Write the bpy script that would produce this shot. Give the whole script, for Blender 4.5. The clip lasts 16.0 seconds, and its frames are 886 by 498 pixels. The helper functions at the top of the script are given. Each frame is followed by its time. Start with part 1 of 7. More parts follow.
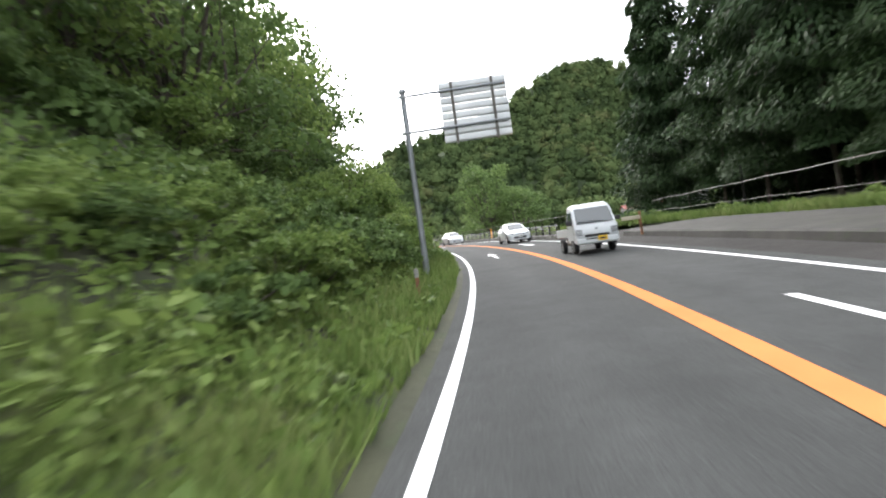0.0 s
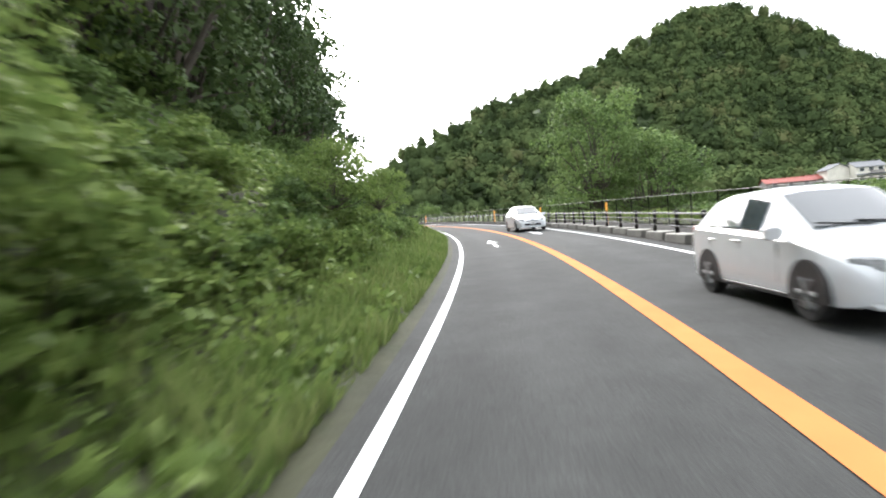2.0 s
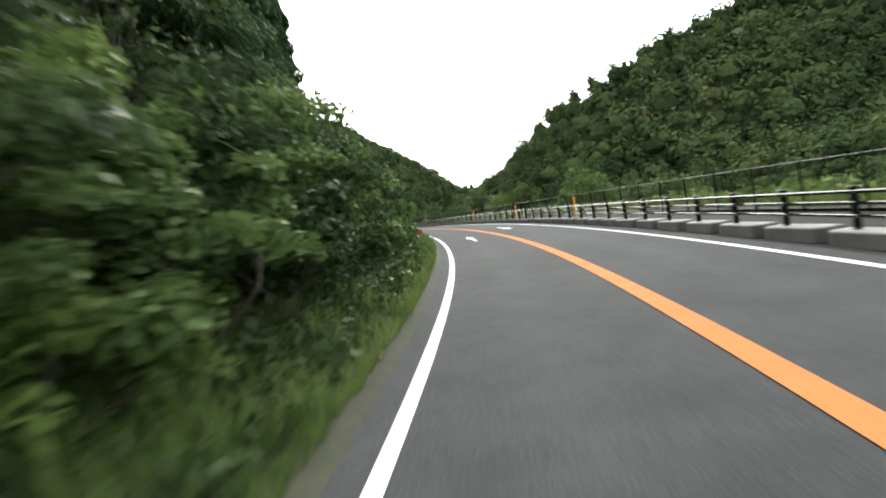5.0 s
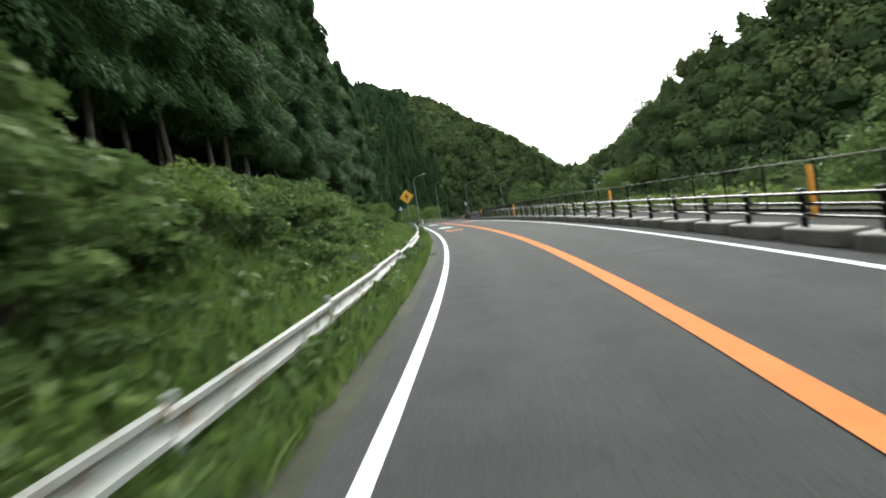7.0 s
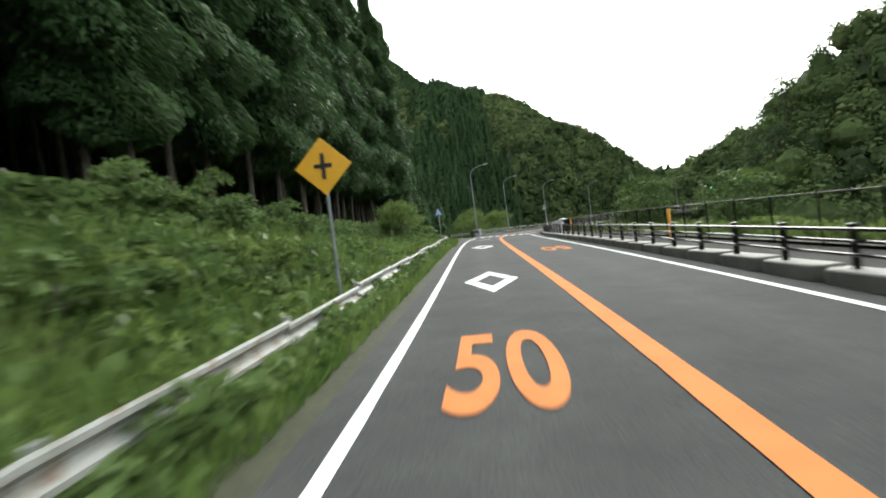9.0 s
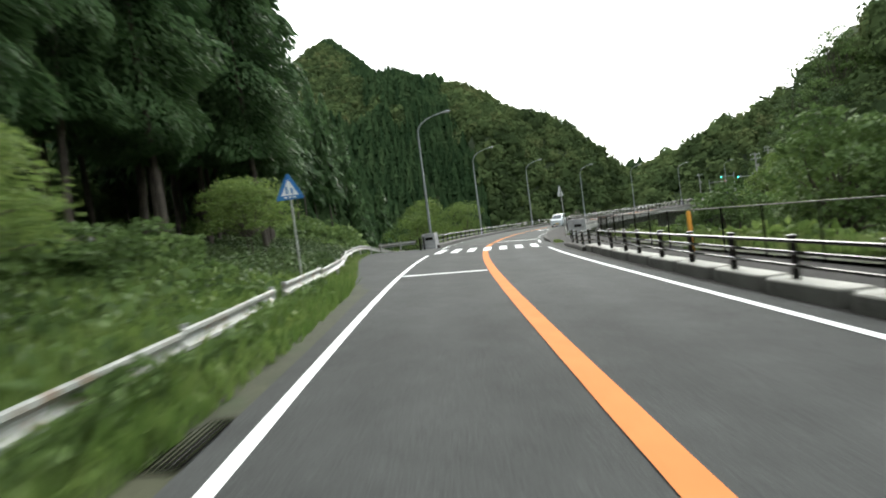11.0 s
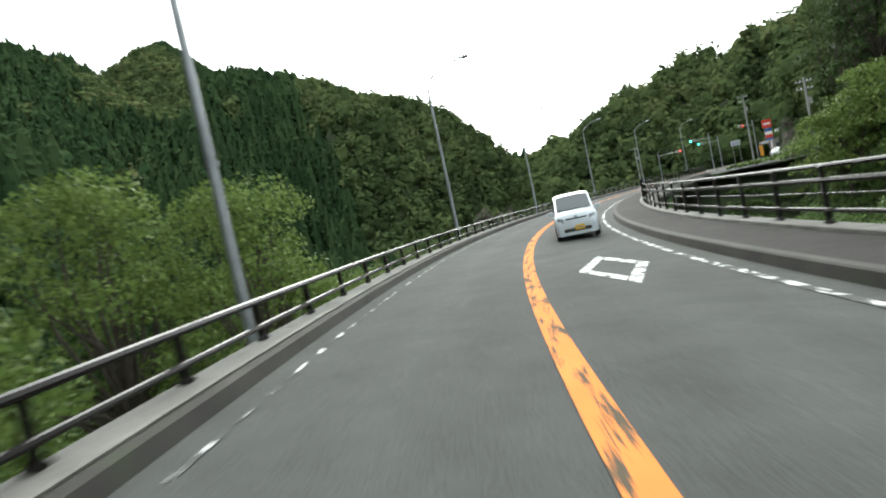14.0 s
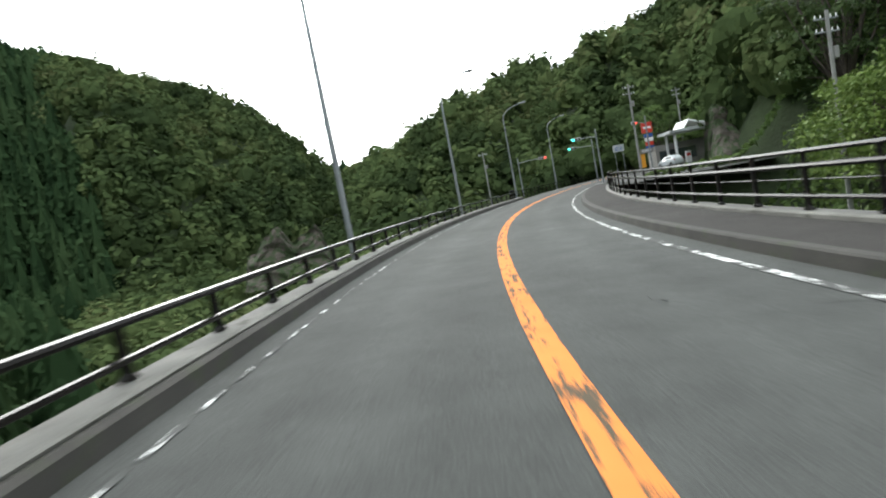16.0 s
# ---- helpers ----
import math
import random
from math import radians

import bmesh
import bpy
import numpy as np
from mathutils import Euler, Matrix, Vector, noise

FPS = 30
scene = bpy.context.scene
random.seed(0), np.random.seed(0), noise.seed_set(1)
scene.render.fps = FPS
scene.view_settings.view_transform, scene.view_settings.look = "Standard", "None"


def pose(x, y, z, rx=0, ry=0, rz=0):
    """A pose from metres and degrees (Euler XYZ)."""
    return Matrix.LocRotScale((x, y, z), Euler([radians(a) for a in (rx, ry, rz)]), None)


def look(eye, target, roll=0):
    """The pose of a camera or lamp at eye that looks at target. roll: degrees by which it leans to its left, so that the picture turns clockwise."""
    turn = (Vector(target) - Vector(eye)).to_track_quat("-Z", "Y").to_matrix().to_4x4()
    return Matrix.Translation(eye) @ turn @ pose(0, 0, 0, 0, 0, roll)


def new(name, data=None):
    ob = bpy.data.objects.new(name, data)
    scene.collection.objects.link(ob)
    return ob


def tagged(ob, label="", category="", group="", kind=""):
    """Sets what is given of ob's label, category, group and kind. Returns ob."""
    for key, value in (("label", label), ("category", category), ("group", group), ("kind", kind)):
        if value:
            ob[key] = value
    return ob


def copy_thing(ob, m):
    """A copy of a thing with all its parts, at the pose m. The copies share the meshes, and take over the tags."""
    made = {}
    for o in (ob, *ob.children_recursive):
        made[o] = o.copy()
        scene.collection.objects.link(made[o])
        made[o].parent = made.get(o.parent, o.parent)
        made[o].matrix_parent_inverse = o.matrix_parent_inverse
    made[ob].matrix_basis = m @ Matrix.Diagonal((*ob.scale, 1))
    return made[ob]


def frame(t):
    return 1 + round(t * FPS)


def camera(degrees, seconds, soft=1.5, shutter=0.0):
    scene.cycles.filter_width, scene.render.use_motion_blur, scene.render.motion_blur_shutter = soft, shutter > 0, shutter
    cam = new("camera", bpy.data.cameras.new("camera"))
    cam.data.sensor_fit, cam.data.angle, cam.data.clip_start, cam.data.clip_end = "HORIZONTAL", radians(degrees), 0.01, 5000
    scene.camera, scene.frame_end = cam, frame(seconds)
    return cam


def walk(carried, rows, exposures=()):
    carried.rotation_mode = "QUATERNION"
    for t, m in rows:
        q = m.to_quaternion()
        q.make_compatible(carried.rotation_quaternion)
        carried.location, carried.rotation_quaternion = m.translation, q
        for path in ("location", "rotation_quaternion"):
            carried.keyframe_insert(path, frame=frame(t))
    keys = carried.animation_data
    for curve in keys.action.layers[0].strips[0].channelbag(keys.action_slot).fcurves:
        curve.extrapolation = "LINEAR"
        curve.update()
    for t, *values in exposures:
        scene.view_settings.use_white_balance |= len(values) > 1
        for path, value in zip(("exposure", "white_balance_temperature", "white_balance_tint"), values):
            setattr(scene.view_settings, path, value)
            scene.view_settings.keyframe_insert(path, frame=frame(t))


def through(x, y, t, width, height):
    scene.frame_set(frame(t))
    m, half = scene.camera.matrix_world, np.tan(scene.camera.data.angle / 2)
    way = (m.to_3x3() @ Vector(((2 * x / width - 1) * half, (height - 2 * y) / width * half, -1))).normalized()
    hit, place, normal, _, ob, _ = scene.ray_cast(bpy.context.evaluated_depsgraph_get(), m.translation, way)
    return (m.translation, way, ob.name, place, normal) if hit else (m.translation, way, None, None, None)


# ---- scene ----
# along the ride: seconds, stops, white balance
EXPOSURES = [(0.0, 1.82, 6350, 12.5), (2.0, 1.92, 6350, 12.5), (3.0, 1.78, 6350, 13), (5.5, 1.12, 6400, 7), (7.0, 1.07, 6400, 5), (11.0, 1.17, 6400, 5), (12.5, 1.22, 6400, 4), (14.5, 1.25, 6300, 4.5), (16.0, 1.12, 6250, 6)]
cam = camera(76.68, 16.0, soft=1.9, shutter=0.3)

# seconds, place, heading (to the left of +y), pitch, roll
RIDE = [
    (0.0, -2.146, -0.711, 1.478, 7.69, 0.02, -7.89),
    (0.5, -2.242, 8.032, 1.768, 10.31, 0.61, -8.73),
    (1.0, -2.755, 17.042, 2.060, 12.57, -0.26, -7.78),
    (1.5, -3.732, 26.247, 2.302, 14.97, -1.50, -4.83),
    (2.0, -4.845, 33.959, 2.552, 17.22, -2.34, -4.64),
    (2.5, -6.677, 43.226, 2.810, 19.76, -1.76, -7.64),
    (3.0, -8.987, 52.877, 3.099, 23.87, -0.23, -11.46),
    (3.5, -11.662, 62.016, 3.324, 26.29, -0.75, -10.90),
    (4.0, -14.661, 70.634, 3.532, 28.74, -1.26, -10.34),
    (4.5, -18.020, 78.897, 3.730, 31.26, -1.78, -9.77),
    (5.0, -21.806, 86.961, 3.926, 33.91, -2.29, -9.21),
    (5.5, -26.119, 94.962, 4.127, 36.71, -2.80, -8.65),
    (6.0, -30.968, 102.870, 4.428, 39.34, -2.56, -11.86),
    (6.5, -36.473, 110.723, 4.615, 41.49, -3.69, -11.49),
    (7.0, -41.627, 117.505, 4.831, 44.23, -2.62, -9.26),
    (7.5, -46.743, 123.912, 5.044, 46.20, -0.37, -6.98),
    (8.0, -52.193, 130.127, 5.254, 48.84, -1.21, -7.45),
    (8.5, -57.968, 136.254, 5.460, 50.35, -1.19, -7.38),
    (9.0, -64.052, 142.303, 5.663, 51.48, -1.17, -7.31),
    (9.5, -70.404, 148.325, 5.862, 52.02, -1.15, -7.24),
    (10.0, -76.966, 154.385, 6.054, 51.94, -1.13, -7.18),
    (10.5, -83.680, 160.552, 6.229, 51.34, -1.11, -7.11),
    (11.0, -90.425, 166.946, 6.372, 47.41, -2.03, -7.34),
    (11.5, -97.088, 173.359, 6.496, 47.89, -1.65, -9.86),
    (12.0, -103.683, 179.965, 6.620, 46.56, -2.84, -9.81),
    (12.5, -109.720, 186.625, 6.572, 44.02, -5.67, -7.66),
    (13.0, -115.650, 193.797, 6.543, 42.10, -2.98, -7.59),
    (13.5, -121.493, 201.223, 6.490, 38.07, -2.49, -8.46),
    (14.0, -126.577, 208.616, 6.448, 35.00, -3.07, -12.08),
    (14.5, -131.135, 216.251, 6.372, 32.27, -5.90, -12.44),
    (15.0, -135.309, 224.727, 6.357, 26.45, -3.08, -13.59),
    (15.5, -138.915, 233.385, 6.368, 21.62, -3.35, -11.44),
    (16.0, -141.678, 241.918, 6.266, 16.82, -4.91, -10.86),
]
walk(cam, [(t, pose(x, y, z, 90 + pitch, 0, yaw) @ pose(0, 0, 0, 0, 0, roll)) for t, x, y, z, yaw, pitch, roll in RIDE],
     exposures=EXPOSURES)

# ---- the road's line: curvature (per 100 m), grade and cross slope (per cent) at even steps along it ----
ROAD_FROM, ROAD_TO = -20, 480
BEND = [0.564, 0.548, 0.529, 0.494, 0.444, 0.45, 0.507, 0.547, 0.581, 0.617, 0.616, 0.489, 0.443, 0.465, 0.366, 0.187, 0.00449, -0.0739, -0.146, -0.381, -0.688, -0.698, -0.68, -0.822, -0.741, -0.71, -0.731, -0.68, -0.53, -0.45, -0.45, -0.45, -0.45, -0.45, -0.45, -0.45, -0.45, -0.45, -0.45, -0.45, -0.45]
GRADE = [3.33, 2.67, 2.25, 2.5, 2.1, -0.193, -0.356, 0.12, 0.0878, 0.073, 0.0659]
BANK = [4.16, 2.74, 0.457, -0.619, -2.41, -5.74, -3.81, -1.82, -1.16, -0.801, -0.642]
EDGE_LEFT = [-2.97, -2.96, -2.9, -2.97, -2.92, -3.07, -3.17, -3.03, -3, -3, -3]
EDGE_RIGHT = [3.14, 2.83, 2.82, 2.84, 3.06, 3.31, 3.08, 3.11, 3.1, 3.1, 3.1]

# ---- sky and sun: a bright, thinly overcast evening ----
world = bpy.data.worlds.new("sky")
scene.world = world
world.use_nodes = True
wn, wl = world.node_tree.nodes, world.node_tree.links
sky = wn.new("ShaderNodeTexSky")
sky.sky_type, sky.sun_disc = "NISHITA", False
SUN_HEIGHT, SUN_HEADING = radians(34), radians(-30)
sky.sun_elevation, sky.sun_rotation = SUN_HEIGHT, SUN_HEADING
sky.air_density, sky.dust_density, sky.ozone_density = 1.0, 6.0, 0.6
pale = wn.new("ShaderNodeHueSaturation")
pale.inputs["Saturation"].default_value = 0.22
wl.new(sky.outputs["Color"], pale.inputs["Color"])
veil = wn.new("ShaderNodeMix")
veil.data_type = "RGBA"
veil.inputs["Factor"].default_value = 0.55
veil.inputs[7].default_value = (9.0, 9.3, 9.4, 1)
wl.new(pale.outputs["Color"], veil.inputs[6])
wl.new(veil.outputs[2], wn["Background"].inputs["Color"])
wn["Background"].inputs["Strength"].default_value = 0.15
sun = new("sun", bpy.data.lights.new("sun", "SUN"))
sun.data.energy, sun.data.angle, sun.data.color = 0.8, radians(40), (1.0, 0.95, 0.86)
sun.matrix_world = look((300 * math.sin(SUN_HEADING), 300 * math.cos(SUN_HEADING), 300 * math.tan(SUN_HEIGHT)), (0, 0, 0))


# ---- materials ----
def shader(name, rough=0.6, metal=0.0, spec=0.5):
    m = bpy.data.materials.new(name)
    m.use_nodes = True
    nodes, links = m.node_tree.nodes, m.node_tree.links
    b = nodes["Principled BSDF"]
    b.inputs["Roughness"].default_value, b.inputs["Metallic"].default_value = rough, metal
    b.inputs["Specular IOR Level"].default_value = spec
    return m, nodes, links, b


def noise_node(nodes, links, coord, scale, detail=3.0, rough=0.55, stretch=None):
    n = nodes.new("ShaderNodeTexNoise")
    n.inputs["Scale"].default_value, n.inputs["Detail"].default_value, n.inputs["Roughness"].default_value = scale, detail, rough
    if stretch:
        mp = nodes.new("ShaderNodeMapping")
        mp.inputs["Scale"].default_value = stretch
        links.new(coord, mp.inputs["Vector"])
        coord = mp.outputs["Vector"]
    links.new(coord, n.inputs["Vector"])
    return n.outputs["Fac"]


def ramp(nodes, links, fac, stops):
    r = nodes.new("ShaderNodeValToRGB")
    els = r.color_ramp.elements
    while len(els) < len(stops):
        els.new(0.5)
    for e, (at, c) in zip(els, stops):
        e.position, e.color = at, (*c, 1) if len(c) == 3 else c
    links.new(fac, r.inputs["Fac"])
    return r.outputs["Color"]


def mix(nodes, links, a, b, fac, kind="MIX"):
    n = nodes.new("ShaderNodeMix")
    n.data_type, n.blend_type = "RGBA", kind
    if isinstance(fac, float):
        n.inputs["Factor"].default_value = fac
    else:
        links.new(fac, n.inputs["Factor"])
    for value, socket in ((a, n.inputs[6]), (b, n.inputs[7])):
        if isinstance(value, tuple):
            socket.default_value = (*value, 1)
        else:
            links.new(value, socket)
    return n.outputs[2]


def bump(nodes, links, b, height, strength, distance=0.02):
    n = nodes.new("ShaderNodeBump")
    n.inputs["Strength"].default_value, n.inputs["Distance"].default_value = strength, distance
    links.new(height, n.inputs["Height"])
    links.new(n.outputs["Normal"], b.inputs["Normal"])


def surface(name, light, dark, coarse, fine, rough=0.7, metal=0.0, relief=0.3, depth=0.01, spec=0.4, stain=None, wear=0.62):
    """A plain surface: two tones over a coarse and a fine grain, relief, and stains of a colour of their own."""
    m, nodes, links, b = shader(name, rough, metal, spec)
    at = nodes.new("ShaderNodeTexCoord").outputs["Object"]
    big, small = noise_node(nodes, links, at, coarse, 4), noise_node(nodes, links, at, fine, 3)
    c = mix(nodes, links, ramp(nodes, links, big, [(0.3, dark), (0.7, light)]), (0.5, 0.5, 0.5), 0.0)
    grain = ramp(nodes, links, small, [(0.25, (0.72, 0.72, 0.72)), (0.75, (1.0, 1.0, 1.0))])
    c = mix(nodes, links, c, grain, 1.0, "MULTIPLY")
    if stain:
        spots = ramp(nodes, links, noise_node(nodes, links, at, coarse * 2.7, 6, 0.65), [(wear, (0, 0, 0)), (wear + 0.08, (1, 1, 1))])
        c = mix(nodes, links, c, stain, spots)
    links.new(c, b.inputs["Base Color"])
    bump(nodes, links, b, small, relief, depth)
    return m


def foliage(name, tones, clump=0.15, through=0.35, rough=0.55, spread=0.6, gloss=0.09, by_tree=0.0):
    """Leaves: a tone for each island and a slow drift of tone over the place; light comes through them."""
    m, nodes, links, b = shader(name, rough, 0.0, gloss)
    geo = nodes.new("ShaderNodeNewGeometry")
    info = nodes.new("ShaderNodeObjectInfo")
    at = nodes.new("ShaderNodeTexCoord").outputs["Object"]
    drift = noise_node(nodes, links, at, clump, 3)
    add = nodes.new("ShaderNodeMath")
    add.operation = "MULTIPLY_ADD"
    add.inputs[1].default_value = spread * 0.5
    links.new(geo.outputs["Random Per Island"], add.inputs[0])
    links.new(drift, add.inputs[2])
    add2 = nodes.new("ShaderNodeMath")
    add2.operation = "MULTIPLY_ADD"
    add2.inputs[1].default_value = 0.16
    links.new(info.outputs["Random"], add2.inputs[0])
    links.new(add.outputs[0], add2.inputs[2])
    value = add2.outputs[0]
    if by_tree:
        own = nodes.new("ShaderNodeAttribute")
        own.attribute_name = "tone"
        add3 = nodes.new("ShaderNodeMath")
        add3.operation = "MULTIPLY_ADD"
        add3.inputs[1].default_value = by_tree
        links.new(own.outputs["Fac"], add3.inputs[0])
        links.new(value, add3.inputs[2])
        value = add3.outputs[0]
    c = ramp(nodes, links, value, [(0.25 + 0.7 * i / max(1, len(tones) - 1), t) for i, t in enumerate(tones)])
    links.new(c, b.inputs["Base Color"])
    tr = nodes.new("ShaderNodeBsdfTranslucent")
    links.new(c, tr.inputs["Color"])
    ms = nodes.new("ShaderNodeMixShader")
    ms.inputs["Fac"].default_value = through
    links.new(b.outputs["BSDF"], ms.inputs[1])
    links.new(tr.outputs["BSDF"], ms.inputs[2])
    links.new(ms.outputs["Shader"], nodes["Material Output"].inputs["Surface"])
    return m


def asphalt(name, tone):
    m, nodes, links, b = shader(name, 0.95, 0.0, 0.12)
    at = nodes.new("ShaderNodeTexCoord").outputs["Object"]
    wide = noise_node(nodes, links, at, 0.12, 4)
    mid = noise_node(nodes, links, at, 1.1, 5, 0.7)
    grit = noise_node(nodes, links, at, 55.0, 2)
    c = ramp(nodes, links, wide, [(0.3, tuple(0.86 * v for v in tone)), (0.7, tuple(1.12 * v for v in tone))])
    c = mix(nodes, links, c, ramp(nodes, links, mid, [(0.3, (0.8, 0.8, 0.8)), (0.7, (1.1, 1.1, 1.1))]), 1.0, "MULTIPLY")
    lane = nodes.new("ShaderNodeAttribute")
    lane.attribute_name = "across"
    side = nodes.new("ShaderNodeMath")
    side.operation = "ABSOLUTE"
    links.new(lane.outputs["Fac"], side.inputs[0])
    wheel_tracks = ramp(nodes, links, side.outputs[0], [(0.02, (1.0, 1.0, 1.0)), (0.2, (0.93, 0.93, 0.93)), (0.36, (1.08, 1.08, 1.08)), (0.5, (0.94, 0.94, 0.94)), (0.64, (1.0, 1.0, 1.0))])
    c = mix(nodes, links, c, wheel_tracks, 1.0, "MULTIPLY")
    c = mix(nodes, links, c, ramp(nodes, links, grit, [(0.3, (0.6, 0.6, 0.6)), (0.55, (1, 1, 1)), (0.78, (1.5, 1.5, 1.5))]), 1.0, "MULTIPLY")
    links.new(c, b.inputs["Base Color"])
    bump(nodes, links, b, grit, 0.35, 0.006)
    return m


def paint(name, colour, under, worn=0.0, scale=3.0, streaks=False):
    """Road paint, with patches where it has worn down to the asphalt."""
    m, nodes, links, b = shader(name, 0.9, 0.0, 0.08)
    at = nodes.new("ShaderNodeTexCoord").outputs["Object"]
    fine = noise_node(nodes, links, at, 30.0, 4)
    tone = ramp(nodes, links, noise_node(nodes, links, at, 2.0, 3), [(0.3, tuple(0.86 * v for v in colour)), (0.7, colour)])
    if streaks:
        spot = nodes.new("ShaderNodeCombineXYZ")
        for axis, name_ in (("X", "along"), ("Y", "side")):
            a = nodes.new("ShaderNodeAttribute")
            a.attribute_name = name_
            links.new(a.outputs["Fac"], spot.inputs[axis])
        at = spot.outputs["Vector"]
    patch = noise_node(nodes, links, at, scale, 6, 0.72, (0.42, 3.2, 1.0) if streaks else None)
    gone = ramp(nodes, links, patch, [(worn, (1, 1, 1)), (worn + 0.05, (0, 0, 0))])
    c = mix(nodes, links, tone, under, gone)
    links.new(c, b.inputs["Base Color"])
    bump(nodes, links, b, fine, 0.2, 0.004)
    return m


TAR = (0.062, 0.0645, 0.0628)
M_ASPHALT = asphalt("asphalt", TAR)
M_ASPHALT_OLD = asphalt("worn_bridge_asphalt", (0.072, 0.0755, 0.0715))
M_PATH = asphalt("footpath_asphalt", (0.041, 0.039, 0.0365))
M_WHITE = paint("white_road_paint", (0.80, 0.81, 0.80), TAR, 0.27)
M_WHITE_WORN = paint("worn_white_road_paint", (0.74, 0.75, 0.73), (0.080, 0.082, 0.079), 0.51, 3.0)
M_WHITE_DIRTY = paint("scuffed_white_road_paint", (0.70, 0.71, 0.69), (0.08, 0.082, 0.079), 0.44, 5.0)
M_ORANGE = paint("orange_road_paint", (0.60, 0.212, 0.072), TAR, 0.24)
M_ORANGE_WORN = paint("worn_orange_road_paint", (0.66, 0.225, 0.06), (0.085, 0.07, 0.05), 0.43, 2.4, True)
M_CONCRETE = surface("weathered_concrete", (0.36, 0.355, 0.33), (0.22, 0.22, 0.205), 0.9, 35, 0.85, relief=0.4, stain=(0.10, 0.10, 0.085))
M_CAP = surface("pale_block_top", (0.44, 0.43, 0.39), (0.31, 0.305, 0.275), 1.1, 35, 0.85, relief=0.4, stain=(0.16, 0.155, 0.13), wear=0.6)
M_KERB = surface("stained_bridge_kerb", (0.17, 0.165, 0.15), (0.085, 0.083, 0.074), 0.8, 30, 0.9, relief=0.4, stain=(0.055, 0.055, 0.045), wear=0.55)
M_KERB_DARK = surface("dark_kerb", (0.050, 0.047, 0.041), (0.025, 0.024, 0.021), 1.1, 30, 0.9, relief=0.4, stain=(0.03, 0.035, 0.02), wear=0.55)
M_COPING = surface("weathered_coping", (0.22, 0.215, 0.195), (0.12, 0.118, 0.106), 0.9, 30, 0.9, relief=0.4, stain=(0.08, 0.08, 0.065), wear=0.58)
M_STONE = surface("grey_stone", (0.34, 0.34, 0.34), (0.2, 0.2, 0.205), 3.0, 60, 0.7, relief=0.5, stain=(0.09, 0.09, 0.085))
M_BROWN = surface("dark_brown_rail_paint", (0.011, 0.0095, 0.008), (0.006, 0.0055, 0.005), 3.0, 40, 0.24, 0.0, 0.1, 0.003, spec=0.14, stain=(0.035, 0.03, 0.024), wear=0.70)
M_WIRE = surface("dull_wire", (0.14, 0.13, 0.11), (0.09, 0.085, 0.075), 2.0, 50, 0.6, 0.1, 0.1, 0.003)
M_STEEL = surface("galvanised_steel", (0.30, 0.32, 0.335), (0.20, 0.215, 0.225), 2.0, 50, 0.45, 0.55, 0.1, 0.003)
M_GUARD = surface("white_guardrail_paint", (0.38, 0.39, 0.37), (0.25, 0.26, 0.235), 1.5, 30, 0.5, 0.1, 0.15, 0.004, stain=(0.16, 0.10, 0.06), wear=0.55)
M_SOIL = surface("leaf_litter_soil", (0.055, 0.058, 0.030), (0.026, 0.030, 0.015), 0.6, 9, 0.95, relief=0.6, depth=0.05, stain=(0.030, 0.040, 0.016), wear=0.55)
M_FLOOR = surface("forest_floor", (0.044, 0.066, 0.024), (0.022, 0.034, 0.013), 0.12, 2.5, 0.95, relief=0.8, depth=0.2)
M_BARK = surface("grey_brown_bark", (0.095, 0.078, 0.06), (0.04, 0.034, 0.027), 2.0, 22, 0.9, relief=0.7, depth=0.03)
M_PALE_BEAM = surface("cream_beam_paint", (0.52, 0.47, 0.36), (0.40, 0.36, 0.27), 2.0, 30, 0.6)
M_YELLOW = surface("yellow_orange_plastic", (0.80, 0.36, 0.03), (0.66, 0.28, 0.025), 2.0, 30, 0.5)
M_LEAF = foliage("broad_leaves", [(0.026, 0.046, 0.016), (0.056, 0.092, 0.029), (0.096, 0.150, 0.047), (0.150, 0.214, 0.070)], through=0.33)
M_LEAF_LIGHT = foliage("young_bright_leaves", [(0.030, 0.054, 0.015), (0.076, 0.122, 0.032), (0.128, 0.190, 0.050), (0.188, 0.252, 0.074)], through=0.40, spread=0.75)
M_LEAF_YOUNG = foliage("yellow_green_leaves", [(0.022, 0.042, 0.011), (0.052, 0.088, 0.021), (0.092, 0.142, 0.034), (0.140, 0.196, 0.050)], through=0.27, spread=0.8)
M_CEDAR = foliage("cedar_needles", [(0.020, 0.040, 0.019), (0.035, 0.069, 0.028), (0.056, 0.102, 0.040), (0.080, 0.136, 0.053)], through=0.32)
M_LEAF_DARK = foliage("dark_leaves", [(0.017, 0.030, 0.013), (0.032, 0.054, 0.021), (0.052, 0.083, 0.030), (0.080, 0.118, 0.043)], through=0.25)
# darker copy of the cedar needles, with backlit shade put into the colour
M_CEDAR_SHADED = foliage("backlit_cedar_needles", [(0.011, 0.021, 0.010), (0.019, 0.036, 0.015), (0.030, 0.054, 0.021), (0.046, 0.076, 0.030)], through=0.14)
M_GRASS = foliage("verge_grass", [(0.040, 0.070, 0.020), (0.079, 0.125, 0.033), (0.118, 0.172, 0.048), (0.173, 0.210, 0.075)], clump=0.5)
M_WOOD = foliage("hill_woods", [(0.034, 0.051, 0.023), (0.055, 0.080, 0.033), (0.078, 0.110, 0.044), (0.101, 0.133, 0.053), (0.132, 0.142, 0.066)], clump=0.05, through=0.26, spread=0.18, gloss=0.0, by_tree=0.45)
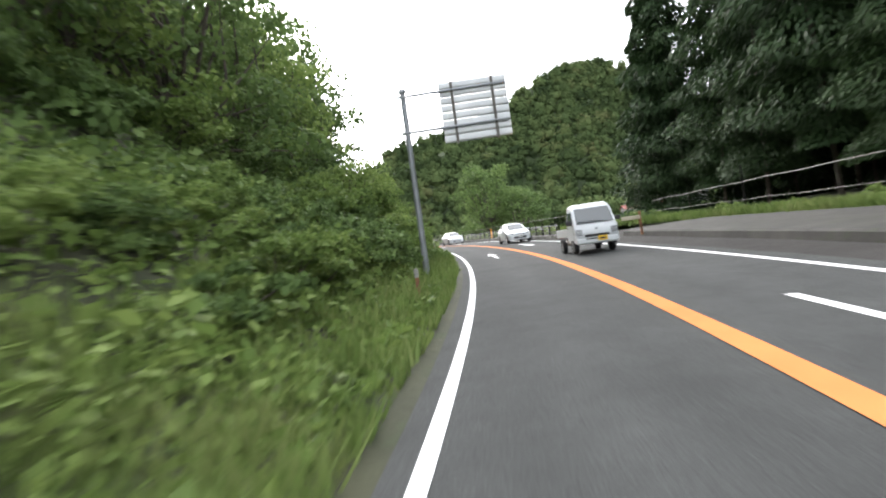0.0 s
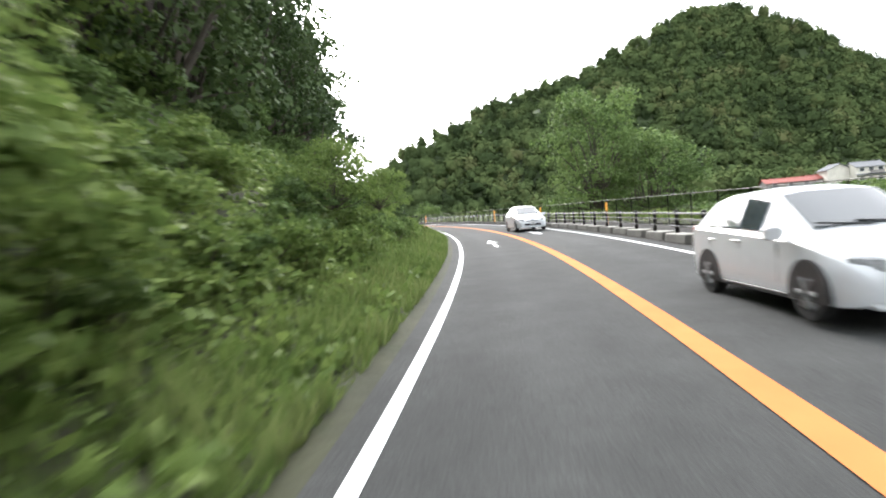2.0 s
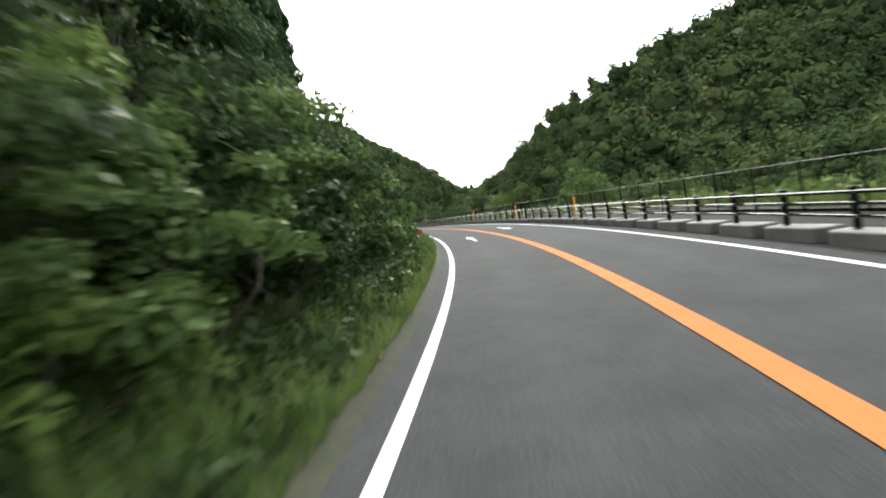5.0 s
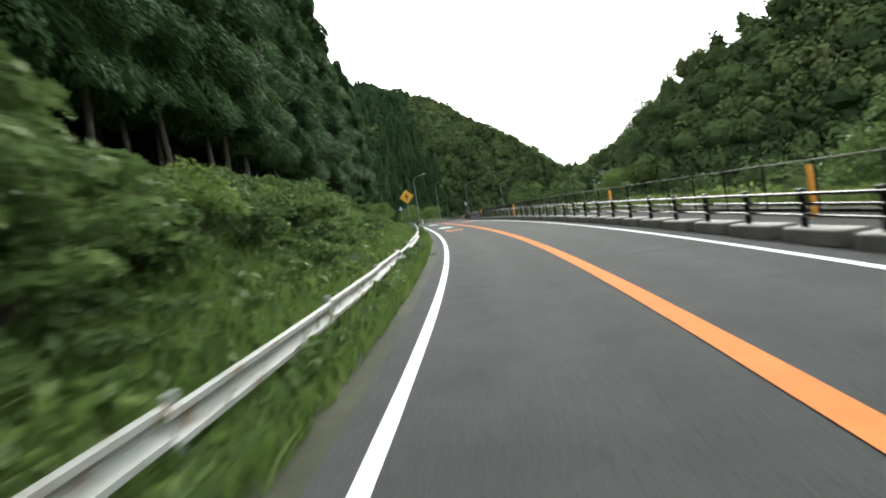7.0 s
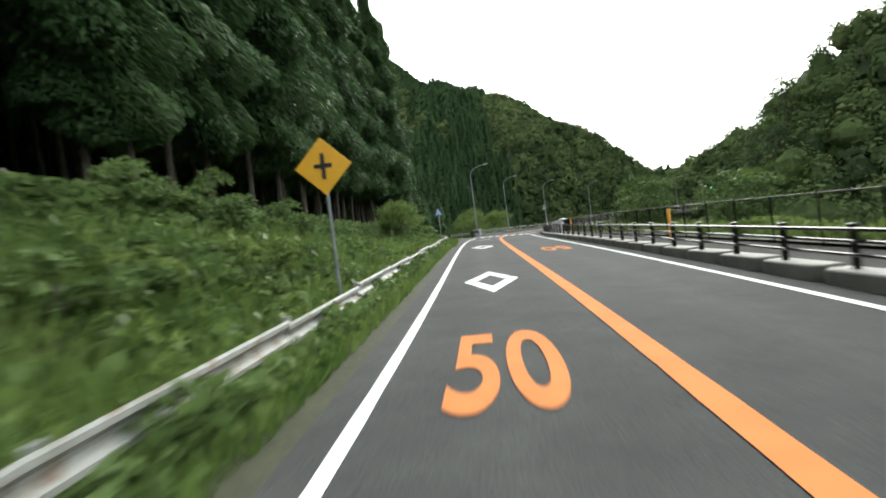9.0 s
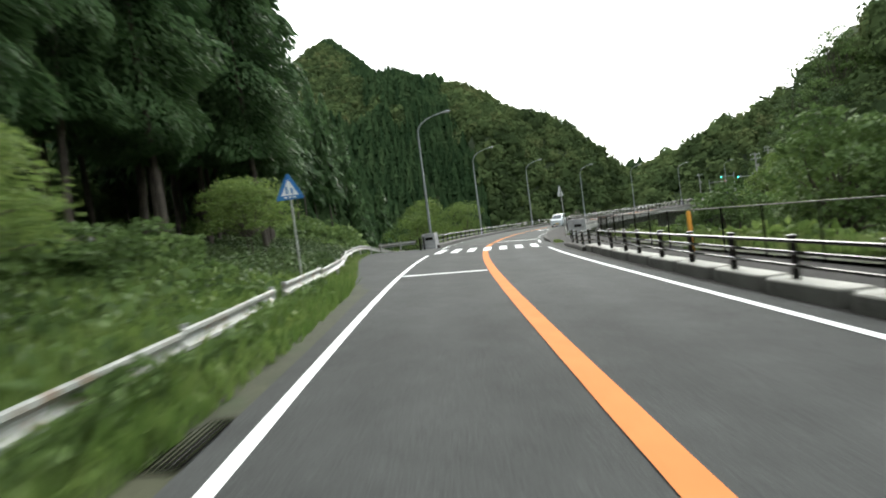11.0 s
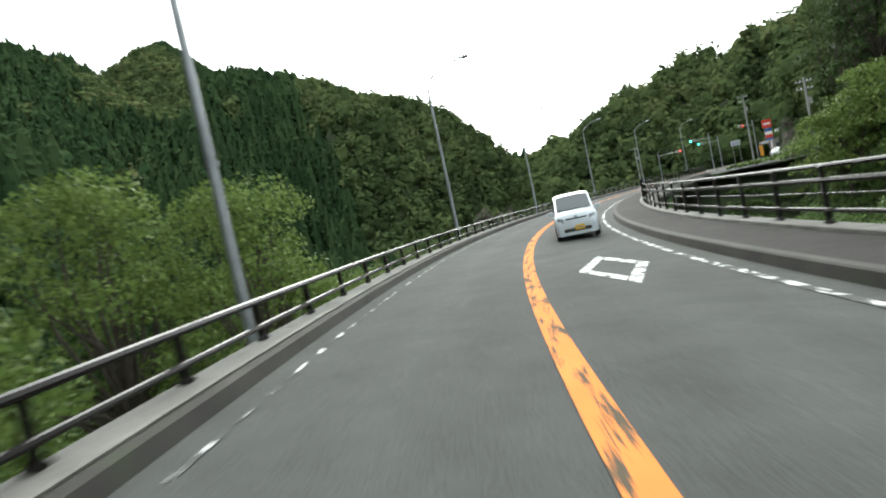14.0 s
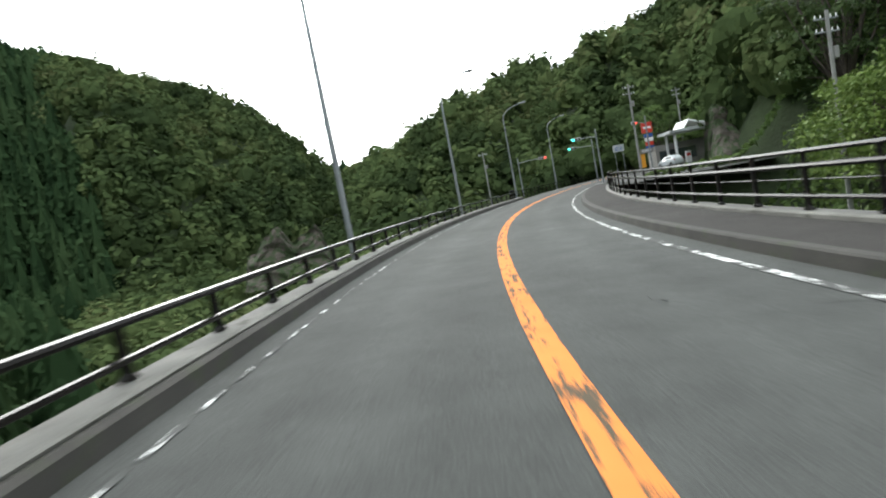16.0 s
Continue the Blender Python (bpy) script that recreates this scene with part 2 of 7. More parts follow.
M_WOOD_CEDAR = foliage("hill_cedar_woods", [(0.015, 0.029, 0.014), (0.023, 0.043, 0.019), (0.033, 0.058, 0.025), (0.046, 0.074, 0.032)], clump=0.05, through=0.15, spread=0.2, gloss=0.0, by_tree=0.4)
M_WEED = foliage("roadside_weeds", [(0.033, 0.064, 0.016), (0.062, 0.110, 0.026), (0.096, 0.156, 0.037), (0.145, 0.198, 0.058)], clump=0.5)


# ---- the road's line ----
STEP = 1.0
ALONG = np.arange(ROAD_FROM, ROAD_TO + 0.1, STEP)


def eased(values):
    knots = np.linspace(ROAD_FROM, ROAD_TO, len(values))
    w = int((knots[1] - knots[0]) / STEP / 2) * 2 + 1
    kernel = np.hanning(w + 2)[1:-1]
    return np.convolve(np.pad(np.interp(ALONG, knots, values), w // 2, mode="edge"), kernel / kernel.sum(), "valid")


BENDS, GRADES, BANKS = eased(BEND) / 100, eased(GRADE) / 100, eased(BANK) / 100
LINE_L, LINE_R = eased(EDGE_LEFT), eased(EDGE_RIGHT)
ZERO = int(-ROAD_FROM / STEP)


def summed(rate):
    total = np.cumsum(np.r_[0, rate]) * STEP
    return total - total[ZERO]


HEADING = summed((BENDS[1:] + BENDS[:-1]) / 2)
MIDWAY = (HEADING[1:] + HEADING[:-1]) / 2
ROAD_X, ROAD_Y, ROAD_Z = summed(-np.sin(MIDWAY)), summed(np.cos(MIDWAY)), summed((GRADES[1:] + GRADES[:-1]) / 2)


def at_s(s, values):
    return np.interp(s, ALONG, values)


def place(s, u, dz=0.0):
    """The point s metres along the road, u to the right of its middle line, dz above its surface."""
    s, u = np.asarray(s, float), np.asarray(u, float)
    h = at_s(s, HEADING)
    lim = np.clip(u, -9.0, 9.0)
    return np.stack([at_s(s, ROAD_X) + u * np.cos(h), at_s(s, ROAD_Y) + u * np.sin(h), at_s(s, ROAD_Z) + lim * at_s(s, BANKS) + dz], -1)


def stand(s, u, dz=0.0, turn=0.0, tilt=0.0):
    """The pose of a thing that stands there: +y along the road."""
    x, y, z = place(s, u, dz)
    return pose(x, y, z, tilt, 0, math.degrees(float(at_s(s, HEADING))) + turn)


def nearest(x, y):
    """The road's s and u of many points."""
    x, y = np.asarray(x, float).ravel(), np.asarray(y, float).ravel()
    s, u = np.empty(len(x)), np.empty(len(x))
    for a in range(0, len(x), 4000):
        dx, dy = x[a:a + 4000, None] - ROAD_X[::2], y[a:a + 4000, None] - ROAD_Y[::2]
        j = (dx * dx + dy * dy).argmin(1)
        n = np.arange(len(j))
        h = HEADING[::2][j]
        s[a:a + 4000] = ALONG[::2][j]
        side = dx[n, j] * np.cos(h) + dy[n, j] * np.sin(h)
        u[a:a + 4000] = np.sign(side) * np.hypot(dx[n, j], dy[n, j])
    return s, u


def step(x, a, b):
    t = np.clip((x - a) / (b - a), 0, 1)
    return t * t * (3 - 2 * t)


def waves(x, y, size, seed=0.0):
    """Smooth, uneven waves between -1 and 1."""
    x, y = x / size, y / size
    return (np.sin(x * 1.7 + seed + 1.3 * np.sin(y * 0.9 + seed)) + np.sin(y * 2.1 - seed + 1.1 * np.sin(x * 1.3 + 2 * seed)) + 0.6 * np.sin((x + y) * 3.3 + seed)) / 2.6


# ---- the land ----
RIDGES = [  # points of each crest (x, y, height of the ground), how steeply its sides fall, and how round its top is
    ([(-137, 455, 38), (-138, 389, 30), (-96, 373, 42), (-75, 373, 72), (-21, 361, 75), (34, 394, 111), (79, 439, 121), (98, 408, 98), (164, 437, 65), (232, 399, 95)], 1.41, 4),
    ([(-292, 538, 23), (-214, 473, 26), (-179, 436, 38), (-163, 440, 40), (-187, 462, 27), (1, 490, 101)], 0.71, 5),
    ([(-342, 427, 84), (-272, 372, 55)], 1.98, 8),
    ([(-486, 542, 138), (-596, 568, 179), (-662, 500, 179), (-707, 479, 226)], 0.83, 34),
    ([(-723, 565, 247), (-896, 707, 332)], 0.90, 9),
    ([(-524, 414, 97), (-619, 376, 195), (-758, 288, 221)], 0.68, 11),
    ([(-121, 306, 32), (-116, 308, 37)], 2.27, 4),
    ([(-102, 306, 38), (-35, 316, 53)], 1.34, 6),
    ([(-293, 416, 62), (-338, 382, 74)], 1.03, 18),
    ([(-443, 470, 120)], 1.32, 21),
]


def crest(x, y):
    top = np.full(x.shape, -50.0)
    for points, fall, round_ in RIDGES:
        pts = np.array(points if len(points) > 1 else points + [(points[0][0] + 1, points[0][1], points[0][2])], float)
        for a, b in zip(pts[:-1], pts[1:]):
            d = b[:2] - a[:2]
            t = np.clip(((x - a[0]) * d[0] + (y - a[1]) * d[1]) / (d @ d), 0, 1)
            off = np.hypot(x - a[0] - t * d[0], y - a[1] - t * d[1])
            top = np.maximum(top, a[2] + t * (b[2] - a[2]) - fall * (np.sqrt(off * off + round_ * round_) - round_))
    return top


def left_bank(s, a):
    """Height over the road of the ground a metres beyond the left edge of the asphalt."""
    steep = 1 - step(s, 100, 124)
    flat = step(s, 168, 200)
    first = 0.03 + 0.10 * step(a, 0.2, 1.2) + 0.9 * step(a, 1.2, 3.4) + 0.80 * np.maximum(a - 3.0, 0) * (1 - 0.35 * step(a, 22, 60))
    second = 0.02 + 0.05 * step(a, 0.2, 1.2) + (2.3 - 1.6 * flat) * step(a, 1.4, 6.0) + (0.30 - 0.12 * flat) * np.maximum(a - 8.0, 0)
    mouth = step(s, 205, 213)
    level = 1 - mouth * (1 - step(apron(s) + 3.45 + a, 0.2, 4.5))
    return steep * first + (1 - steep) * second * level


def right_bank(s, a):
    """The same beyond the outer edge of the right footpath."""
    layby = 1 - step(s, 30, 50)
    fall = 0.03 - 6.5 * step(a, 0.5, 16) + 8.5 * step(a, 60, 125)
    return layby * (0.05 * step(a, 0, 1) + 0.5 * step(a, 4, 10) - 5 * step(a, 14, 34)) + (1 - layby) * fall


EDGE_OUT = 7.6


def apron(s):
    """The left edge of the asphalt, where the side road leaves it."""
    return np.interp(s, [0, 206, 211, 214.7, 217.3, 223, 226.5, 231.7, 236.2], [-3.7, -3.75, -4.0, -4.4, -4.85, -6.1, -7.0, -8.5, -9.5])


def ground_height(x, y, sunk=0.0):
    x, y = np.asarray(x, float), np.asarray(y, float)
    shape = x.shape
    s, u = nearest(x, y)
    s, u = s.reshape(shape), u.reshape(shape)
    base = at_s(s, ROAD_Z)
    left = base + np.clip(u, -9, 9) * at_s(s, BANKS) + left_bank(s, np.maximum(-u - 3.45, 0))
    left = np.minimum(left, base + 46 + 0.1 * np.abs(u))
    right = base + np.clip(u, -9, 9) * at_s(s, BANKS) + right_bank(s, np.maximum(u - EDGE_OUT, 0))
    land = np.where(u < 0, left, right)
    # the river's cutting under the bridge
    cut = np.where(u < 0, step(s - 1.3 * np.maximum(-u - 9, 0), 238, 254), step(s + 0.10 * np.abs(u), 236, 252)) * (1 - step(s, 332, 350))
    cut = np.where((u < 0) & (s > 300), step(s + 0.10 * np.abs(u), 236, 252), cut)
    floor_ = -7.5 + 1.6 * waves(x, y, 22.0, 1.0)
    land = land * (1 - cut) + floor_ * cut
    land = np.where((s > 345) & (u > 0), base - 0.06 + 0 * u, land)
    land = np.where(s > 400, -6.0, land)
    high = crest(x, y) + 2.2 + 2.2 * (1 - step(x, -360, -320)) + 4.0 * waves(x, y, 30.0, 2.0) + 1.2 * waves(x, y, 9.0, 4.0)
    near = np.maximum(np.where((u > 0) & (s > 250), step(u, 9, 20), step(np.abs(u), 12, 30)), step(s, 372, 392))
    # level ground at the junction
    near = near * step(np.hypot(x + 132, y - 334), 20, 32)
    near = near * (1 - (1 - step(x, -133.5, -117)) * step(x, -165, -155) * step(y, 282, 290) * (1 - step(y, 342, 352)))
    land = np.where(s > 400, land + 11 * (1 - step(np.hypot(x + 132, y - 332), 30, 60)), land)
    land = np.maximum(land, np.where(near > 0, high * near + land * (1 - near), -60))
    return land - sunk * (1 - step(np.abs(u), 20, 34))


def mesh_from(name, verts, faces, smooth=True):
    me = bpy.data.meshes.new(name)
    me.from_pydata(np.asarray(verts).tolist(), [], np.asarray(faces).tolist() if isinstance(faces, np.ndarray) else faces)
    me.polygons.foreach_set("use_smooth", [smooth] * len(me.polygons))
    me.update()
    return me


def quads_mesh(name, verts, count):
    """A mesh of loose four-cornered leaves, whose corners follow one another."""
    me = bpy.data.meshes.new(name)
    verts = np.asarray(verts, np.float32).reshape(-1, 3)
    me.vertices.add(len(verts))
    me.vertices.foreach_set("co", verts.ravel())
    me.loops.add(len(verts))
    me.loops.foreach_set("vertex_index", np.arange(len(verts), dtype=np.int32))
    me.polygons.add(count)
    me.polygons.foreach_set("loop_start", np.arange(count, dtype=np.int32) * 4)
    me.polygons.foreach_set("loop_total", np.full(count, 4, np.int32))
    me.update(calc_edges=True)
    me.validate()
    return me


def grid_faces(n, m):
    i, j = np.meshgrid(np.arange(n - 1), np.arange(m - 1), indexing="ij")
    a = (i * m + j).ravel()
    return np.stack([a, a + m, a + m + 1, a + 1], 1)


def structure(name, me, material, label="", category=""):
    ob = new(name, me)
    me.materials.append(material)
    return tagged(ob, label, category, kind="structure")


fine_x, fine_y = np.arange(-330, 190, 5.0), np.arange(-70, 480, 5.0)
axis_x = np.r_[-4200, -2600, -1600, np.arange(-1100, -330, 18.0), fine_x, np.arange(194, 520, 22.0), 700, 1200, 2400, 4200]
axis_y = np.r_[-4200, -2400, -1200, -600, -300, -160, -110, fine_y, np.arange(484, 900, 18.0), 1000, 1300, 1900, 3000, 4400]
gx, gy = np.meshgrid(axis_x, axis_y, indexing="ij")
gz = ground_height(gx, gy, sunk=0.7)
structure("ground", mesh_from("ground", np.stack([gx, gy, gz], -1).reshape(-1, 3), grid_faces(len(axis_x), len(axis_y))[:, ::-1]), M_FLOOR,
          "dark green forest floor over steep valley hills", "ground")


def strip(name, s0, s1, us, height, material, label, category="", gap=1.0, ragged=0.0, lift=0.0):
    """A sheet along the road; us: offsets (numbers or functions of s); height(s, u): above the road's surface."""
    ss = np.arange(s0, s1 + gap * 0.5, gap)
    rows = []
    for k, u in enumerate(us):
        uu = u(ss) if callable(u) else np.full(ss.shape, float(u))
        if ragged and k in (0, len(us) - 1):
            uu = uu + ragged * (waves(ss, 0 * ss, 0.9, k) + 0.6 * waves(ss, 0 * ss, 0.31, k + 3.0))
        rows.append(place(ss, uu, height(ss, uu) + lift))
    verts = np.stack(rows, 1).reshape(-1, 3)
    me = mesh_from(name, verts, grid_faces(len(ss), len(us))[:, ::-1])
    offsets = np.stack([u(ss) if callable(u) else np.full(ss.shape, float(u)) for u in us], 1)
    me.attributes.new("across", "FLOAT", "POINT").data.foreach_set("value", (offsets / 4.5).ravel().astype(np.float32))
    return structure(name, me, material, label, category)


flat_at = lambda z: (lambda s, u: np.full(s.shape, z))
# verges: the banks beside the asphalt
verge_us = [-3.2, -3.5, -3.9, -4.4, -5.0, -5.8, -6.7, -7.7, -8.8, -10, -11.5, -13, -15, -17, -20, -24, -28, -33]
strip("verge", ROAD_FROM, 214, verge_us, lambda s, u: left_bank(s, np.maximum(-u - 3.45, 0)) + 0.06 * waves(s, u, 0.8) * step(-u, 4, 5) - 0.04 * (u > -3.4),
      M_SOIL, "overgrown earth bank beside the road", "verge", gap=1.5)
strip("verge", 212.5, 236, [lambda s: apron(s) + 0.25, lambda s: apron(s) - 0.35, lambda s: apron(s) - 0.9, -10.6, -11.4, -13, -16, -20, -25, -33], lambda s, u: left_bank(s, np.maximum(-u - 3.45, 0)) - 0.03 - 0.07 * step(apron(s) - u, 0.2, 1.2),
      M_SOIL, "grassy bank beside the side road", "verge", gap=1.0)
strip("verge", 40, 232, [7.2, 7.8, 8.6, 10, 12, 15, 19, 24, 32], lambda s, u: right_bank(s, np.maximum(u - EDGE_OUT, 0)) + 0.03,
      M_SOIL, "grassy river bank falling away beyond the fence", "verge", gap=2.0)
strip("verge", ROAD_FROM, 40, [9.0, 10.5, 12, 14, 17, 21, 26, 32], lambda s, u: right_bank(s, np.maximum(u - EDGE_OUT, 0)) + 0.05 * step(u, 9, 11),
      M_SOIL, "earth bank under the tall cedars", "verge", gap=2.0)

# carriageway
strip("road", ROAD_FROM, 238.0, [lambda s: np.where(s < 206, at_s(s, LINE_L) - 0.74, apron(s) + 5.6 * step(s, 233.5, 237)), -2.2, -1.1, 0.0, 1.1, 2.2,
                                 lambda s: at_s(s, LINE_R) + 0.55], flat_at(0.0), M_ASPHALT, "dark grey asphalt road curving along the valley", "road", ragged=0.05)
strip("road", 238.0, 392, [-3.52, -2.2, -1.1, 0.0, 1.1, 2.2, 3.64], flat_at(0.0), M_ASPHALT_OLD, "worn patched asphalt on the curved bridge", "road")
strip("pavement", 34, 236, [lambda s: at_s(s, LINE_R) + 0.55, 4.6, 5.8, 7.25], flat_at(-0.02), M_PATH, "asphalt footpath behind the railing", "pavement")
strip("pavement", ROAD_FROM, 34, [lambda s: at_s(s, LINE_R) + 0.55, 4.6, 6.2, 9.1], flat_at(-0.004), M_PATH, "bare asphalt lay-by beside the road", "pavement")
M_JOINT = surface("grey_joint_mortar", (0.15, 0.142, 0.128), (0.095, 0.09, 0.082), 1.4, 40, 0.85, relief=0.4)
pts = [(237.12 + 0.26 * u, u) for u in np.linspace(-3.5, 3.6, 10)] + [(237.60 + 0.28 * u, u) for u in np.linspace(3.6, -3.5, 10)]
structure("expansion_joint", mesh_from("expansion_joint", place([p[0] for p in pts], [p[1] for p in pts], 0.008), [list(range(20))]), M_JOINT, "grey mortar strip of the bridge expansion joint", "joint")


# ---- road markings ----
def band(name, s0, s1, u, width, material, label, gap=1.0):
    ss = np.arange(s0, s1 + gap * 0.5, gap)
    mid = u(ss) if callable(u) else np.full(ss.shape, float(u))
    w = 0.5 * width + 0.004 * waves(ss, ss, 0.7, width)
    verts = np.stack([place(ss, mid - w, 0.012), place(ss, mid + w, 0.012)], 1).reshape(-1, 3)
    me = mesh_from(name, verts, grid_faces(len(ss), 2)[:, ::-1])
    for key, value in (("along", np.stack([ss, ss], 1)), ("side", np.stack([-w, w], 1))):
        me.attributes.new(key, "FLOAT", "POINT").data.foreach_set("value", value.ravel().astype(np.float32))
    return structure(name, me, material, label, "road marking")


def patch(name, corners, material, label):
    """A painted figure: corners (s, u) in order."""
    pts = []
    for (s0, u0), (s1, u1) in zip(corners, corners[1:] + corners[:1]):
        n = max(1, int(max(abs(s1 - s0), abs(u1 - u0)) / 0.5))
        pts += [(s0 + (s1 - s0) * k / n, u0 + (u1 - u0) * k / n) for k in range(n)]
    verts = place([p[0] for p in pts], [p[1] for p in pts], 0.013)
    return structure(name, mesh_from(name, verts, [list(range(len(pts)))]), material, label, "road marking")


left_line, right_line = (lambda s: at_s(s, LINE_L)), (lambda s: at_s(s, LINE_R))
band("edge_line", ROAD_FROM, 226.6, left_line, 0.15, M_WHITE, "solid white edge line")
band("edge_line", 233.6, 237.2, left_line, 0.15, M_WHITE, "solid white edge line before the bridge")
verts, faces, s = [], [], 239.2
while s < 390:
    long_ = random.uniform(0.28, 0.55) * (1.6 if random.random() < 0.12 else 1.0)
    wide_ = random.uniform(0.035, 0.06)
    corners = [(s, -wide_), (s + 0.08, -wide_ * 0.4), (s + long_, -wide_ * 0.9), (s + long_ - 0.06, wide_), (s + long_ * 0.5, wide_ * 0.8), (s + 0.05, wide_)]
    verts += [place([a], [left_line(a) + b], 0.012)[0] for a, b in corners]
    faces.append(list(range(len(verts) - 6, len(verts))))
    s += long_ + random.uniform(0.14, 0.42)
structure("edge_line", mesh_from("edge_line", verts, faces), M_WHITE_WORN, "worn, broken white edge line on the bridge", "road marking")
band("edge_line", ROAD_FROM, 227.0, right_line, 0.15, M_WHITE, "solid white edge line")
band("edge_line", 233.8, 238.0, right_line, 0.15, M_WHITE, "solid white edge line before the bridge")
band("edge_line", 241.0, 390, right_line, 0.14, M_WHITE_WORN, "worn, broken white edge line on the bridge")
band("centre_line", ROAD_FROM, 227.9, -0.02, 0.28, M_ORANGE, "solid orange centre line")
band("centre_line", 232.4, 237.6, -0.02, 0.28, M_ORANGE, "solid orange centre line")
band("centre_line", 238.5, 390, 0.03, 0.28, M_ORANGE_WORN, "orange centre line, blackened and worn")


def arrow(s_tip, u, way):
    """A straight arrow on the road; way 1 points onwards, -1 back."""
    w = way
    patch("road_arrow", [(s_tip, u), (s_tip - 2.45 * w, u + 0.25), (s_tip - 2.4 * w, u + 0.075), (s_tip - 5.1 * w, u + 0.075), (s_tip - 5.1 * w, u - 0.075),
                         (s_tip - 2.4 * w, u - 0.075), (s_tip - 2.45 * w, u - 0.25)], M_WHITE, "white straight-ahead arrow painted on the lane")


for s_tip in (31.0, 62.2, 122.6):
    arrow(s_tip, -1.47, 1)
for s_tip in (2.0, 32.0, 63.1, 123.8):
    arrow(s_tip, 1.40, -1)


def warning_diamond(s, u, material, length=5.0, wide=1.42, w=0.23):
    """A hollow diamond that warns of a crossing: two long painted bars and two short ones butted between them."""
    far, right_, left_ = np.array((s + length / 2, u)), np.array((s, u + wide / 2)), np.array((s, u - wide / 2))
    g = 0.025
    for p0, p1, q0, q1 in ((1 - w, 1, 0, 1), (0, w, 0, 1), (w + g, 1 - w - g, 0, w), (w + g, 1 - w - g, 1 - w, 1)):
        patch("diamond_bar", [tuple(far + p * (right_ - far) + q * (left_ - far)) for p, q in ((p0, q0), (p1, q0), (p1, q1), (p0, q1))],
              material, "white bar of a hollow diamond painted on the lane")


for s_d in (176.2, 196.3):
    warning_diamond(s_d, -1.57, M_WHITE)
for s_d, u_d in ((264.3, 1.70), (286.3, 1.50)):
    warning_diamond(s_d, u_d, M_WHITE_DIRTY, 4.8, 1.4, 0.17)

patch("stop_line", [(215.3, -2.92), (215.3, -0.2), (215.62, -0.2), (215.62, -2.92)], M_WHITE, "white stop line across the lane")
patch("stop_line", [(238.95, 0.2), (239.87, 3.2), (240.32, 3.26), (239.42, 0.2)], M_WHITE, "white stop line across the oncoming lane")
for k in range(7):
    u0 = -2.9 + 0.905 * k
    slant = 0.17 * max(u0 + 0.2, 0.0)
    patch("crossing_stripe", [(228.0 + slant * 0.9, u0), (232.2 + slant, u0), (232.2 + slant + 0.07 * (u0 > 0), u0 + 0.43), (228.0 + slant * 0.9 + 0.07 * (u0 > 0), u0 + 0.43)], M_WHITE, "broad white stripe of a pedestrian crossing")


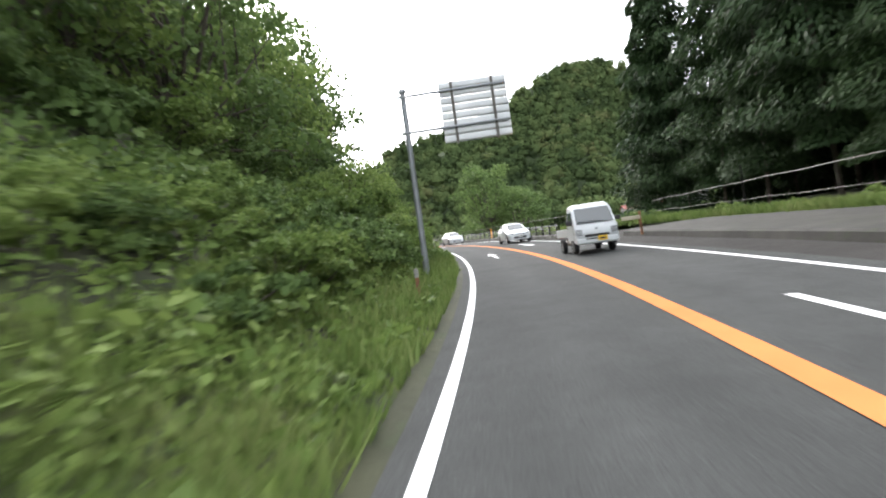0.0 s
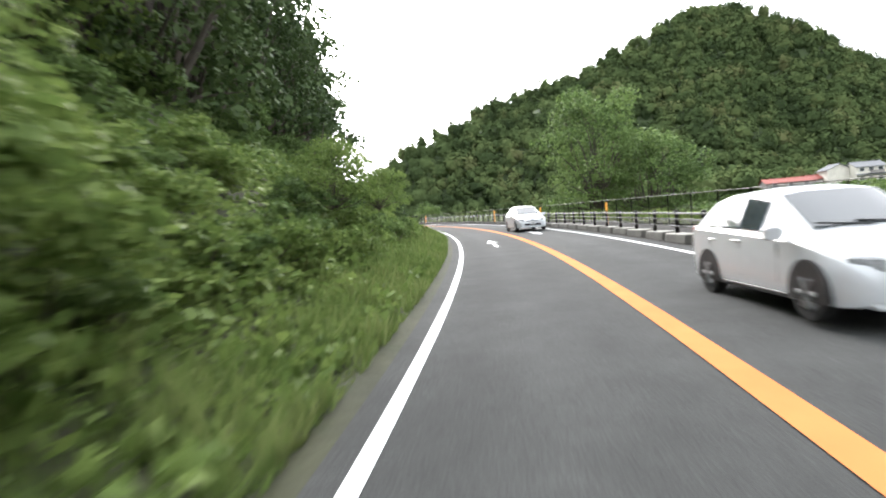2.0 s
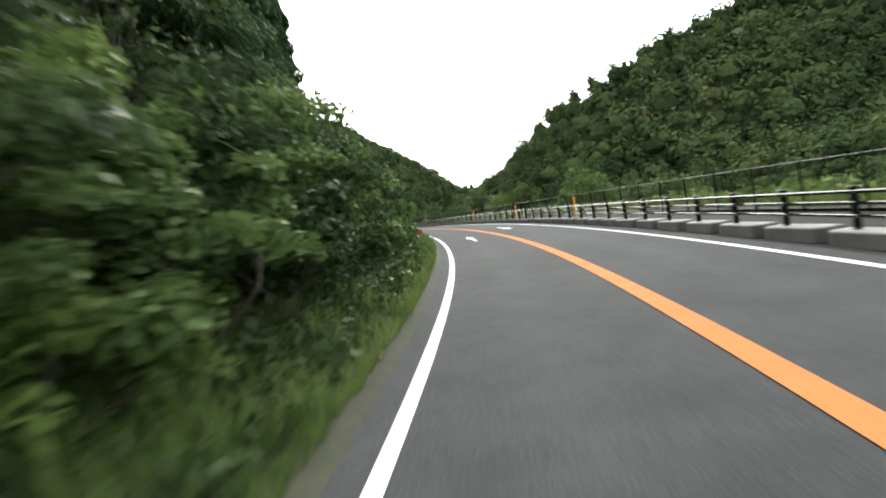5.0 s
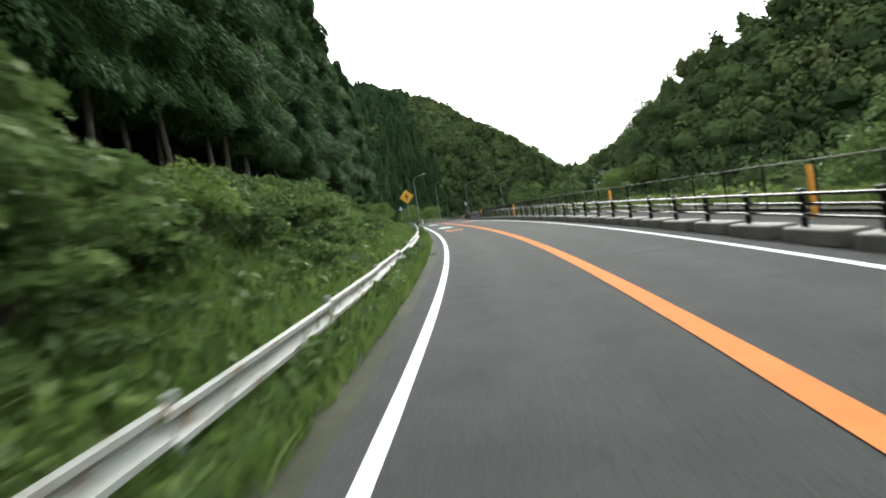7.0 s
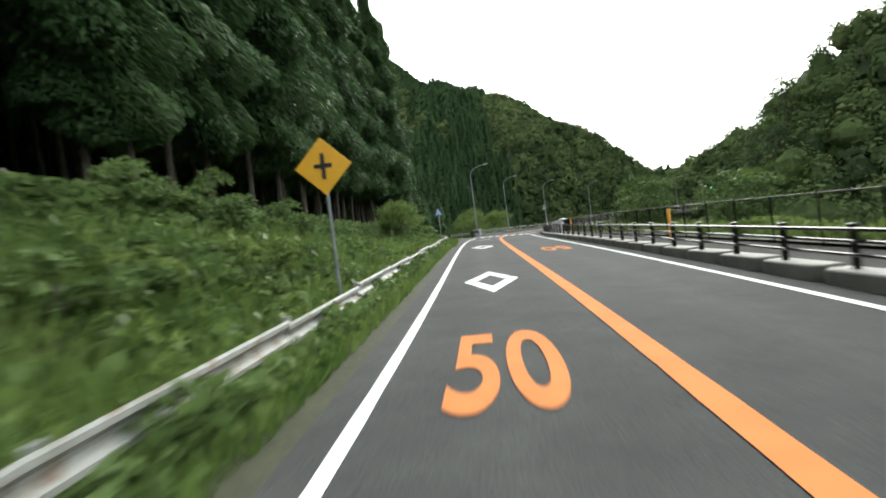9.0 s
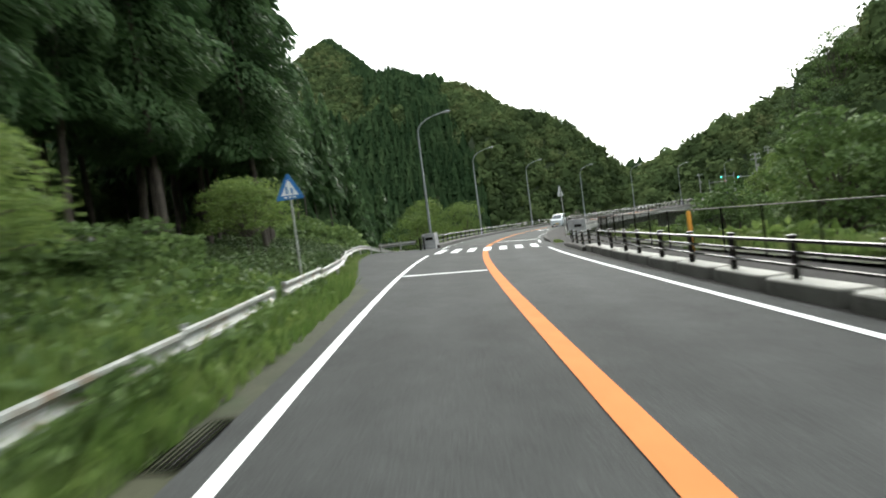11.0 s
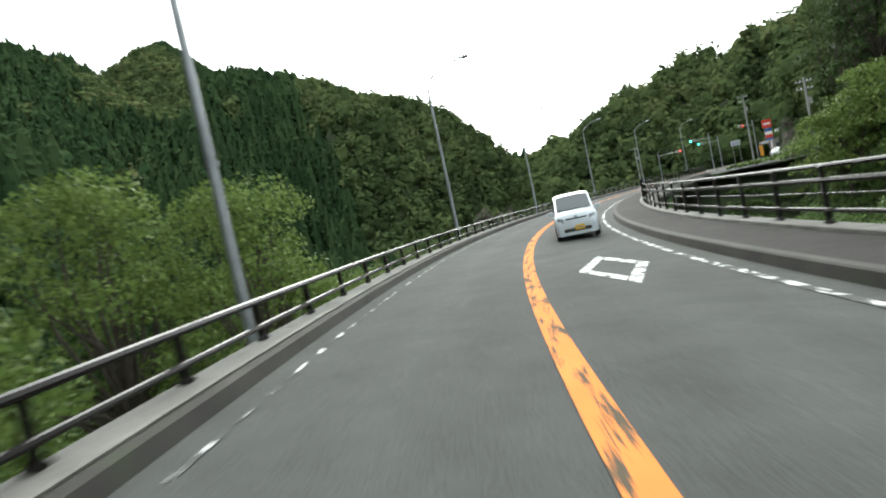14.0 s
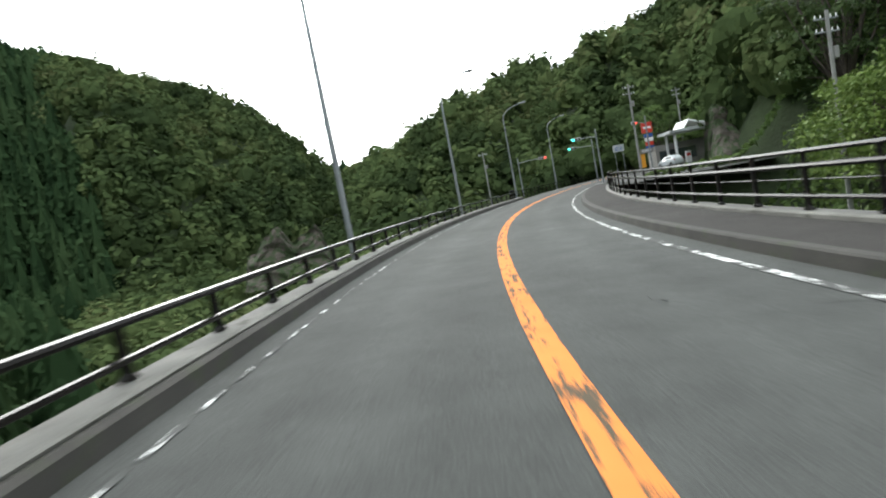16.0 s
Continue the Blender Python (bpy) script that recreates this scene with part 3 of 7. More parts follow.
# ---- building blocks ----
class Shape:
    """Gathers boxes, tubes and prisms into one mesh."""

    def __init__(self):
        self.v, self.f = [], []

    def add(self, verts, faces):
        n = len(self.v)
        self.v += [tuple(map(float, p)) for p in verts]
        self.f += [tuple(i + n for i in f) for f in faces]
        return self

    def box(self, x, y, z, w, d, h, m=None):
        """A box that stands on z with its middle at x, y."""
        pts = [(x + sx * w / 2, y + sy * d / 2, z + k * h) for k in (0, 1) for sx, sy in ((-1, -1), (1, -1), (1, 1), (-1, 1))]
        if m is not None:
            pts = [m @ Vector(p) for p in pts]
        return self.add(pts, [(3, 2, 1, 0), (4, 5, 6, 7), (0, 1, 5, 4), (1, 2, 6, 5), (2, 3, 7, 6), (3, 0, 4, 7)])

    def tube(self, points, radius, n=8, close=True):
        """A round bar along points; radius: one number, or one a point."""
        pts = [Vector(p) for p in points]
        radii = radius if isinstance(radius, (list, tuple)) else [radius] * len(pts)
        verts, side = [], None
        for i, p in enumerate(pts):
            way = (pts[min(i + 1, len(pts) - 1)] - pts[max(i - 1, 0)]).normalized()
            if side is None:
                side = way.orthogonal().normalized()
            side = (side - way * side.dot(way)).normalized()
            up = way.cross(side)
            verts += [p + radii[i] * (math.cos(6.2832 * k / n) * side + math.sin(6.2832 * k / n) * up) for k in range(n)]
        faces = [(i * n + k, i * n + (k + 1) % n, (i + 1) * n + (k + 1) % n, (i + 1) * n + k) for i in range(len(pts) - 1) for k in range(n)]
        if close:
            faces += [tuple(range(n))[::-1], tuple((len(pts) - 1) * n + k for k in range(n))]
        return self.add(verts, faces)

    def prism(self, outline, depth, m=None):
        """An outline in x, z pushed along y by depth, about y = 0."""
        n = len(outline)
        pts = [(x, -depth / 2, z) for x, z in outline] + [(x, depth / 2, z) for x, z in outline]
        if m is not None:
            pts = [m @ Vector(p) for p in pts]
        return self.add(pts, [tuple(range(n)), tuple(range(2 * n - 1, n - 1, -1))] + [(k, k + n, (k + 1) % n + n, (k + 1) % n) for k in range(n)])

    def loft(self, rings, caps=True):
        """A skin over rings of equal length."""
        n = len(rings[0])
        verts = [p for r in rings for p in r]
        faces = [(i * n + k, i * n + (k + 1) % n, (i + 1) * n + (k + 1) % n, (i + 1) * n + k) for i in range(len(rings) - 1) for k in range(n)]
        if caps:
            faces += [tuple(range(n))[::-1], tuple((len(rings) - 1) * n + k for k in range(n))]
        return self.add(verts, faces)

    def mesh(self, name, bevel=0.0, smooth=False, segments=1):
        bm = bmesh.new()
        vs = [bm.verts.new(p) for p in self.v]
        for f in self.f:
            bm.faces.new([vs[i] for i in f])
        bmesh.ops.recalc_face_normals(bm, faces=bm.faces[:])
        if bevel:
            sharp = [e for e in bm.edges if len(e.link_faces) == 2 and e.calc_face_angle(0) > 0.5]
            bmesh.ops.bevel(bm, geom=sharp, offset=bevel, segments=segments, affect="EDGES", clamp_overlap=True)
        me = bpy.data.meshes.new(name)
        bm.to_mesh(me)
        bm.free()
        if smooth:
            me.polygons.foreach_set("use_smooth", [True] * len(me.polygons))
            me.set_sharp_from_angle(angle=radians(38))
        return me


def thing(name, m, label, category, group=""):
    ob = new(name)
    ob.empty_display_size = 0.2
    ob.matrix_basis = m
    return tagged(ob, label, category, group)


def part(name, me, material, parent, label="", at=None):
    """One mesh under a thing or a part, in the parent's own metres."""
    ob = new(name, me)
    if not me.materials:
        me.materials.append(material)
    ob.parent = parent
    if at is not None:
        ob.matrix_basis = at
    return tagged(ob, label) if label else ob


def along(s0, s1, u, dz, gap=1.0):
    ss = np.linspace(s0, s1, max(2, int((s1 - s0) / gap) + 1))
    return place(ss, u(ss) if callable(u) else np.full(ss.shape, float(u)), dz)


def here(thing_, pts):
    """World points in the thing's own metres."""
    back = thing_.matrix_basis.inverted()
    return [back @ Vector(p) for p in pts]


# ---- low railing on concrete blocks ----
BLOCK_S = np.r_[np.arange(36.0, 216.5, 2.0), 218.0, 219.8, 221.4]
POST_S = np.r_[np.arange(36.4, 214.8, 2.0), 215.9, 217.9, 220.2, 222.4, 224.6, 226.8, 229.0]


def rail_u(s):
    """The railing's line; it swings out before the crossing."""
    return np.interp(s, [36, 165, 200, 208, 216, 222, 229], [3.86, 3.88, 4.05, 4.18, 4.36, 4.55, 4.78])


# block sides in a dark concrete, the top a thin paler piece
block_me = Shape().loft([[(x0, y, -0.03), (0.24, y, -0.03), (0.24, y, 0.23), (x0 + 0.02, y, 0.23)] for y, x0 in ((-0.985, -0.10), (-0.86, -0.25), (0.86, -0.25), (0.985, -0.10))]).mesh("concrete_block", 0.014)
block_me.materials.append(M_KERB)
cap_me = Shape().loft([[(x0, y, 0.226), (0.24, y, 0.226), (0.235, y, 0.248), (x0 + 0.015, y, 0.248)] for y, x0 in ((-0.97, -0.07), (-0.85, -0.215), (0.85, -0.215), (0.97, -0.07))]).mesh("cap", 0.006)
for s in BLOCK_S:
    block = tagged(new("concrete_block", block_me), "weathered grey concrete kerb block under the railing", "kerb block", "kerb blocks along the footpath")
    block.matrix_basis = stand(s, float(rail_u(s)) + random.uniform(-0.03, 0.03), 0.0, random.uniform(-1.6, 1.6)) @ Matrix.Diagonal((1, 0.82 if s > 217 else 0.97, 1, 1))
    part("cap", cap_me, M_CAP, block, "pale flat top")
post_me = Shape().tube([(0, 0, 0), (0, 0, 0.66)], 0.062, 10).tube([(0, 0, 0.655), (0, 0, 0.70), (0, 0, 0.715)], [0.075, 0.075, 0.05], 10).mesh("post", smooth=True)
fence = thing("guard_railing", stand(130, float(rail_u(130)), 0.25), "dark brown pipe railing on concrete blocks along the footpath", "railing")
for s in POST_S:
    part("post", post_me, M_BROWN, fence, at=fence.matrix_basis.inverted() @ stand(s, float(rail_u(s)), 0.24 - 0.16 * float(step(s, 221.5, 224))))
def rail_line(dz):
    ss = np.r_[np.arange(35.9, 228, 2.0), 229.3]
    return place(ss, rail_u(ss) - 0.075, dz - 0.16 * step(ss, 221.5, 224))


for dz, r in ((0.86, 0.032), (0.68, 0.028), (0.47, 0.028)):
    bar = Shape().tube(here(fence, rail_line(dz)), r, 7).mesh("rail", smooth=True)
    part("rail", bar, M_BROWN, fence)
for s_end, way, low_ in ((35.9, -1, 0.0), (229.3, 1, 0.16)):
    ends = [place(s_end + way * a, float(rail_u(s_end)) - 0.075 + b, dz - low_) for a, b, dz in ((0, 0, 0.86), (0.14, 0.02, 0.84), (0.2, 0.04, 0.74), (0.2, 0.04, 0.57), (0.14, 0.02, 0.49), (0, 0, 0.47))]
    part("end_loop", Shape().tube(here(fence, ends), 0.03, 7).mesh("end_loop", smooth=True), M_BROWN, fence)

# ---- river fence beyond the footpath ----
FENCE_U = 7.2
river_fence = thing("river_fence", stand(135, FENCE_U, 0.0), "dark mesh fence with a thin top rail above the river bank", "fence")
fpost_me = Shape().tube([(0, 0, -0.3), (0, 0, 1.42)], 0.03, 6).mesh("post", smooth=True)
for s in np.arange(40, 236, 2.4):
    part("post", fpost_me, M_BROWN, river_fence, at=river_fence.matrix_basis.inverted() @ stand(s, FENCE_U))
for dz, r, mat in ((1.40, 0.018, M_WIRE), (0.16, 0.018, M_BROWN)):
    part("rail", Shape().tube(here(river_fence, along(39, 236.5, FENCE_U, dz, 3.0)), r, 6).mesh("rail", smooth=True), mat, river_fence)
bars = Shape()
for s in np.arange(40, 236, 0.14):
    a, b = here(river_fence, [place(s, FENCE_U, 0.16), place(s, FENCE_U, 1.38)])
    bars.add([a + Vector((0.006, 0, 0)), a - Vector((0.006, 0, 0)), b - Vector((0.006, 0, 0)), b + Vector((0.006, 0, 0)), a + Vector((0, 0.006, 0)), a - Vector((0, 0.006, 0)), b - Vector((0, 0.006, 0)), b + Vector((0, 0.006, 0))],
             [(0, 1, 2, 3), (4, 5, 6, 7)])
bars_me = mesh_from("wire_infill", [tuple(v) for v in bars.v], bars.f, False)
tagged(part("wire_infill", bars_me, M_BROWN, river_fence), kind="stuff")
# cable fence in front of the tall cedars
cable = thing("cable_fence", stand(12, 10.4, 0.2), "slack steel cable and low wires before the cedars", "fence")
for k, s in enumerate((-14, -4, 6, 16, 26)):
    part("post", Shape().tube(here(cable, [place(s, 10.4, -0.2), place(s, 10.4, 2.5)]), 0.04, 6).mesh("post"), M_BROWN, cable)
for dz0, dz1, r in ((2.4, 1.55, 0.018), (1.0, 0.85, 0.014)):
    ss = np.linspace(-16, 36, 27)
    part("cable", Shape().tube(here(cable, place(ss, np.full(ss.shape, 10.3), np.linspace(dz0, dz1, 27) - 0.06 * np.sin(np.arange(27) * 1.26) ** 2)), r, 5).mesh("cable"), M_WIRE, cable)

stub = thing("barrier_end", stand(24.0, 4.7, 0.2), "short cream beam end on a rusty post at the lay-by kerb", "barrier")
part("post", Shape().tube([(0, 0, -0.1), (0, 0, 0.92)], 0.055, 9).mesh("post", smooth=True), surface("rusty_post", (0.28, 0.13, 0.06), (0.16, 0.08, 0.05), 4, 40, 0.8), stub)
part("beam", Shape().box(-0.42, -0.07, 0.58, 0.82, 0.05, 0.17).mesh("beam", 0.02), M_PALE_BEAM, stub)

# yellow marker posts
marker_me = Shape().tube([(0, 0, -0.2), (0, 0, 1.25), (0, 0, 1.30)], [0.07, 0.07, 0.05], 10).mesh("marker_post", smooth=True)
marker_me.materials.append(M_YELLOW)
for s, u, h in ((41.5, 6.3, 1.06), (68, 6.3, 1.0), (83, 6.3, 1.0), (98, 6.3, 1.0), (127, 6.3, 1.0), (142, 6.3, 1.0), (157.5, 6.2, 1.0), (186.5, 6.6, 1.0), (217.0, 6.9, 1.05)):
    tagged(new("marker_post", marker_me), "upright orange-yellow plastic marker post behind the railing", "marker post", "marker posts along the footpath").matrix_basis = stand(s, u, 0) @ Matrix.Diagonal((1, 1, h, 1))

# ---- W-beam guardrail on the left ----
def guard_u(s):
    s = np.asarray(s, float)
    return np.interp(s, [192, 205, 213, 218, 222, 226, 230, 234, 242, 252], [-4.15, -4.45, -4.9, -5.4, -6.2, -7.1, -7.85, -8.4, -9.3, -10.6])


def guard_drop(s):
    """The side road falls away beside the bridge."""
    return -1.15 * step(np.asarray(s, float), 232, 250)


BEAM = [(0.0, 0.635), (0.04, 0.62), (0.04, 0.575), (-0.02, 0.545), (-0.05, 0.51), (-0.05, 0.48), (-0.02, 0.45), (0.04, 0.42), (0.04, 0.375), (0.0, 0.36)]


def guardrail(s0, s1, label):
    g = thing("guardrail", stand((s0 + s1) / 2, float(guard_u((s0 + s1) / 2))), label, "guardrail")
    for a in np.arange(s0, s1 - 0.5, 4.0):
        b = min(a + 4.02, s1)
        ss = np.linspace(a, b, 5)
        jog = 0.012 * (int(a / 4) % 2)
        rows = [here(g, place(ss, guard_u(ss) + x + jog, z + 0.03 * math.sin(a) + guard_drop(ss))) for x, z in BEAM]
        rows += [here(g, place(ss, guard_u(ss) + x + jog - 0.008, z + 0.03 * math.sin(a) + guard_drop(ss))) for x, z in BEAM[::-1]]
        part("beam", Shape().loft([[r[i] for r in rows] for i in range(5)]).mesh("beam", smooth=True), M_GUARD, g)
    gp = Shape().tube([(0, 0, -0.3), (0, 0, 0.66)], 0.055, 9).mesh("post", smooth=True)
    for s in np.arange(s0 + 0.3, s1, 4.0):
        part("post", gp, M_GUARD, g, at=g.matrix_basis.inverted() @ stand(s, float(guard_u(s)) - 0.1, float(guard_drop(s))))
    return g


guardrail(119, 158.0, "weathered white steel guardrail half hidden in weeds")
guardrail(160, 208.5, "rust-streaked white steel guardrail among weeds")
guardrail(209, 251.0, "white steel guardrail bending away along the side road")
# wire fence overgrown with vines in front of the cedars
VINE_U = -9.3
vine_top = lambda s: np.interp(s, [146, 154, 166, 178, 199, 214], [3.7, 3.65, 3.4, 2.85, 2.15, 1.9])
wire_fence = thing("wire_fence", stand(180, VINE_U), "wire fence on thin pale posts, overgrown with vines", "fence")
for s in np.arange(148, 215, 2.0):
    foot = float(left_bank(np.array(s), np.array(-VINE_U - 3.45))) - 0.2
    part("post", Shape().tube(here(wire_fence, [place(s, VINE_U + 0.1, foot), place(s, VINE_U + 0.1, float(vine_top(s)) + 0.05)]), 0.028, 6).mesh("post", smooth=True), M_GUARD, wire_fence)
for k in range(5):
    ss = np.linspace(147, 215, 35)
    part("wire", Shape().tube(here(wire_fence, place(ss, np.full(35, VINE_U), vine_top(ss) - 0.05 - 0.28 * k)), 0.006, 4).mesh("wire"), M_WIRE, wire_fence)
strip("verge", 235, 256, [-5.6, -6.4, -7.2, lambda s: guard_u(s) + 0.2, lambda s: guard_u(s) - 0.8, lambda s: guard_u(s) - 2.2], lambda s, u: guard_drop(s) - 0.12 - 1.1 * step(-u - 9.8, 0, 3) * step(s, 238, 246), M_SOIL, "weedy strip under the side road's guardrail", "verge")
# short end piece beside the bridge head
end_g = thing("guardrail", stand(235.2, -6.2), "bent white guardrail end by the bridge pillar", "guardrail")
for k in range(2):
    pts = [(-1.45 + 1.3 * k, 0.0), (-0.1 + 1.3 * k, -0.12)]
    part("beam", Shape().loft([[Vector((x, y + bx, bz)) for bx, bz in BEAM] + [Vector((x, y + bx - 0.008, bz)) for bx, bz in BEAM[::-1]] for x, y in pts]).mesh("beam", smooth=True), M_GUARD, end_g)
for x in (-1.3, 0.1):
    part("post", Shape().tube([(x, -0.1, -0.2), (x, -0.1, 0.68)], 0.055, 8).mesh("post", smooth=True), M_GUARD, end_g)
small = thing("pipe_railing", stand(234.9, -4.55), "short dark brown pipe railing by the bridge pillar", "railing")
for y in (-0.75, 0.75):
    part("post", Shape().tube([(0, y, -0.1), (0, y, 0.85)], 0.06, 9).mesh("post", smooth=True), M_BROWN, small)
for z in (0.3, 0.52, 0.74):
    part("rail", Shape().tube([(0, -0.75, z), (0, 0.9, z)], 0.025, 7).mesh("rail", smooth=True), M_BROWN, small)

# ---- bridge ----
B0, B1 = 237.8, 348.0


def sweep(name, s0, s1, profile, material, label, gap=1.5, category="bridge"):
    ss = np.linspace(s0, s1, int((s1 - s0) / gap) + 1)
    rings = [[tuple(place(s, u, z)) for u, z in profile] for s in ss]
    return structure(name, Shape().loft(rings).mesh(name), material, label, category)


sweep("bridge_deck", B0, B1, [(-4.45, -0.03), (-4.45, -0.5), (-2.6, -0.9), (-2.4, -1.7), (3.4, -1.7), (3.6, -0.9), (6.0, -0.5), (6.0, -0.03)], M_CONCRETE, "thick grey concrete deck of the curved bridge")
# kerb body in a dark colour, a separate paler strip along its top
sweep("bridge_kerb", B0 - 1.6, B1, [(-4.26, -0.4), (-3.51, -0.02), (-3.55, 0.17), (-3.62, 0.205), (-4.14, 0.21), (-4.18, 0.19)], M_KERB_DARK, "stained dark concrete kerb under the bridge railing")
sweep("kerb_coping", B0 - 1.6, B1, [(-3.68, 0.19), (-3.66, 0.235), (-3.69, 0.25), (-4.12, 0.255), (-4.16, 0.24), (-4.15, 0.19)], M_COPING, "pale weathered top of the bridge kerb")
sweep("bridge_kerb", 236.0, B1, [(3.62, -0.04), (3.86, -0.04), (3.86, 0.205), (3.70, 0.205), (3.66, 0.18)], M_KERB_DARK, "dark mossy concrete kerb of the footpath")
ss = np.linspace(233.2, 236.0, 8)
structure("kerb_end", Shape().loft([[tuple(place(s, u + 0.35 * (1 - f), z * (0.1 + 0.9 * f) if z > 0 else z)) for u, z in ((3.62, -0.04), (3.86, -0.04), (3.86, 0.205), (3.70, 0.205), (3.66, 0.18))] for s, f in zip(ss, step(ss, 233.0, 236.0))]).mesh("kerb_end"), M_KERB_DARK, "dark kerb falling away at the crossing", "kerb")
# the dark kerb in front of the railing's last posts
ss = np.linspace(221.9, 229.7, 24)
front = np.interp(ss, [221.9, 224, 227, 228.6, 229.7], [4.10, 4.20, 4.17, 4.22, 4.52])
tall_k = np.interp(ss, [221.9, 227.2, 228.8, 229.7], [0.17, 0.16, 0.10, 0.01])
structure("kerb_end", Shape().loft([[tuple(place(s, u0 + du, z)) for du, z in ((0.0, -0.04), (0.62, -0.04), (0.62, h * 0.55), (0.30, h * 0.95), (0.16, h), (0.07, h * 0.93), (0.02, h * 0.6))] for s, u0, h in zip(ss, front, tall_k)]).mesh("kerb_end", smooth=True), M_KERB_DARK, "rounded dark asphalt kerb tapering off at the crossing", "kerb")
ramp_up = lambda s, u: 0.004 + 0.196 * step(s, 230.5, 236.5)
strip("pavement", 229.0, B1, [3.85, 4.6, 5.32], ramp_up, M_PATH, "raised asphalt footpath across the bridge", "pavement", gap=1.0)
strip("pavement", 228.0, 239.5, [5.26, 6.2, 7.3], lambda s, u: ramp_up(s, u) - 0.008, M_PATH, "asphalt footpath corner before the bridge", "pavement", gap=1.0)
sweep("bridge_kerb", B0 + 2.0, B1, [(5.30, -0.05), (5.78, -0.05), (5.78, 0.27), (5.75, 0.29), (5.33, 0.29), (5.30, 0.27)], M_COPING, "weathered grey concrete plinth under the footpath railing")
for s in (258.0, 283.0, 308.0, 333.0):
    x, y, z = place(s, 0.6, -1.7)
    structure("bridge_pier", Shape().box(0, 0, -9.5, 4.4, 1.6, z + 9.5).mesh("bridge_pier", 0.15), M_CONCRETE, "stout concrete bridge pier", "bridge").matrix_basis = pose(x, y, 0, 0, 0, math.degrees(float(at_s(s, HEADING))))


def bridge_rail(u, s0, s1, base, rails, label, lean=0.0):
    r = thing("bridge_railing", stand((s0 + s1) / 2, u, base), label, "railing")
    top = max(z for _, z, _ in rails)
    p_me = Shape().loft([[(-w, -d, z), (w, -d, z), (w, d, z), (-w, d, z)] for w, d, z in ((0.055, 0.10, 0.0), (0.055, 0.10, 0.035), (0.04, 0.055, 0.09), (0.035, 0.045, top - base))]).mesh("post", 0.008)
    for s in np.arange(s0 + 0.5, s1, 2.0):
        part("post", p_me, M_BROWN, r, at=r.matrix_basis.inverted() @ stand(s, u, base))
    for du, z, rad in rails:
        part("rail", Shape().tube(here(r, along(s0, s1, u + du, z, 2.0)), rad, 8).mesh("rail", smooth=True), M_BROWN, r)
    return r


bridge_rail(-4.0, 237.9, 346.0, 0.24, [(0.03, 0.82, 0.05), (0.07, 0.47, 0.04)], "dark brown two-bar bridge railing with a shiny top bar")
bridge_rail(5.55, 241.2, 346.0, 0.285, [(-0.02, 1.10, 0.055), (-0.08, 0.56, 0.04), (0.12, 1.36, 0.045), (0.10, 0.84, 0.014)], "dark brown bridge railing with three heavy bars")
bridge_rail(-4.6, 346.0, 390.0, 0.0, [(0.03, 0.85, 0.05), (0.07, 0.45, 0.04)], "dark brown roadside railing beyond the bridge")


def pillar(s, u, w, d, h, label, turn=0.0):
    p = thing("bridge_pillar", stand(s, u, 0.1, turn), label, "pillar")
    body = Shape().loft([[(-w / 2 * k, -d / 2 * k, z), (w / 2 * k, -d / 2 * k, z), (w / 2 * k, d / 2 * k, z), (-w / 2 * k, d / 2 * k, z)] for k, z in ((1.06, -0.2), (1.05, 0.05), (1.0, 0.1), (0.93, h - 0.03), (0.90, h))]).mesh("body", 0.04)
    part("body", body, M_STONE, p)
    part("name_plate", Shape().box(0.05, -d / 2 * 0.97, h * 0.52, 0.52, 0.05, 0.2).mesh("name_plate", 0.008), M_BROWN, p, "dark blank plate let into the stone")
    part("cap", Shape().box(0, 0, h - 0.005, w * 0.9, d * 0.9, 0.03).mesh("cap", 0.01), M_CONCRETE, p)
    return p


pillar(240.6, 6.15, 1.35, 0.95, 1.15, "squat grey stone bridge pillar on the footpath side")
pillar(236.6, -4.25, 0.95, 1.5, 0.95, "grey stone bridge pillar beside the street lamp")

# expansion joint teeth
teeth = Shape()
for k in range(44):
    u = -3.4 + 0.16 * k
    teeth.box(0, 0, 0, 0.022, 0.22, 0.005, stand(237.35 + 0.27 * u, u, 0.009, -12))
tagged(structure("joint_teeth", teeth.mesh("joint_teeth"), M_BROWN, "dark steel finger joint across the bridge end", "joint"), kind="structure")


# ---- street lamps ----
M_LENS = surface("lamp_glass", (0.5, 0.52, 0.52), (0.4, 0.42, 0.42), 4, 40, 0.25)


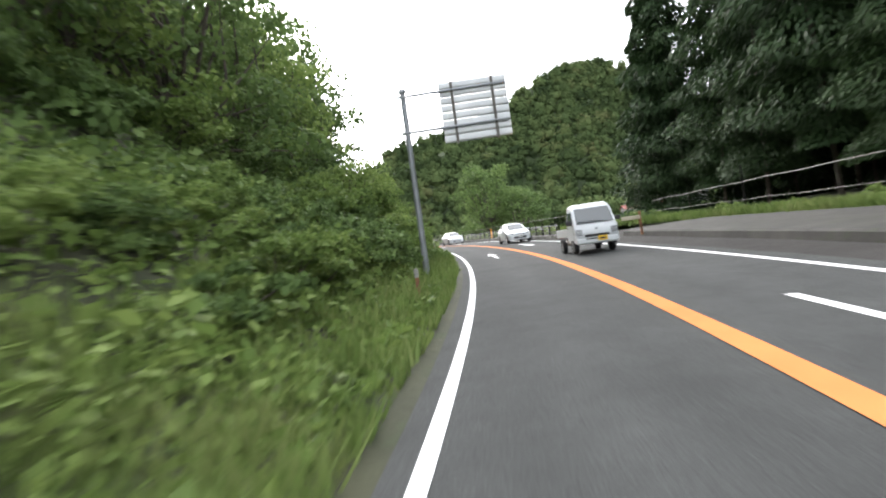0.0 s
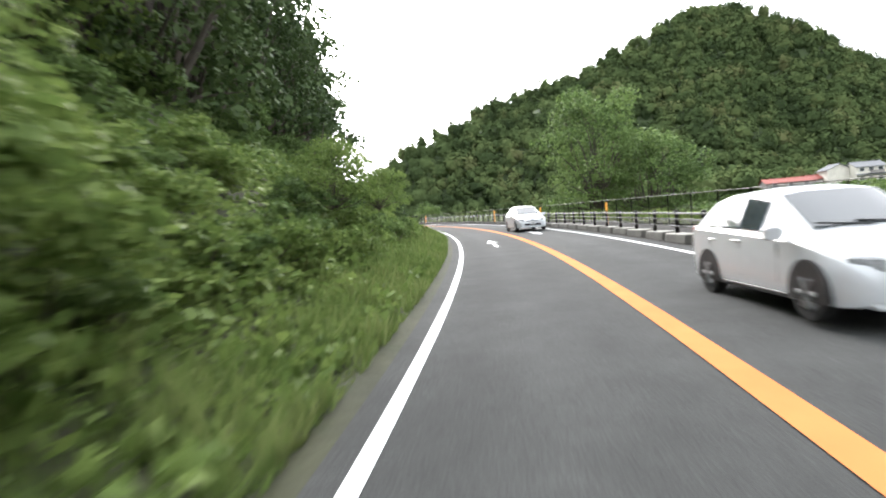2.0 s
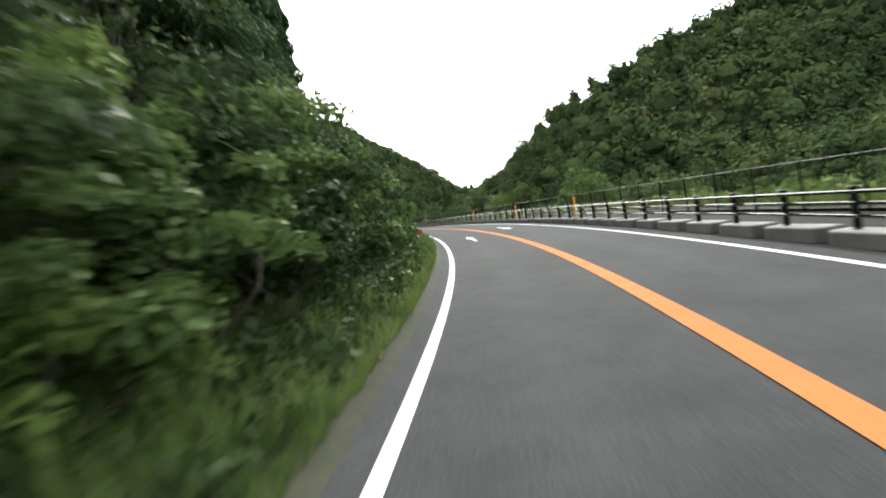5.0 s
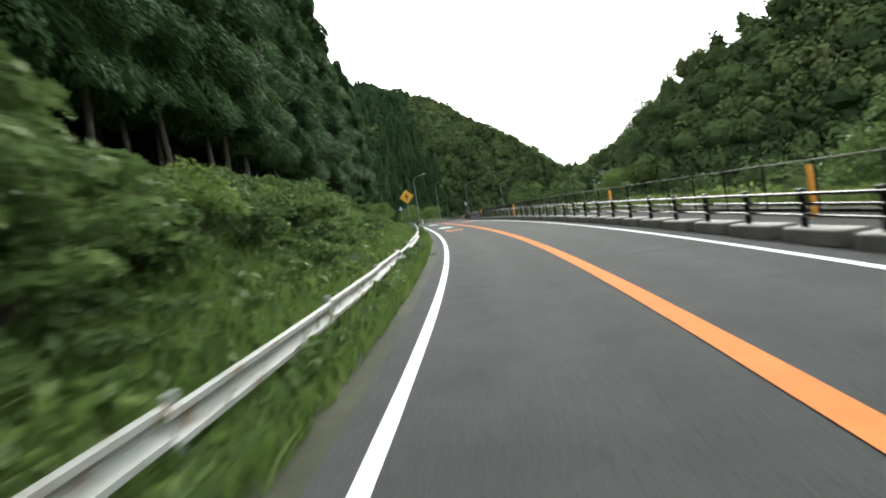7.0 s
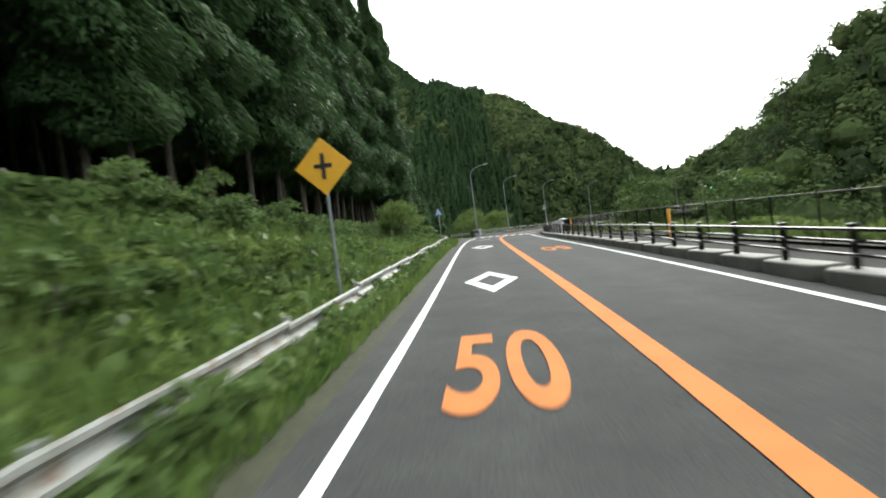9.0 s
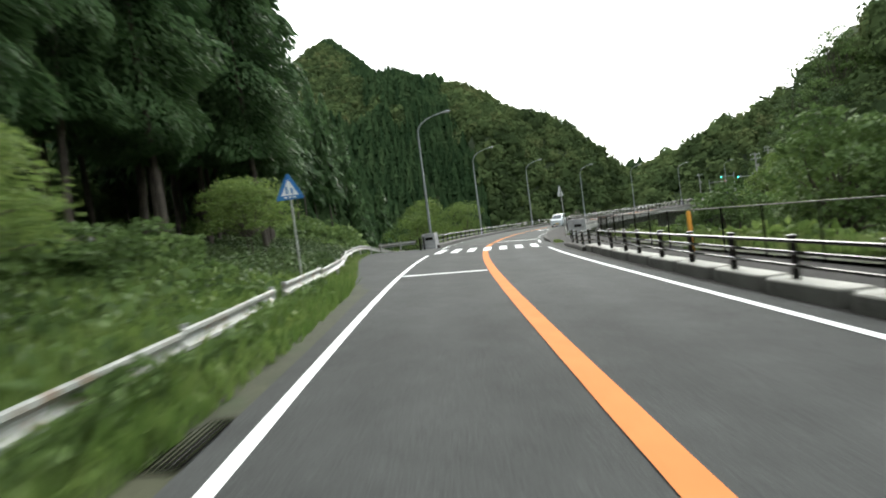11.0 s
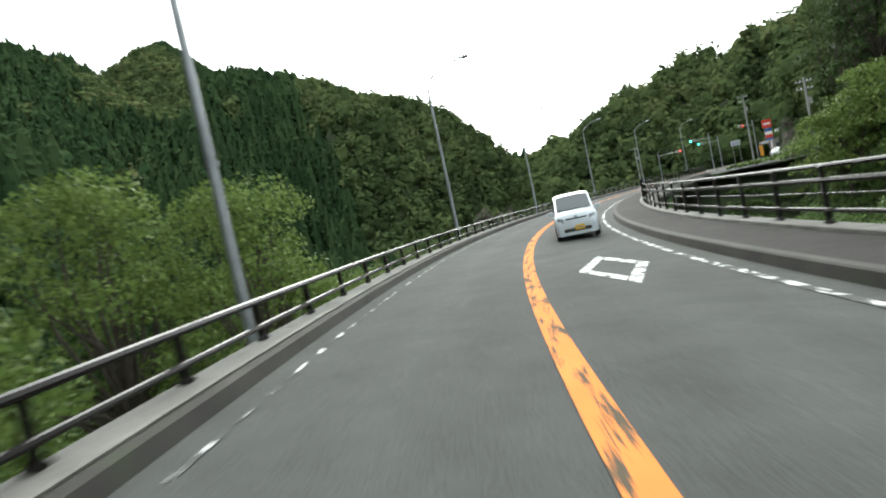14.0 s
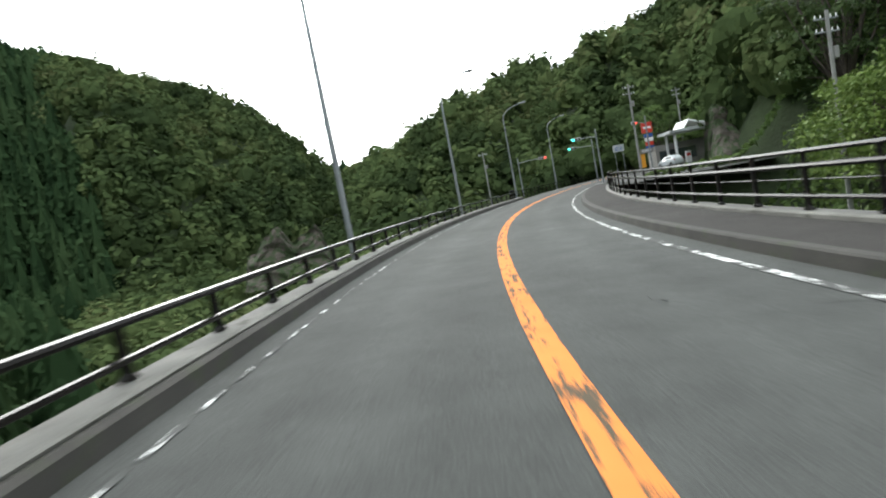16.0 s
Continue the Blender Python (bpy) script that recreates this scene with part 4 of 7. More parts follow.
def street_lamp():
    lamp = thing("street_lamp", Matrix.Identity(4), "tall grey steel street lamp with a curved arm over the bridge", "street lamp", "street lamps along the bridge")
    part("pole", Shape().tube([(0, 0, -0.6), (0, 0, 2.4), (0, 0, 8.6)], [0.105, 0.10, 0.06], 12).mesh("pole", smooth=True), M_STEEL, lamp)
    part("sleeve", Shape().tube([(0, 0, 3.15), (0, 0, 3.25)], 0.115, 12).mesh("sleeve", smooth=True), M_STEEL, lamp)
    arc = [(0.0, 0, 8.55), (0.08, 0, 8.95), (0.35, 0, 9.3), (0.8, 0, 9.58), (1.4, 0, 9.78), (2.0, 0, 9.88)]
    part("arm", Shape().tube(arc, [0.06, 0.058, 0.052, 0.046, 0.042, 0.04], 10).mesh("arm", smooth=True), M_STEEL, lamp)
    head = part("head", Shape().loft([[(x, w * math.cos(a), z + h * math.sin(a)) for a in np.linspace(0, 6.2832, 11)[:-1]] for x, w, h, z in ((1.9, 0.05, 0.04, 9.88), (2.1, 0.12, 0.07, 9.90), (2.4, 0.14, 0.08, 9.92), (2.6, 0.10, 0.06, 9.93), (2.68, 0.03, 0.02, 9.93))]).mesh("head", smooth=True), M_STEEL, lamp)
    part("lens", Shape().loft([[(x, w * math.cos(a), 9.845 + h * math.sin(a)) for a in np.linspace(0, 6.2832, 11)[:-1]] for x, w, h in ((2.08, 0.06, 0.02), (2.3, 0.11, 0.04), (2.55, 0.08, 0.03))]).mesh("lens", smooth=True), M_LENS, head)
    return lamp


LAMPS = [(239.5, -4.72), (262.3, -5.15), (283.6, -4.8), (307.2, -4.9), (328.9, -4.8), (349.6, -4.6), (371.0, -4.8)]
first = street_lamp()
first.matrix_basis = stand(*LAMPS[0], 0.0)
for s, u in LAMPS[1:]:
    copy_thing(first, stand(s, u, 0.0, random.uniform(-2, 2)))

# ---- signs ----
M_SIGN_BACK = surface("aluminium_sign_back", (0.62, 0.64, 0.64), (0.46, 0.48, 0.49), 1.2, 40, 0.45, 0.35, 0.1, 0.003)
M_SIGN_BLUE = surface("blue_sign_face", (0.02, 0.16, 0.42), (0.015, 0.12, 0.34), 3, 50, 0.45)
M_SIGN_WHITE = surface("white_sign_face", (0.78, 0.79, 0.8), (0.7, 0.71, 0.72), 3, 50, 0.45)
M_SIGN_YELLOW = surface("yellow_sign_face", (0.78, 0.42, 0.02), (0.7, 0.36, 0.02), 3, 50, 0.45)
M_BLACK = surface("black_sign_paint", (0.015, 0.015, 0.015), (0.01, 0.01, 0.01), 3, 50, 0.5)

board = thing("direction_sign", stand(18.0, -4.42, 0.0), "large direction sign, ribbed metal back, on a grey pole", "road sign")
part("pole", Shape().tube([(0, 0, -0.2), (0, 0, 6.4)], [0.11, 0.085], 12).mesh("pole", smooth=True), M_STEEL, board)
part("pole_cap", Shape().tube([(0, 0, 6.38), (0, 0, 6.48)], [0.14, 0.12], 12).mesh("pole_cap", smooth=True), M_STEEL, board)
for z in (6.22, 5.02):
    part("arm", Shape().tube([(-0.2, -0.08, z), (3.4, -0.08, z + 0.02)], 0.045, 9).mesh("arm", smooth=True), M_STEEL, board)
for k in range(8):
    z0 = 4.52 + 0.252 * k
    rib = Shape().loft([[(x, 0.03, z0), (x, -0.012, z0 + 0.01), (x, -0.03, z0 + 0.06), (x, -0.03, z0 + 0.18), (x, -0.012, z0 + 0.235), (x, 0.03, z0 + 0.245)] for x in (1.2, 3.42)])
    part("panel", rib.mesh("panel", 0.006), M_SIGN_BACK, board)
for x in (1.62, 2.95):
    part("rib", Shape().box(x, -0.055, 4.46, 0.09, 0.05, 2.06).mesh("rib", 0.006), M_WIRE, board)


def crossing_sign(m, seen_back, label):
    """A five-sided crossing sign on a thin pole; its picture of walkers is left as plain bars."""
    sgn = thing("crossing_sign", m, label, "road sign")
    part("pole", Shape().tube([(0, 0, -0.2), (0, 0, 3.1)], 0.032, 9).mesh("pole", smooth=True), M_GUARD, sgn)
    y = 0.05 if seen_back else -0.05
    outline = [(-0.38, 2.5), (0.38, 2.5), (0.36, 2.6), (0.035, 3.2), (-0.035, 3.2), (-0.36, 2.6)]
    plate = part("plate", Shape().prism(outline, 0.02, pose(0, y, 0)).mesh("plate", 0.004), M_SIGN_BACK if seen_back else M_SIGN_BLUE, sgn)
    if seen_back:
        for z in (2.62, 2.85):
            part("bracket", Shape().box(0, 0.02, z, 0.3, 0.03, 0.04).mesh("bracket"), M_STEEL, plate)
    else:
        tri = Shape().prism([(-0.24, 2.62), (0.24, 2.62), (0.0, 3.06)], 0.008, pose(0, y - 0.014, 0)).mesh("field", 0.0)
        part("field", tri, M_SIGN_WHITE, plate, "white triangle")
        for x, h in ((-0.07, 0.2), (0.07, 0.15)):
            part("figure_bar", Shape().box(x, y - 0.022, 2.66, 0.06, 0.008, h).mesh("figure_bar"), M_SIGN_BLUE, plate, "plain blue upright bar")
        for k in range(3):
            part("stripe_bar", Shape().box(-0.12 + 0.12 * k, y - 0.014, 2.54, 0.07, 0.008, 0.05).mesh("stripe_bar"), M_SIGN_WHITE, plate, "plain white bar")
    return sgn


crossing_sign(stand(212.9, -5.42, 0.1), False, "blue five-sided crossing sign on a thin pole behind the guardrail")
crossing_sign(stand(235.9, 5.1, 0.42, 58, 0) @ pose(0, 0, 0, 0, -2.5, 0), True, "crossing sign seen from its grey back on a slightly leaning pole")

warn = thing("warning_sign", stand(172.0, -4.5, 0.9), "yellow diamond warning sign on a thin pole among bushes", "road sign")
part("pole", Shape().tube([(0, 0, -0.9), (0, 0, 2.5)], 0.032, 9).mesh("pole", smooth=True), M_STEEL, warn)
face = part("plate", Shape().prism([(0, 1.48), (0.55, 2.03), (0, 2.58), (-0.55, 2.03)], 0.02, pose(0, -0.05, 0)).mesh("plate", 0.01), M_SIGN_YELLOW, warn)
part("symbol_bar", Shape().box(0, -0.066, 1.78, 0.08, 0.008, 0.5).mesh("symbol_bar"), M_BLACK, face, "plain black upright bar")
part("symbol_bar", Shape().box(0, -0.066, 2.0, 0.34, 0.008, 0.08).mesh("symbol_bar"), M_BLACK, face, "plain black cross bar")

disc = thing("reflector_post", stand(114.5, -4.0, 0.0), "round orange reflector on a short post in the weeds", "reflector")
part("post", Shape().tube([(0, 0, -0.1), (0, 0, 0.85)], 0.022, 8).mesh("post", smooth=True), M_WIRE, disc)
lens = part("lens", Shape().tube([(0, -0.02, 0.92), (0, -0.045, 0.92)], [0.125, 0.115], 20).mesh("lens", smooth=True), surface("orange_reflector", (0.55, 0.12, 0.015), (0.4, 0.08, 0.012), 12, 120, 0.3), disc)
part("rim", Shape().tube([(0.13 * math.cos(a), -0.02, 0.92 + 0.13 * math.sin(a)) for a in np.linspace(0, 6.2832, 21)], 0.012, 6).mesh("rim", smooth=True), M_STEEL, lens)

stake = thing("boundary_stake", stand(12.55, -4.2, 0.0), "weathered stake with a red-brown lower half in the grass", "stake")
part("post", Shape().box(0, 0, -0.2, 0.09, 0.09, 0.86).mesh("post", 0.012), surface("red_brown_stake", (0.26, 0.12, 0.06), (0.16, 0.08, 0.05), 3, 40, 0.8), stake)
part("head", Shape().box(0, 0, 0.658, 0.094, 0.094, 0.22).mesh("head", 0.014), M_CONCRETE, stake, "pale grey head")

# drain gratings at the road's edge
for s in (22.4, 144.9 + 3.4, 202.0):
    g = thing("drain_grating", stand(s, -3.55, 0.008), "rusty steel drain grating at the edge of the asphalt", "grating", "drain gratings")
    part("frame", Shape().box(0, -0.52, 0, 0.42, 0.04, 0.02).box(0, 0.52, 0, 0.42, 0.04, 0.02).box(-0.2, 0, 0, 0.03, 1.0, 0.02).box(0.2, 0, 0, 0.03, 1.0, 0.02).mesh("frame"), M_BROWN, g)
    for k in range(7):
        part("bar", Shape().box(-0.15 + 0.05 * k, 0, 0, 0.016, 1.0, 0.02).mesh("bar"), M_BROWN, g)
    # flat black sheet painted in for the darkness below the bars
    part("pit", Shape().box(0, 0, -0.004, 0.38, 1.02, 0.006).mesh("pit"), M_BLACK, g)

# "50" on the lane
digits = bpy.data.curves.new("speed_limit_digits", "FONT")
digits.body, digits.size, digits.align_x, digits.align_y, digits.space_character = "50", 1.0, "CENTER", "BOTTOM", 1.05
digits.offset = 0.02
plan = new("speed_limit_digits", digits)
bpy.context.view_layer.update()
flat = bpy.data.meshes.new_from_object(plan.evaluated_get(bpy.context.evaluated_depsgraph_get()))
bpy.data.objects.remove(plan)
outline = np.array([v.co for v in flat.vertices])
for s, u, way in ((165.3, -1.62, 1), (190.0, 1.72, -1)):
    me = flat.copy()
    me.vertices.foreach_set("co", place(s + way * outline[:, 1] * 4.4, u + way * outline[:, 0] * 1.25, 0.014).astype(np.float32).ravel())
    structure("speed_limit_digits", me, M_ORANGE, "orange speed limit digits painted on the lane", "road marking")
bpy.data.meshes.remove(flat)

sweep("lay_by_kerb", -20, 27, [(4.82, -0.05), (4.86, 0.2), (4.98, 0.25), (6.6, 0.27), (9.1, 0.24), (9.1, -0.05)], M_KERB_DARK, "low dark asphalt-topped kerb island of the lay-by", category="kerb")

# repairs and cracks in the bridge's asphalt
M_TAR = surface("dark_tar_patch", (0.040, 0.041, 0.040), (0.026, 0.027, 0.026), 2.0, 50, 0.85, relief=0.3, depth=0.006)
for s0, u0, long, wide, skew in ((279.2, 1.2, 3.2, 0.5, 0.35), (281.6, 2.1, 2.6, 0.45, 0.4), (276.4, 0.55, 1.3, 0.18, 0.3), (251.5, 2.3, 2.2, 0.35, 0.2), (262.0, -1.3, 1.2, 0.2, 0.1)):
    edge = [(s0 + long * k / 8, u0 + skew * long * k / 8 - wide * (0.35 + 0.25 * math.sin(2.1 * k + s0))) for k in range(9)]
    back = [(s0 + long * k / 8, u0 + skew * long * k / 8 + wide * (0.35 + 0.25 * math.sin(1.7 * k + u0))) for k in range(8, -1, -1)]
    verts = place([p[0] for p in edge + back], [p[1] for p in edge + back], 0.006)
    structure("tar_patch", mesh_from("tar_patch", verts, [list(range(18))]), M_TAR, "ragged dark tar repair on the bridge asphalt", "road repair")
crack_rng = np.random.default_rng(19)
for k in range(26):
    s0, u0 = 243 + 58 * crack_rng.random(), crack_rng.choice([-2.4, 2.5, 2.9, 1.2, 3.2]) + 0.35 * crack_rng.normal()
    n = 7
    du = np.cumsum(crack_rng.normal(size=n) * 0.10) + np.linspace(0, 0.5, n) * crack_rng.choice([-1, 1])
    ss, us = s0 + np.linspace(0, 0.3 + 0.5 * crack_rng.random(), n), np.clip(u0 + du, -3.3, 3.5)
    w = 0.014 * np.sin(np.linspace(0.2, 2.9, n)) + 0.004
    verts = np.concatenate([place(ss - w, us, 0.005), place(ss + w, us, 0.005)])
    structure("crack", mesh_from("crack", verts, [(i, i + 1, i + 1 + n, i + n) for i in range(n - 1)]), M_TAR, "dark open crack in the worn asphalt", "crack")

strip("pavement", 343, 388, [3.6, 7, 11, 15, 19], flat_at(-0.02), M_ASPHALT_OLD, "worn asphalt forecourt at the junction", "pavement", gap=2.0)


# ---- green things ----
rng = np.random.default_rng(7)


def leaves(centres, out, size, flat=0.5, stretch=1.5, spread=0.35):
    """Corners of one leaf or leafy spray at each centre, turned about the given outward ways."""
    n = len(centres)
    nrm = out * flat + rng.normal(size=(n, 3)) * (1 - flat) + np.array([0, 0, 0.25])
    nrm /= np.linalg.norm(nrm, axis=1, keepdims=True) + 1e-9
    ref = rng.normal(size=(n, 3))
    a = np.cross(nrm, ref)
    a /= np.linalg.norm(a, axis=1, keepdims=True) + 1e-9
    b = np.cross(nrm, a)
    s = (size * (1 + spread * rng.normal(size=n)).clip(0.4, 1.9))[:, None]
    la, lb = s * stretch * 0.5, s * 0.5
    droop = nrm * s * 0.12
    return np.stack([centres - a * la - droop, centres - b * lb * (0.7 + 0.6 * rng.random((n, 1))), centres + a * la - droop, centres + b * lb * (0.7 + 0.6 * rng.random((n, 1)))], 1)


def ball_points(n, squash=1.0):
    v = rng.normal(size=(n, 3))
    v /= np.linalg.norm(v, axis=1, keepdims=True)
    return v


def clumps(centres, radii, per, leaf, squash=0.8, shell=0.55):
    """Leaves round many clump centres: returns corners."""
    c = np.repeat(centres, per, 0)
    r = np.repeat(radii, per)[:, None]
    way = ball_points(len(c))
    way[:, 2] = np.abs(way[:, 2]) * 0.9 - 0.25 * (rng.random(len(c)) < 0.5)
    dist = shell + (1 - shell) * rng.random((len(c), 1)) ** 0.6
    pts = c + way * r * dist * np.array([1, 1, squash])
    return leaves(pts, way, np.full(len(c), leaf))


def limbs(shape, base, tips, r0, r1, bend=0.15):
    for t in tips:
        b, t = np.array(base, float), np.array(t, float)
        mid = (b + t) / 2 + rng.normal(size=3) * bend * np.linalg.norm(t - b) * 0.5 + np.array([0, 0, 0.08]) * np.linalg.norm(t - b)
        shape.tube([b, mid, t], [r0, (r0 + r1) * 0.55, r1], 6, close=False)


def broadleaf(height, spread, lumps, per, leaf, material, label, name="tree", bare=0.25, lean=0.0, stout=1.0):
    """A tree: tapered trunk, limbs into each clump, leaves round the clumps."""
    tree = thing(name, Matrix.Identity(4), label, "tree")
    k = np.arange(lumps)
    ang = k * 2.4 + rng.random(lumps) * 0.8
    lev = bare + (1 - bare) * (0.15 + 0.8 * ((k + 0.5) / lumps))
    wide = spread * np.sqrt(np.clip(1 - (2.0 * (lev - bare) / (1 - bare) - 0.85) ** 2 * 0.72, 0.08, 1)) * (0.35 + 0.6 * rng.random(lumps))
    centres = np.stack([wide * np.cos(ang), wide * np.sin(ang), lev * height], 1) + rng.normal(size=(lumps, 3)) * spread * 0.06
    centres[:, 0] += lean * centres[:, 2]
    radii = spread * (0.30 + 0.16 * rng.random(lumps)) * (1.0 if stout == 1 else 0.45 + 0.75 * rng.random(lumps))
    wood = Shape()
    fork = bare * height + 0.1 * height
    wood.tube([(0, 0, -0.6), (0.04 * spread, 0, fork * 0.5), (lean * fork, 0.03 * spread, fork), (lean * height * 0.75, 0, height * 0.78)], [0.021 * height * stout, 0.0156 * height * stout, 0.012 * height * stout, 0.012], 8)
    limbs(wood, (lean * fork * 0.9, 0, fork * 0.85), centres, 0.009 * height * stout, 0.012)
    part("trunk", wood.mesh("trunk", smooth=True), M_BARK, tree)
    q = clumps(centres, radii, per, leaf)
    part("crown", quads_mesh("crown", q, len(q)), material, tree)
    return tree


def cedar(height, radius, clear, sprays, leaf, label, fine=False, needles=M_CEDAR):
    """A tall straight cedar: bare trunk below, drooping sprays in tiers above."""
    tree = thing("cedar_tree", Matrix.Identity(4), label, "tree", "cedars of the stand")
    part("trunk", Shape().tube([(0, 0, -1.0), (0.03, 0, height * 0.4), (0, 0.04, height * 0.75), (0, 0, height)], [0.0050 * height, 0.0043 * height, 0.0026 * height, 0.015], 9).mesh("trunk", smooth=True), M_BARK, tree)
    lev = clear + (0.985 - clear) * rng.random(sprays) ** (1.5 if fine else 1.0)
    f = np.clip((lev - clear) / (1 - clear), 0, 1)
    reach = radius * np.minimum(1.0, 0.55 + 2.2 * f) * (1 - f) ** 0.62 * (0.45 + 0.65 * rng.random(len(lev)) ** 0.5)
    lobes = 0.78 + 0.22 * np.sin(6.2832 * lev * 9 + 3 * rng.random())
    ang = rng.random(len(lev)) * 6.2832
    reach = reach * (0.82 + 0.25 * np.sin(ang * 3 + lev * 31)) * lobes + 0.12
    c = np.stack([reach * np.cos(ang), reach * np.sin(ang), lev * height - 0.22 * reach], 1)
    out = np.stack([np.cos(ang), np.sin(ang), -0.75 + 0.35 * rng.normal(size=len(ang))], 1)
    side = np.stack([-np.sin(ang), np.cos(ang), 0 * ang], 1)
    n = len(c)
    size = leaf * (0.7 + 0.7 * rng.random((n, 1))) * ((0.62 + 1.1 * f) * (1 - 0.5 * f ** 4) if fine else 0.55 + 0.6 * (1 - f))[:, None]
    up = np.cross(out, side)
    tip, back = c + out * size * 0.75 - np.array([0, 0, 0.3]) * size, c - out * size * 0.5
    tilt = rng.normal(size=(n, 1)) * 0.5
    w = side * np.cos(tilt) + up * np.sin(tilt)
    q = np.stack([back, c + w * size * 0.3, tip, c - w * size * 0.3], 1)
    part("crown", quads_mesh("crown", q, n), needles, tree)
    return tree


def bush(height, spread, lumps, per, leaf, material, label, stems=7):
    """A roadside bush: stems and leafy clumps down to the ground."""
    b = thing("bush", Matrix.Identity(4), label, "bush", "roadside bushes")
    ang, rad = rng.random(lumps) * 6.2832, np.sqrt(rng.random(lumps))
    z = height * (0.12 + 0.75 * rng.random(lumps) * (1 - 0.55 * rad ** 2))
    centres = np.stack([spread * rad * np.cos(ang), spread * rad * np.sin(ang), z], 1)
    radii = spread * (0.22 + 0.2 * rng.random(lumps))
    wood = Shape()
    limbs(wood, (0, 0, -0.3), centres[:stems], 0.035, 0.008, 0.3)
    part("stem", wood.mesh("stem", smooth=True), M_BARK, b)
    q = clumps(centres, radii, per, leaf, 0.85, 0.35)
    part("foliage", quads_mesh("foliage", q, len(q)), material, b)
    return b


def planted(kinds, places, size=(0.85, 1.2), sink=0.1):
    """Many copies; each kind is built once. places: (x, y)."""
    places = np.asarray(places, float)
    zs = ground_height(places[:, 0], places[:, 1])
    for i, ((x, y), z) in enumerate(zip(places, zs)):
        k = kinds[i % len(kinds)]
        f = random.uniform(*size)
        m = pose(x, y, z - sink, random.uniform(-3, 3), random.uniform(-3, 3), random.uniform(0, 360)) @ Matrix.Diagonal((f * random.uniform(0.9, 1.12), f * random.uniform(0.9, 1.12), f, 1))
        if k in used:
            scaled_copy(k, m)
        else:
            used.add(k)
            k.matrix_basis = m


used = set()


def scaled_copy(k, m):
    c = copy_thing(k, Matrix.Identity(4))
    c.matrix_basis = m
    return c


def set_down(k, m):
    """The first of a kind itself, then copies."""
    if k in used:
        return scaled_copy(k, m)
    used.add(k)
    k.matrix_basis = m
    return k


def su_places(ss, us):
    return place(np.asarray(ss, float), np.asarray(us, float))[:, :2]


# bushes close to the left edge: low ones first, tall ones behind
low = [bush(1.1, 1.0, 14, 150, 0.075, M_LEAF, "low dense green roadside bush"), bush(0.9, 1.2, 14, 150, 0.078, M_LEAF_LIGHT, "low bright green roadside bush")]
tall = [bush(2.6, 1.7, 24, 165, 0.10, M_LEAF, "tall tangled green roadside bush"), bush(3.2, 1.8, 26, 165, 0.10, M_LEAF_LIGHT, "tall bright green roadside bush"),
        bush(2.9, 2.0, 26, 165, 0.105, M_LEAF, "dark leafy roadside bush")]
hedge = [bush(4.9, 1.5, 40, 210, 0.08, M_LEAF_DARK, "tall feathery bush leaning over the verge"), bush(4.3, 1.6, 38, 210, 0.08, M_LEAF, "tall leafy bush at the road's edge")]
sapling = [broadleaf(4.7, 2.4, 34, 200, 0.09, M_LEAF_LIGHT, "small spreading tree with bright leaves over a dark foot", "small_tree", 0.30, 0.0, 0.4),
           broadleaf(4.2, 2.2, 32, 200, 0.09, M_LEAF, "small leafy tree with bare stems beside the verge", "small_tree", 0.24, 0.0, 0.4)]
ss = np.arange(7, 96, 1.8)
planted(low, su_places(ss + rng.normal(size=len(ss)) * 0.5, -5.2 - 0.8 * rng.random(len(ss)) - 0.9 * ((ss < 20) | ((ss > 33) & (ss < 62)))), (0.7, 1.1))
for ss, size_ in ((np.r_[21:40:2.3, 86:100:2.3], (0.75, 1.1)), (np.arange(-2, 20, 2.3), (0.42, 0.62)), (np.arange(41, 86, 2.3), (0.42, 0.66))):
    planted([tall[1], tall[0], tall[1]], su_places(ss + rng.normal(size=len(ss)) * 0.5, -7.2 - 1.2 * rng.random(len(ss)) - 0.7 * (ss < 15)), size_, 0.2)
ss = np.arange(0, 120, 4.4)
near_ = ss < 44
planted([tall[0], tall[1], tall[2]], su_places(ss[near_] + rng.normal(size=near_.sum()), -10.8 - 2.5 * rng.random(near_.sum())), (0.75, 1.1), 0.4)
planted([tall[2], tall[0]], su_places(ss[~near_] + rng.normal(size=(~near_).sum()), -11.0 - 2.5 * rng.random((~near_).sum())), (0.6, 0.9), 0.4)
# a hedge-like wall of tall bushes up to the edge
ss = np.arange(94, 118, 1.5)
planted([hedge[0], hedge[1], hedge[1]], su_places(ss + rng.normal(size=len(ss)) * 0.4, -5.6 - 0.7 * rng.random(len(ss))), (0.85, 1.15), 0.3)
planted(hedge[1:], su_places([117.5, 119.2, 121.0, 122.8, 124.5], [-6.9, -7.3, -7.0, -7.5, -7.2]), (0.62, 0.78), 0.3)
planted(hedge[1:], su_places([125.8, 127.4], [-6.8, -7.0]), (0.7, 0.8), 0.2)
planted(hedge[1:], su_places([129.2, 131.0, 132.6, 134.4], [-7.5, -7.6, -7.9, -8.3]), (0.7, 0.85), 0.2)
ss = np.arange(119, 146, 2.4)
planted([tall[0], tall[2]], su_places(ss, -7.4 - 0.8 * rng.random(len(ss))), (0.55, 0.75), 0.3)
planted([sapling[0], sapling[0], sapling[1]], su_places([27.4, 31.0, 35.0], [-8.0, -7.6, -7.9]), (0.7, 0.85), 0.6)
planted(sapling[:1], su_places([51.4, 62.8], [-6.6, -6.7]), (0.6, 0.68), 0.2)
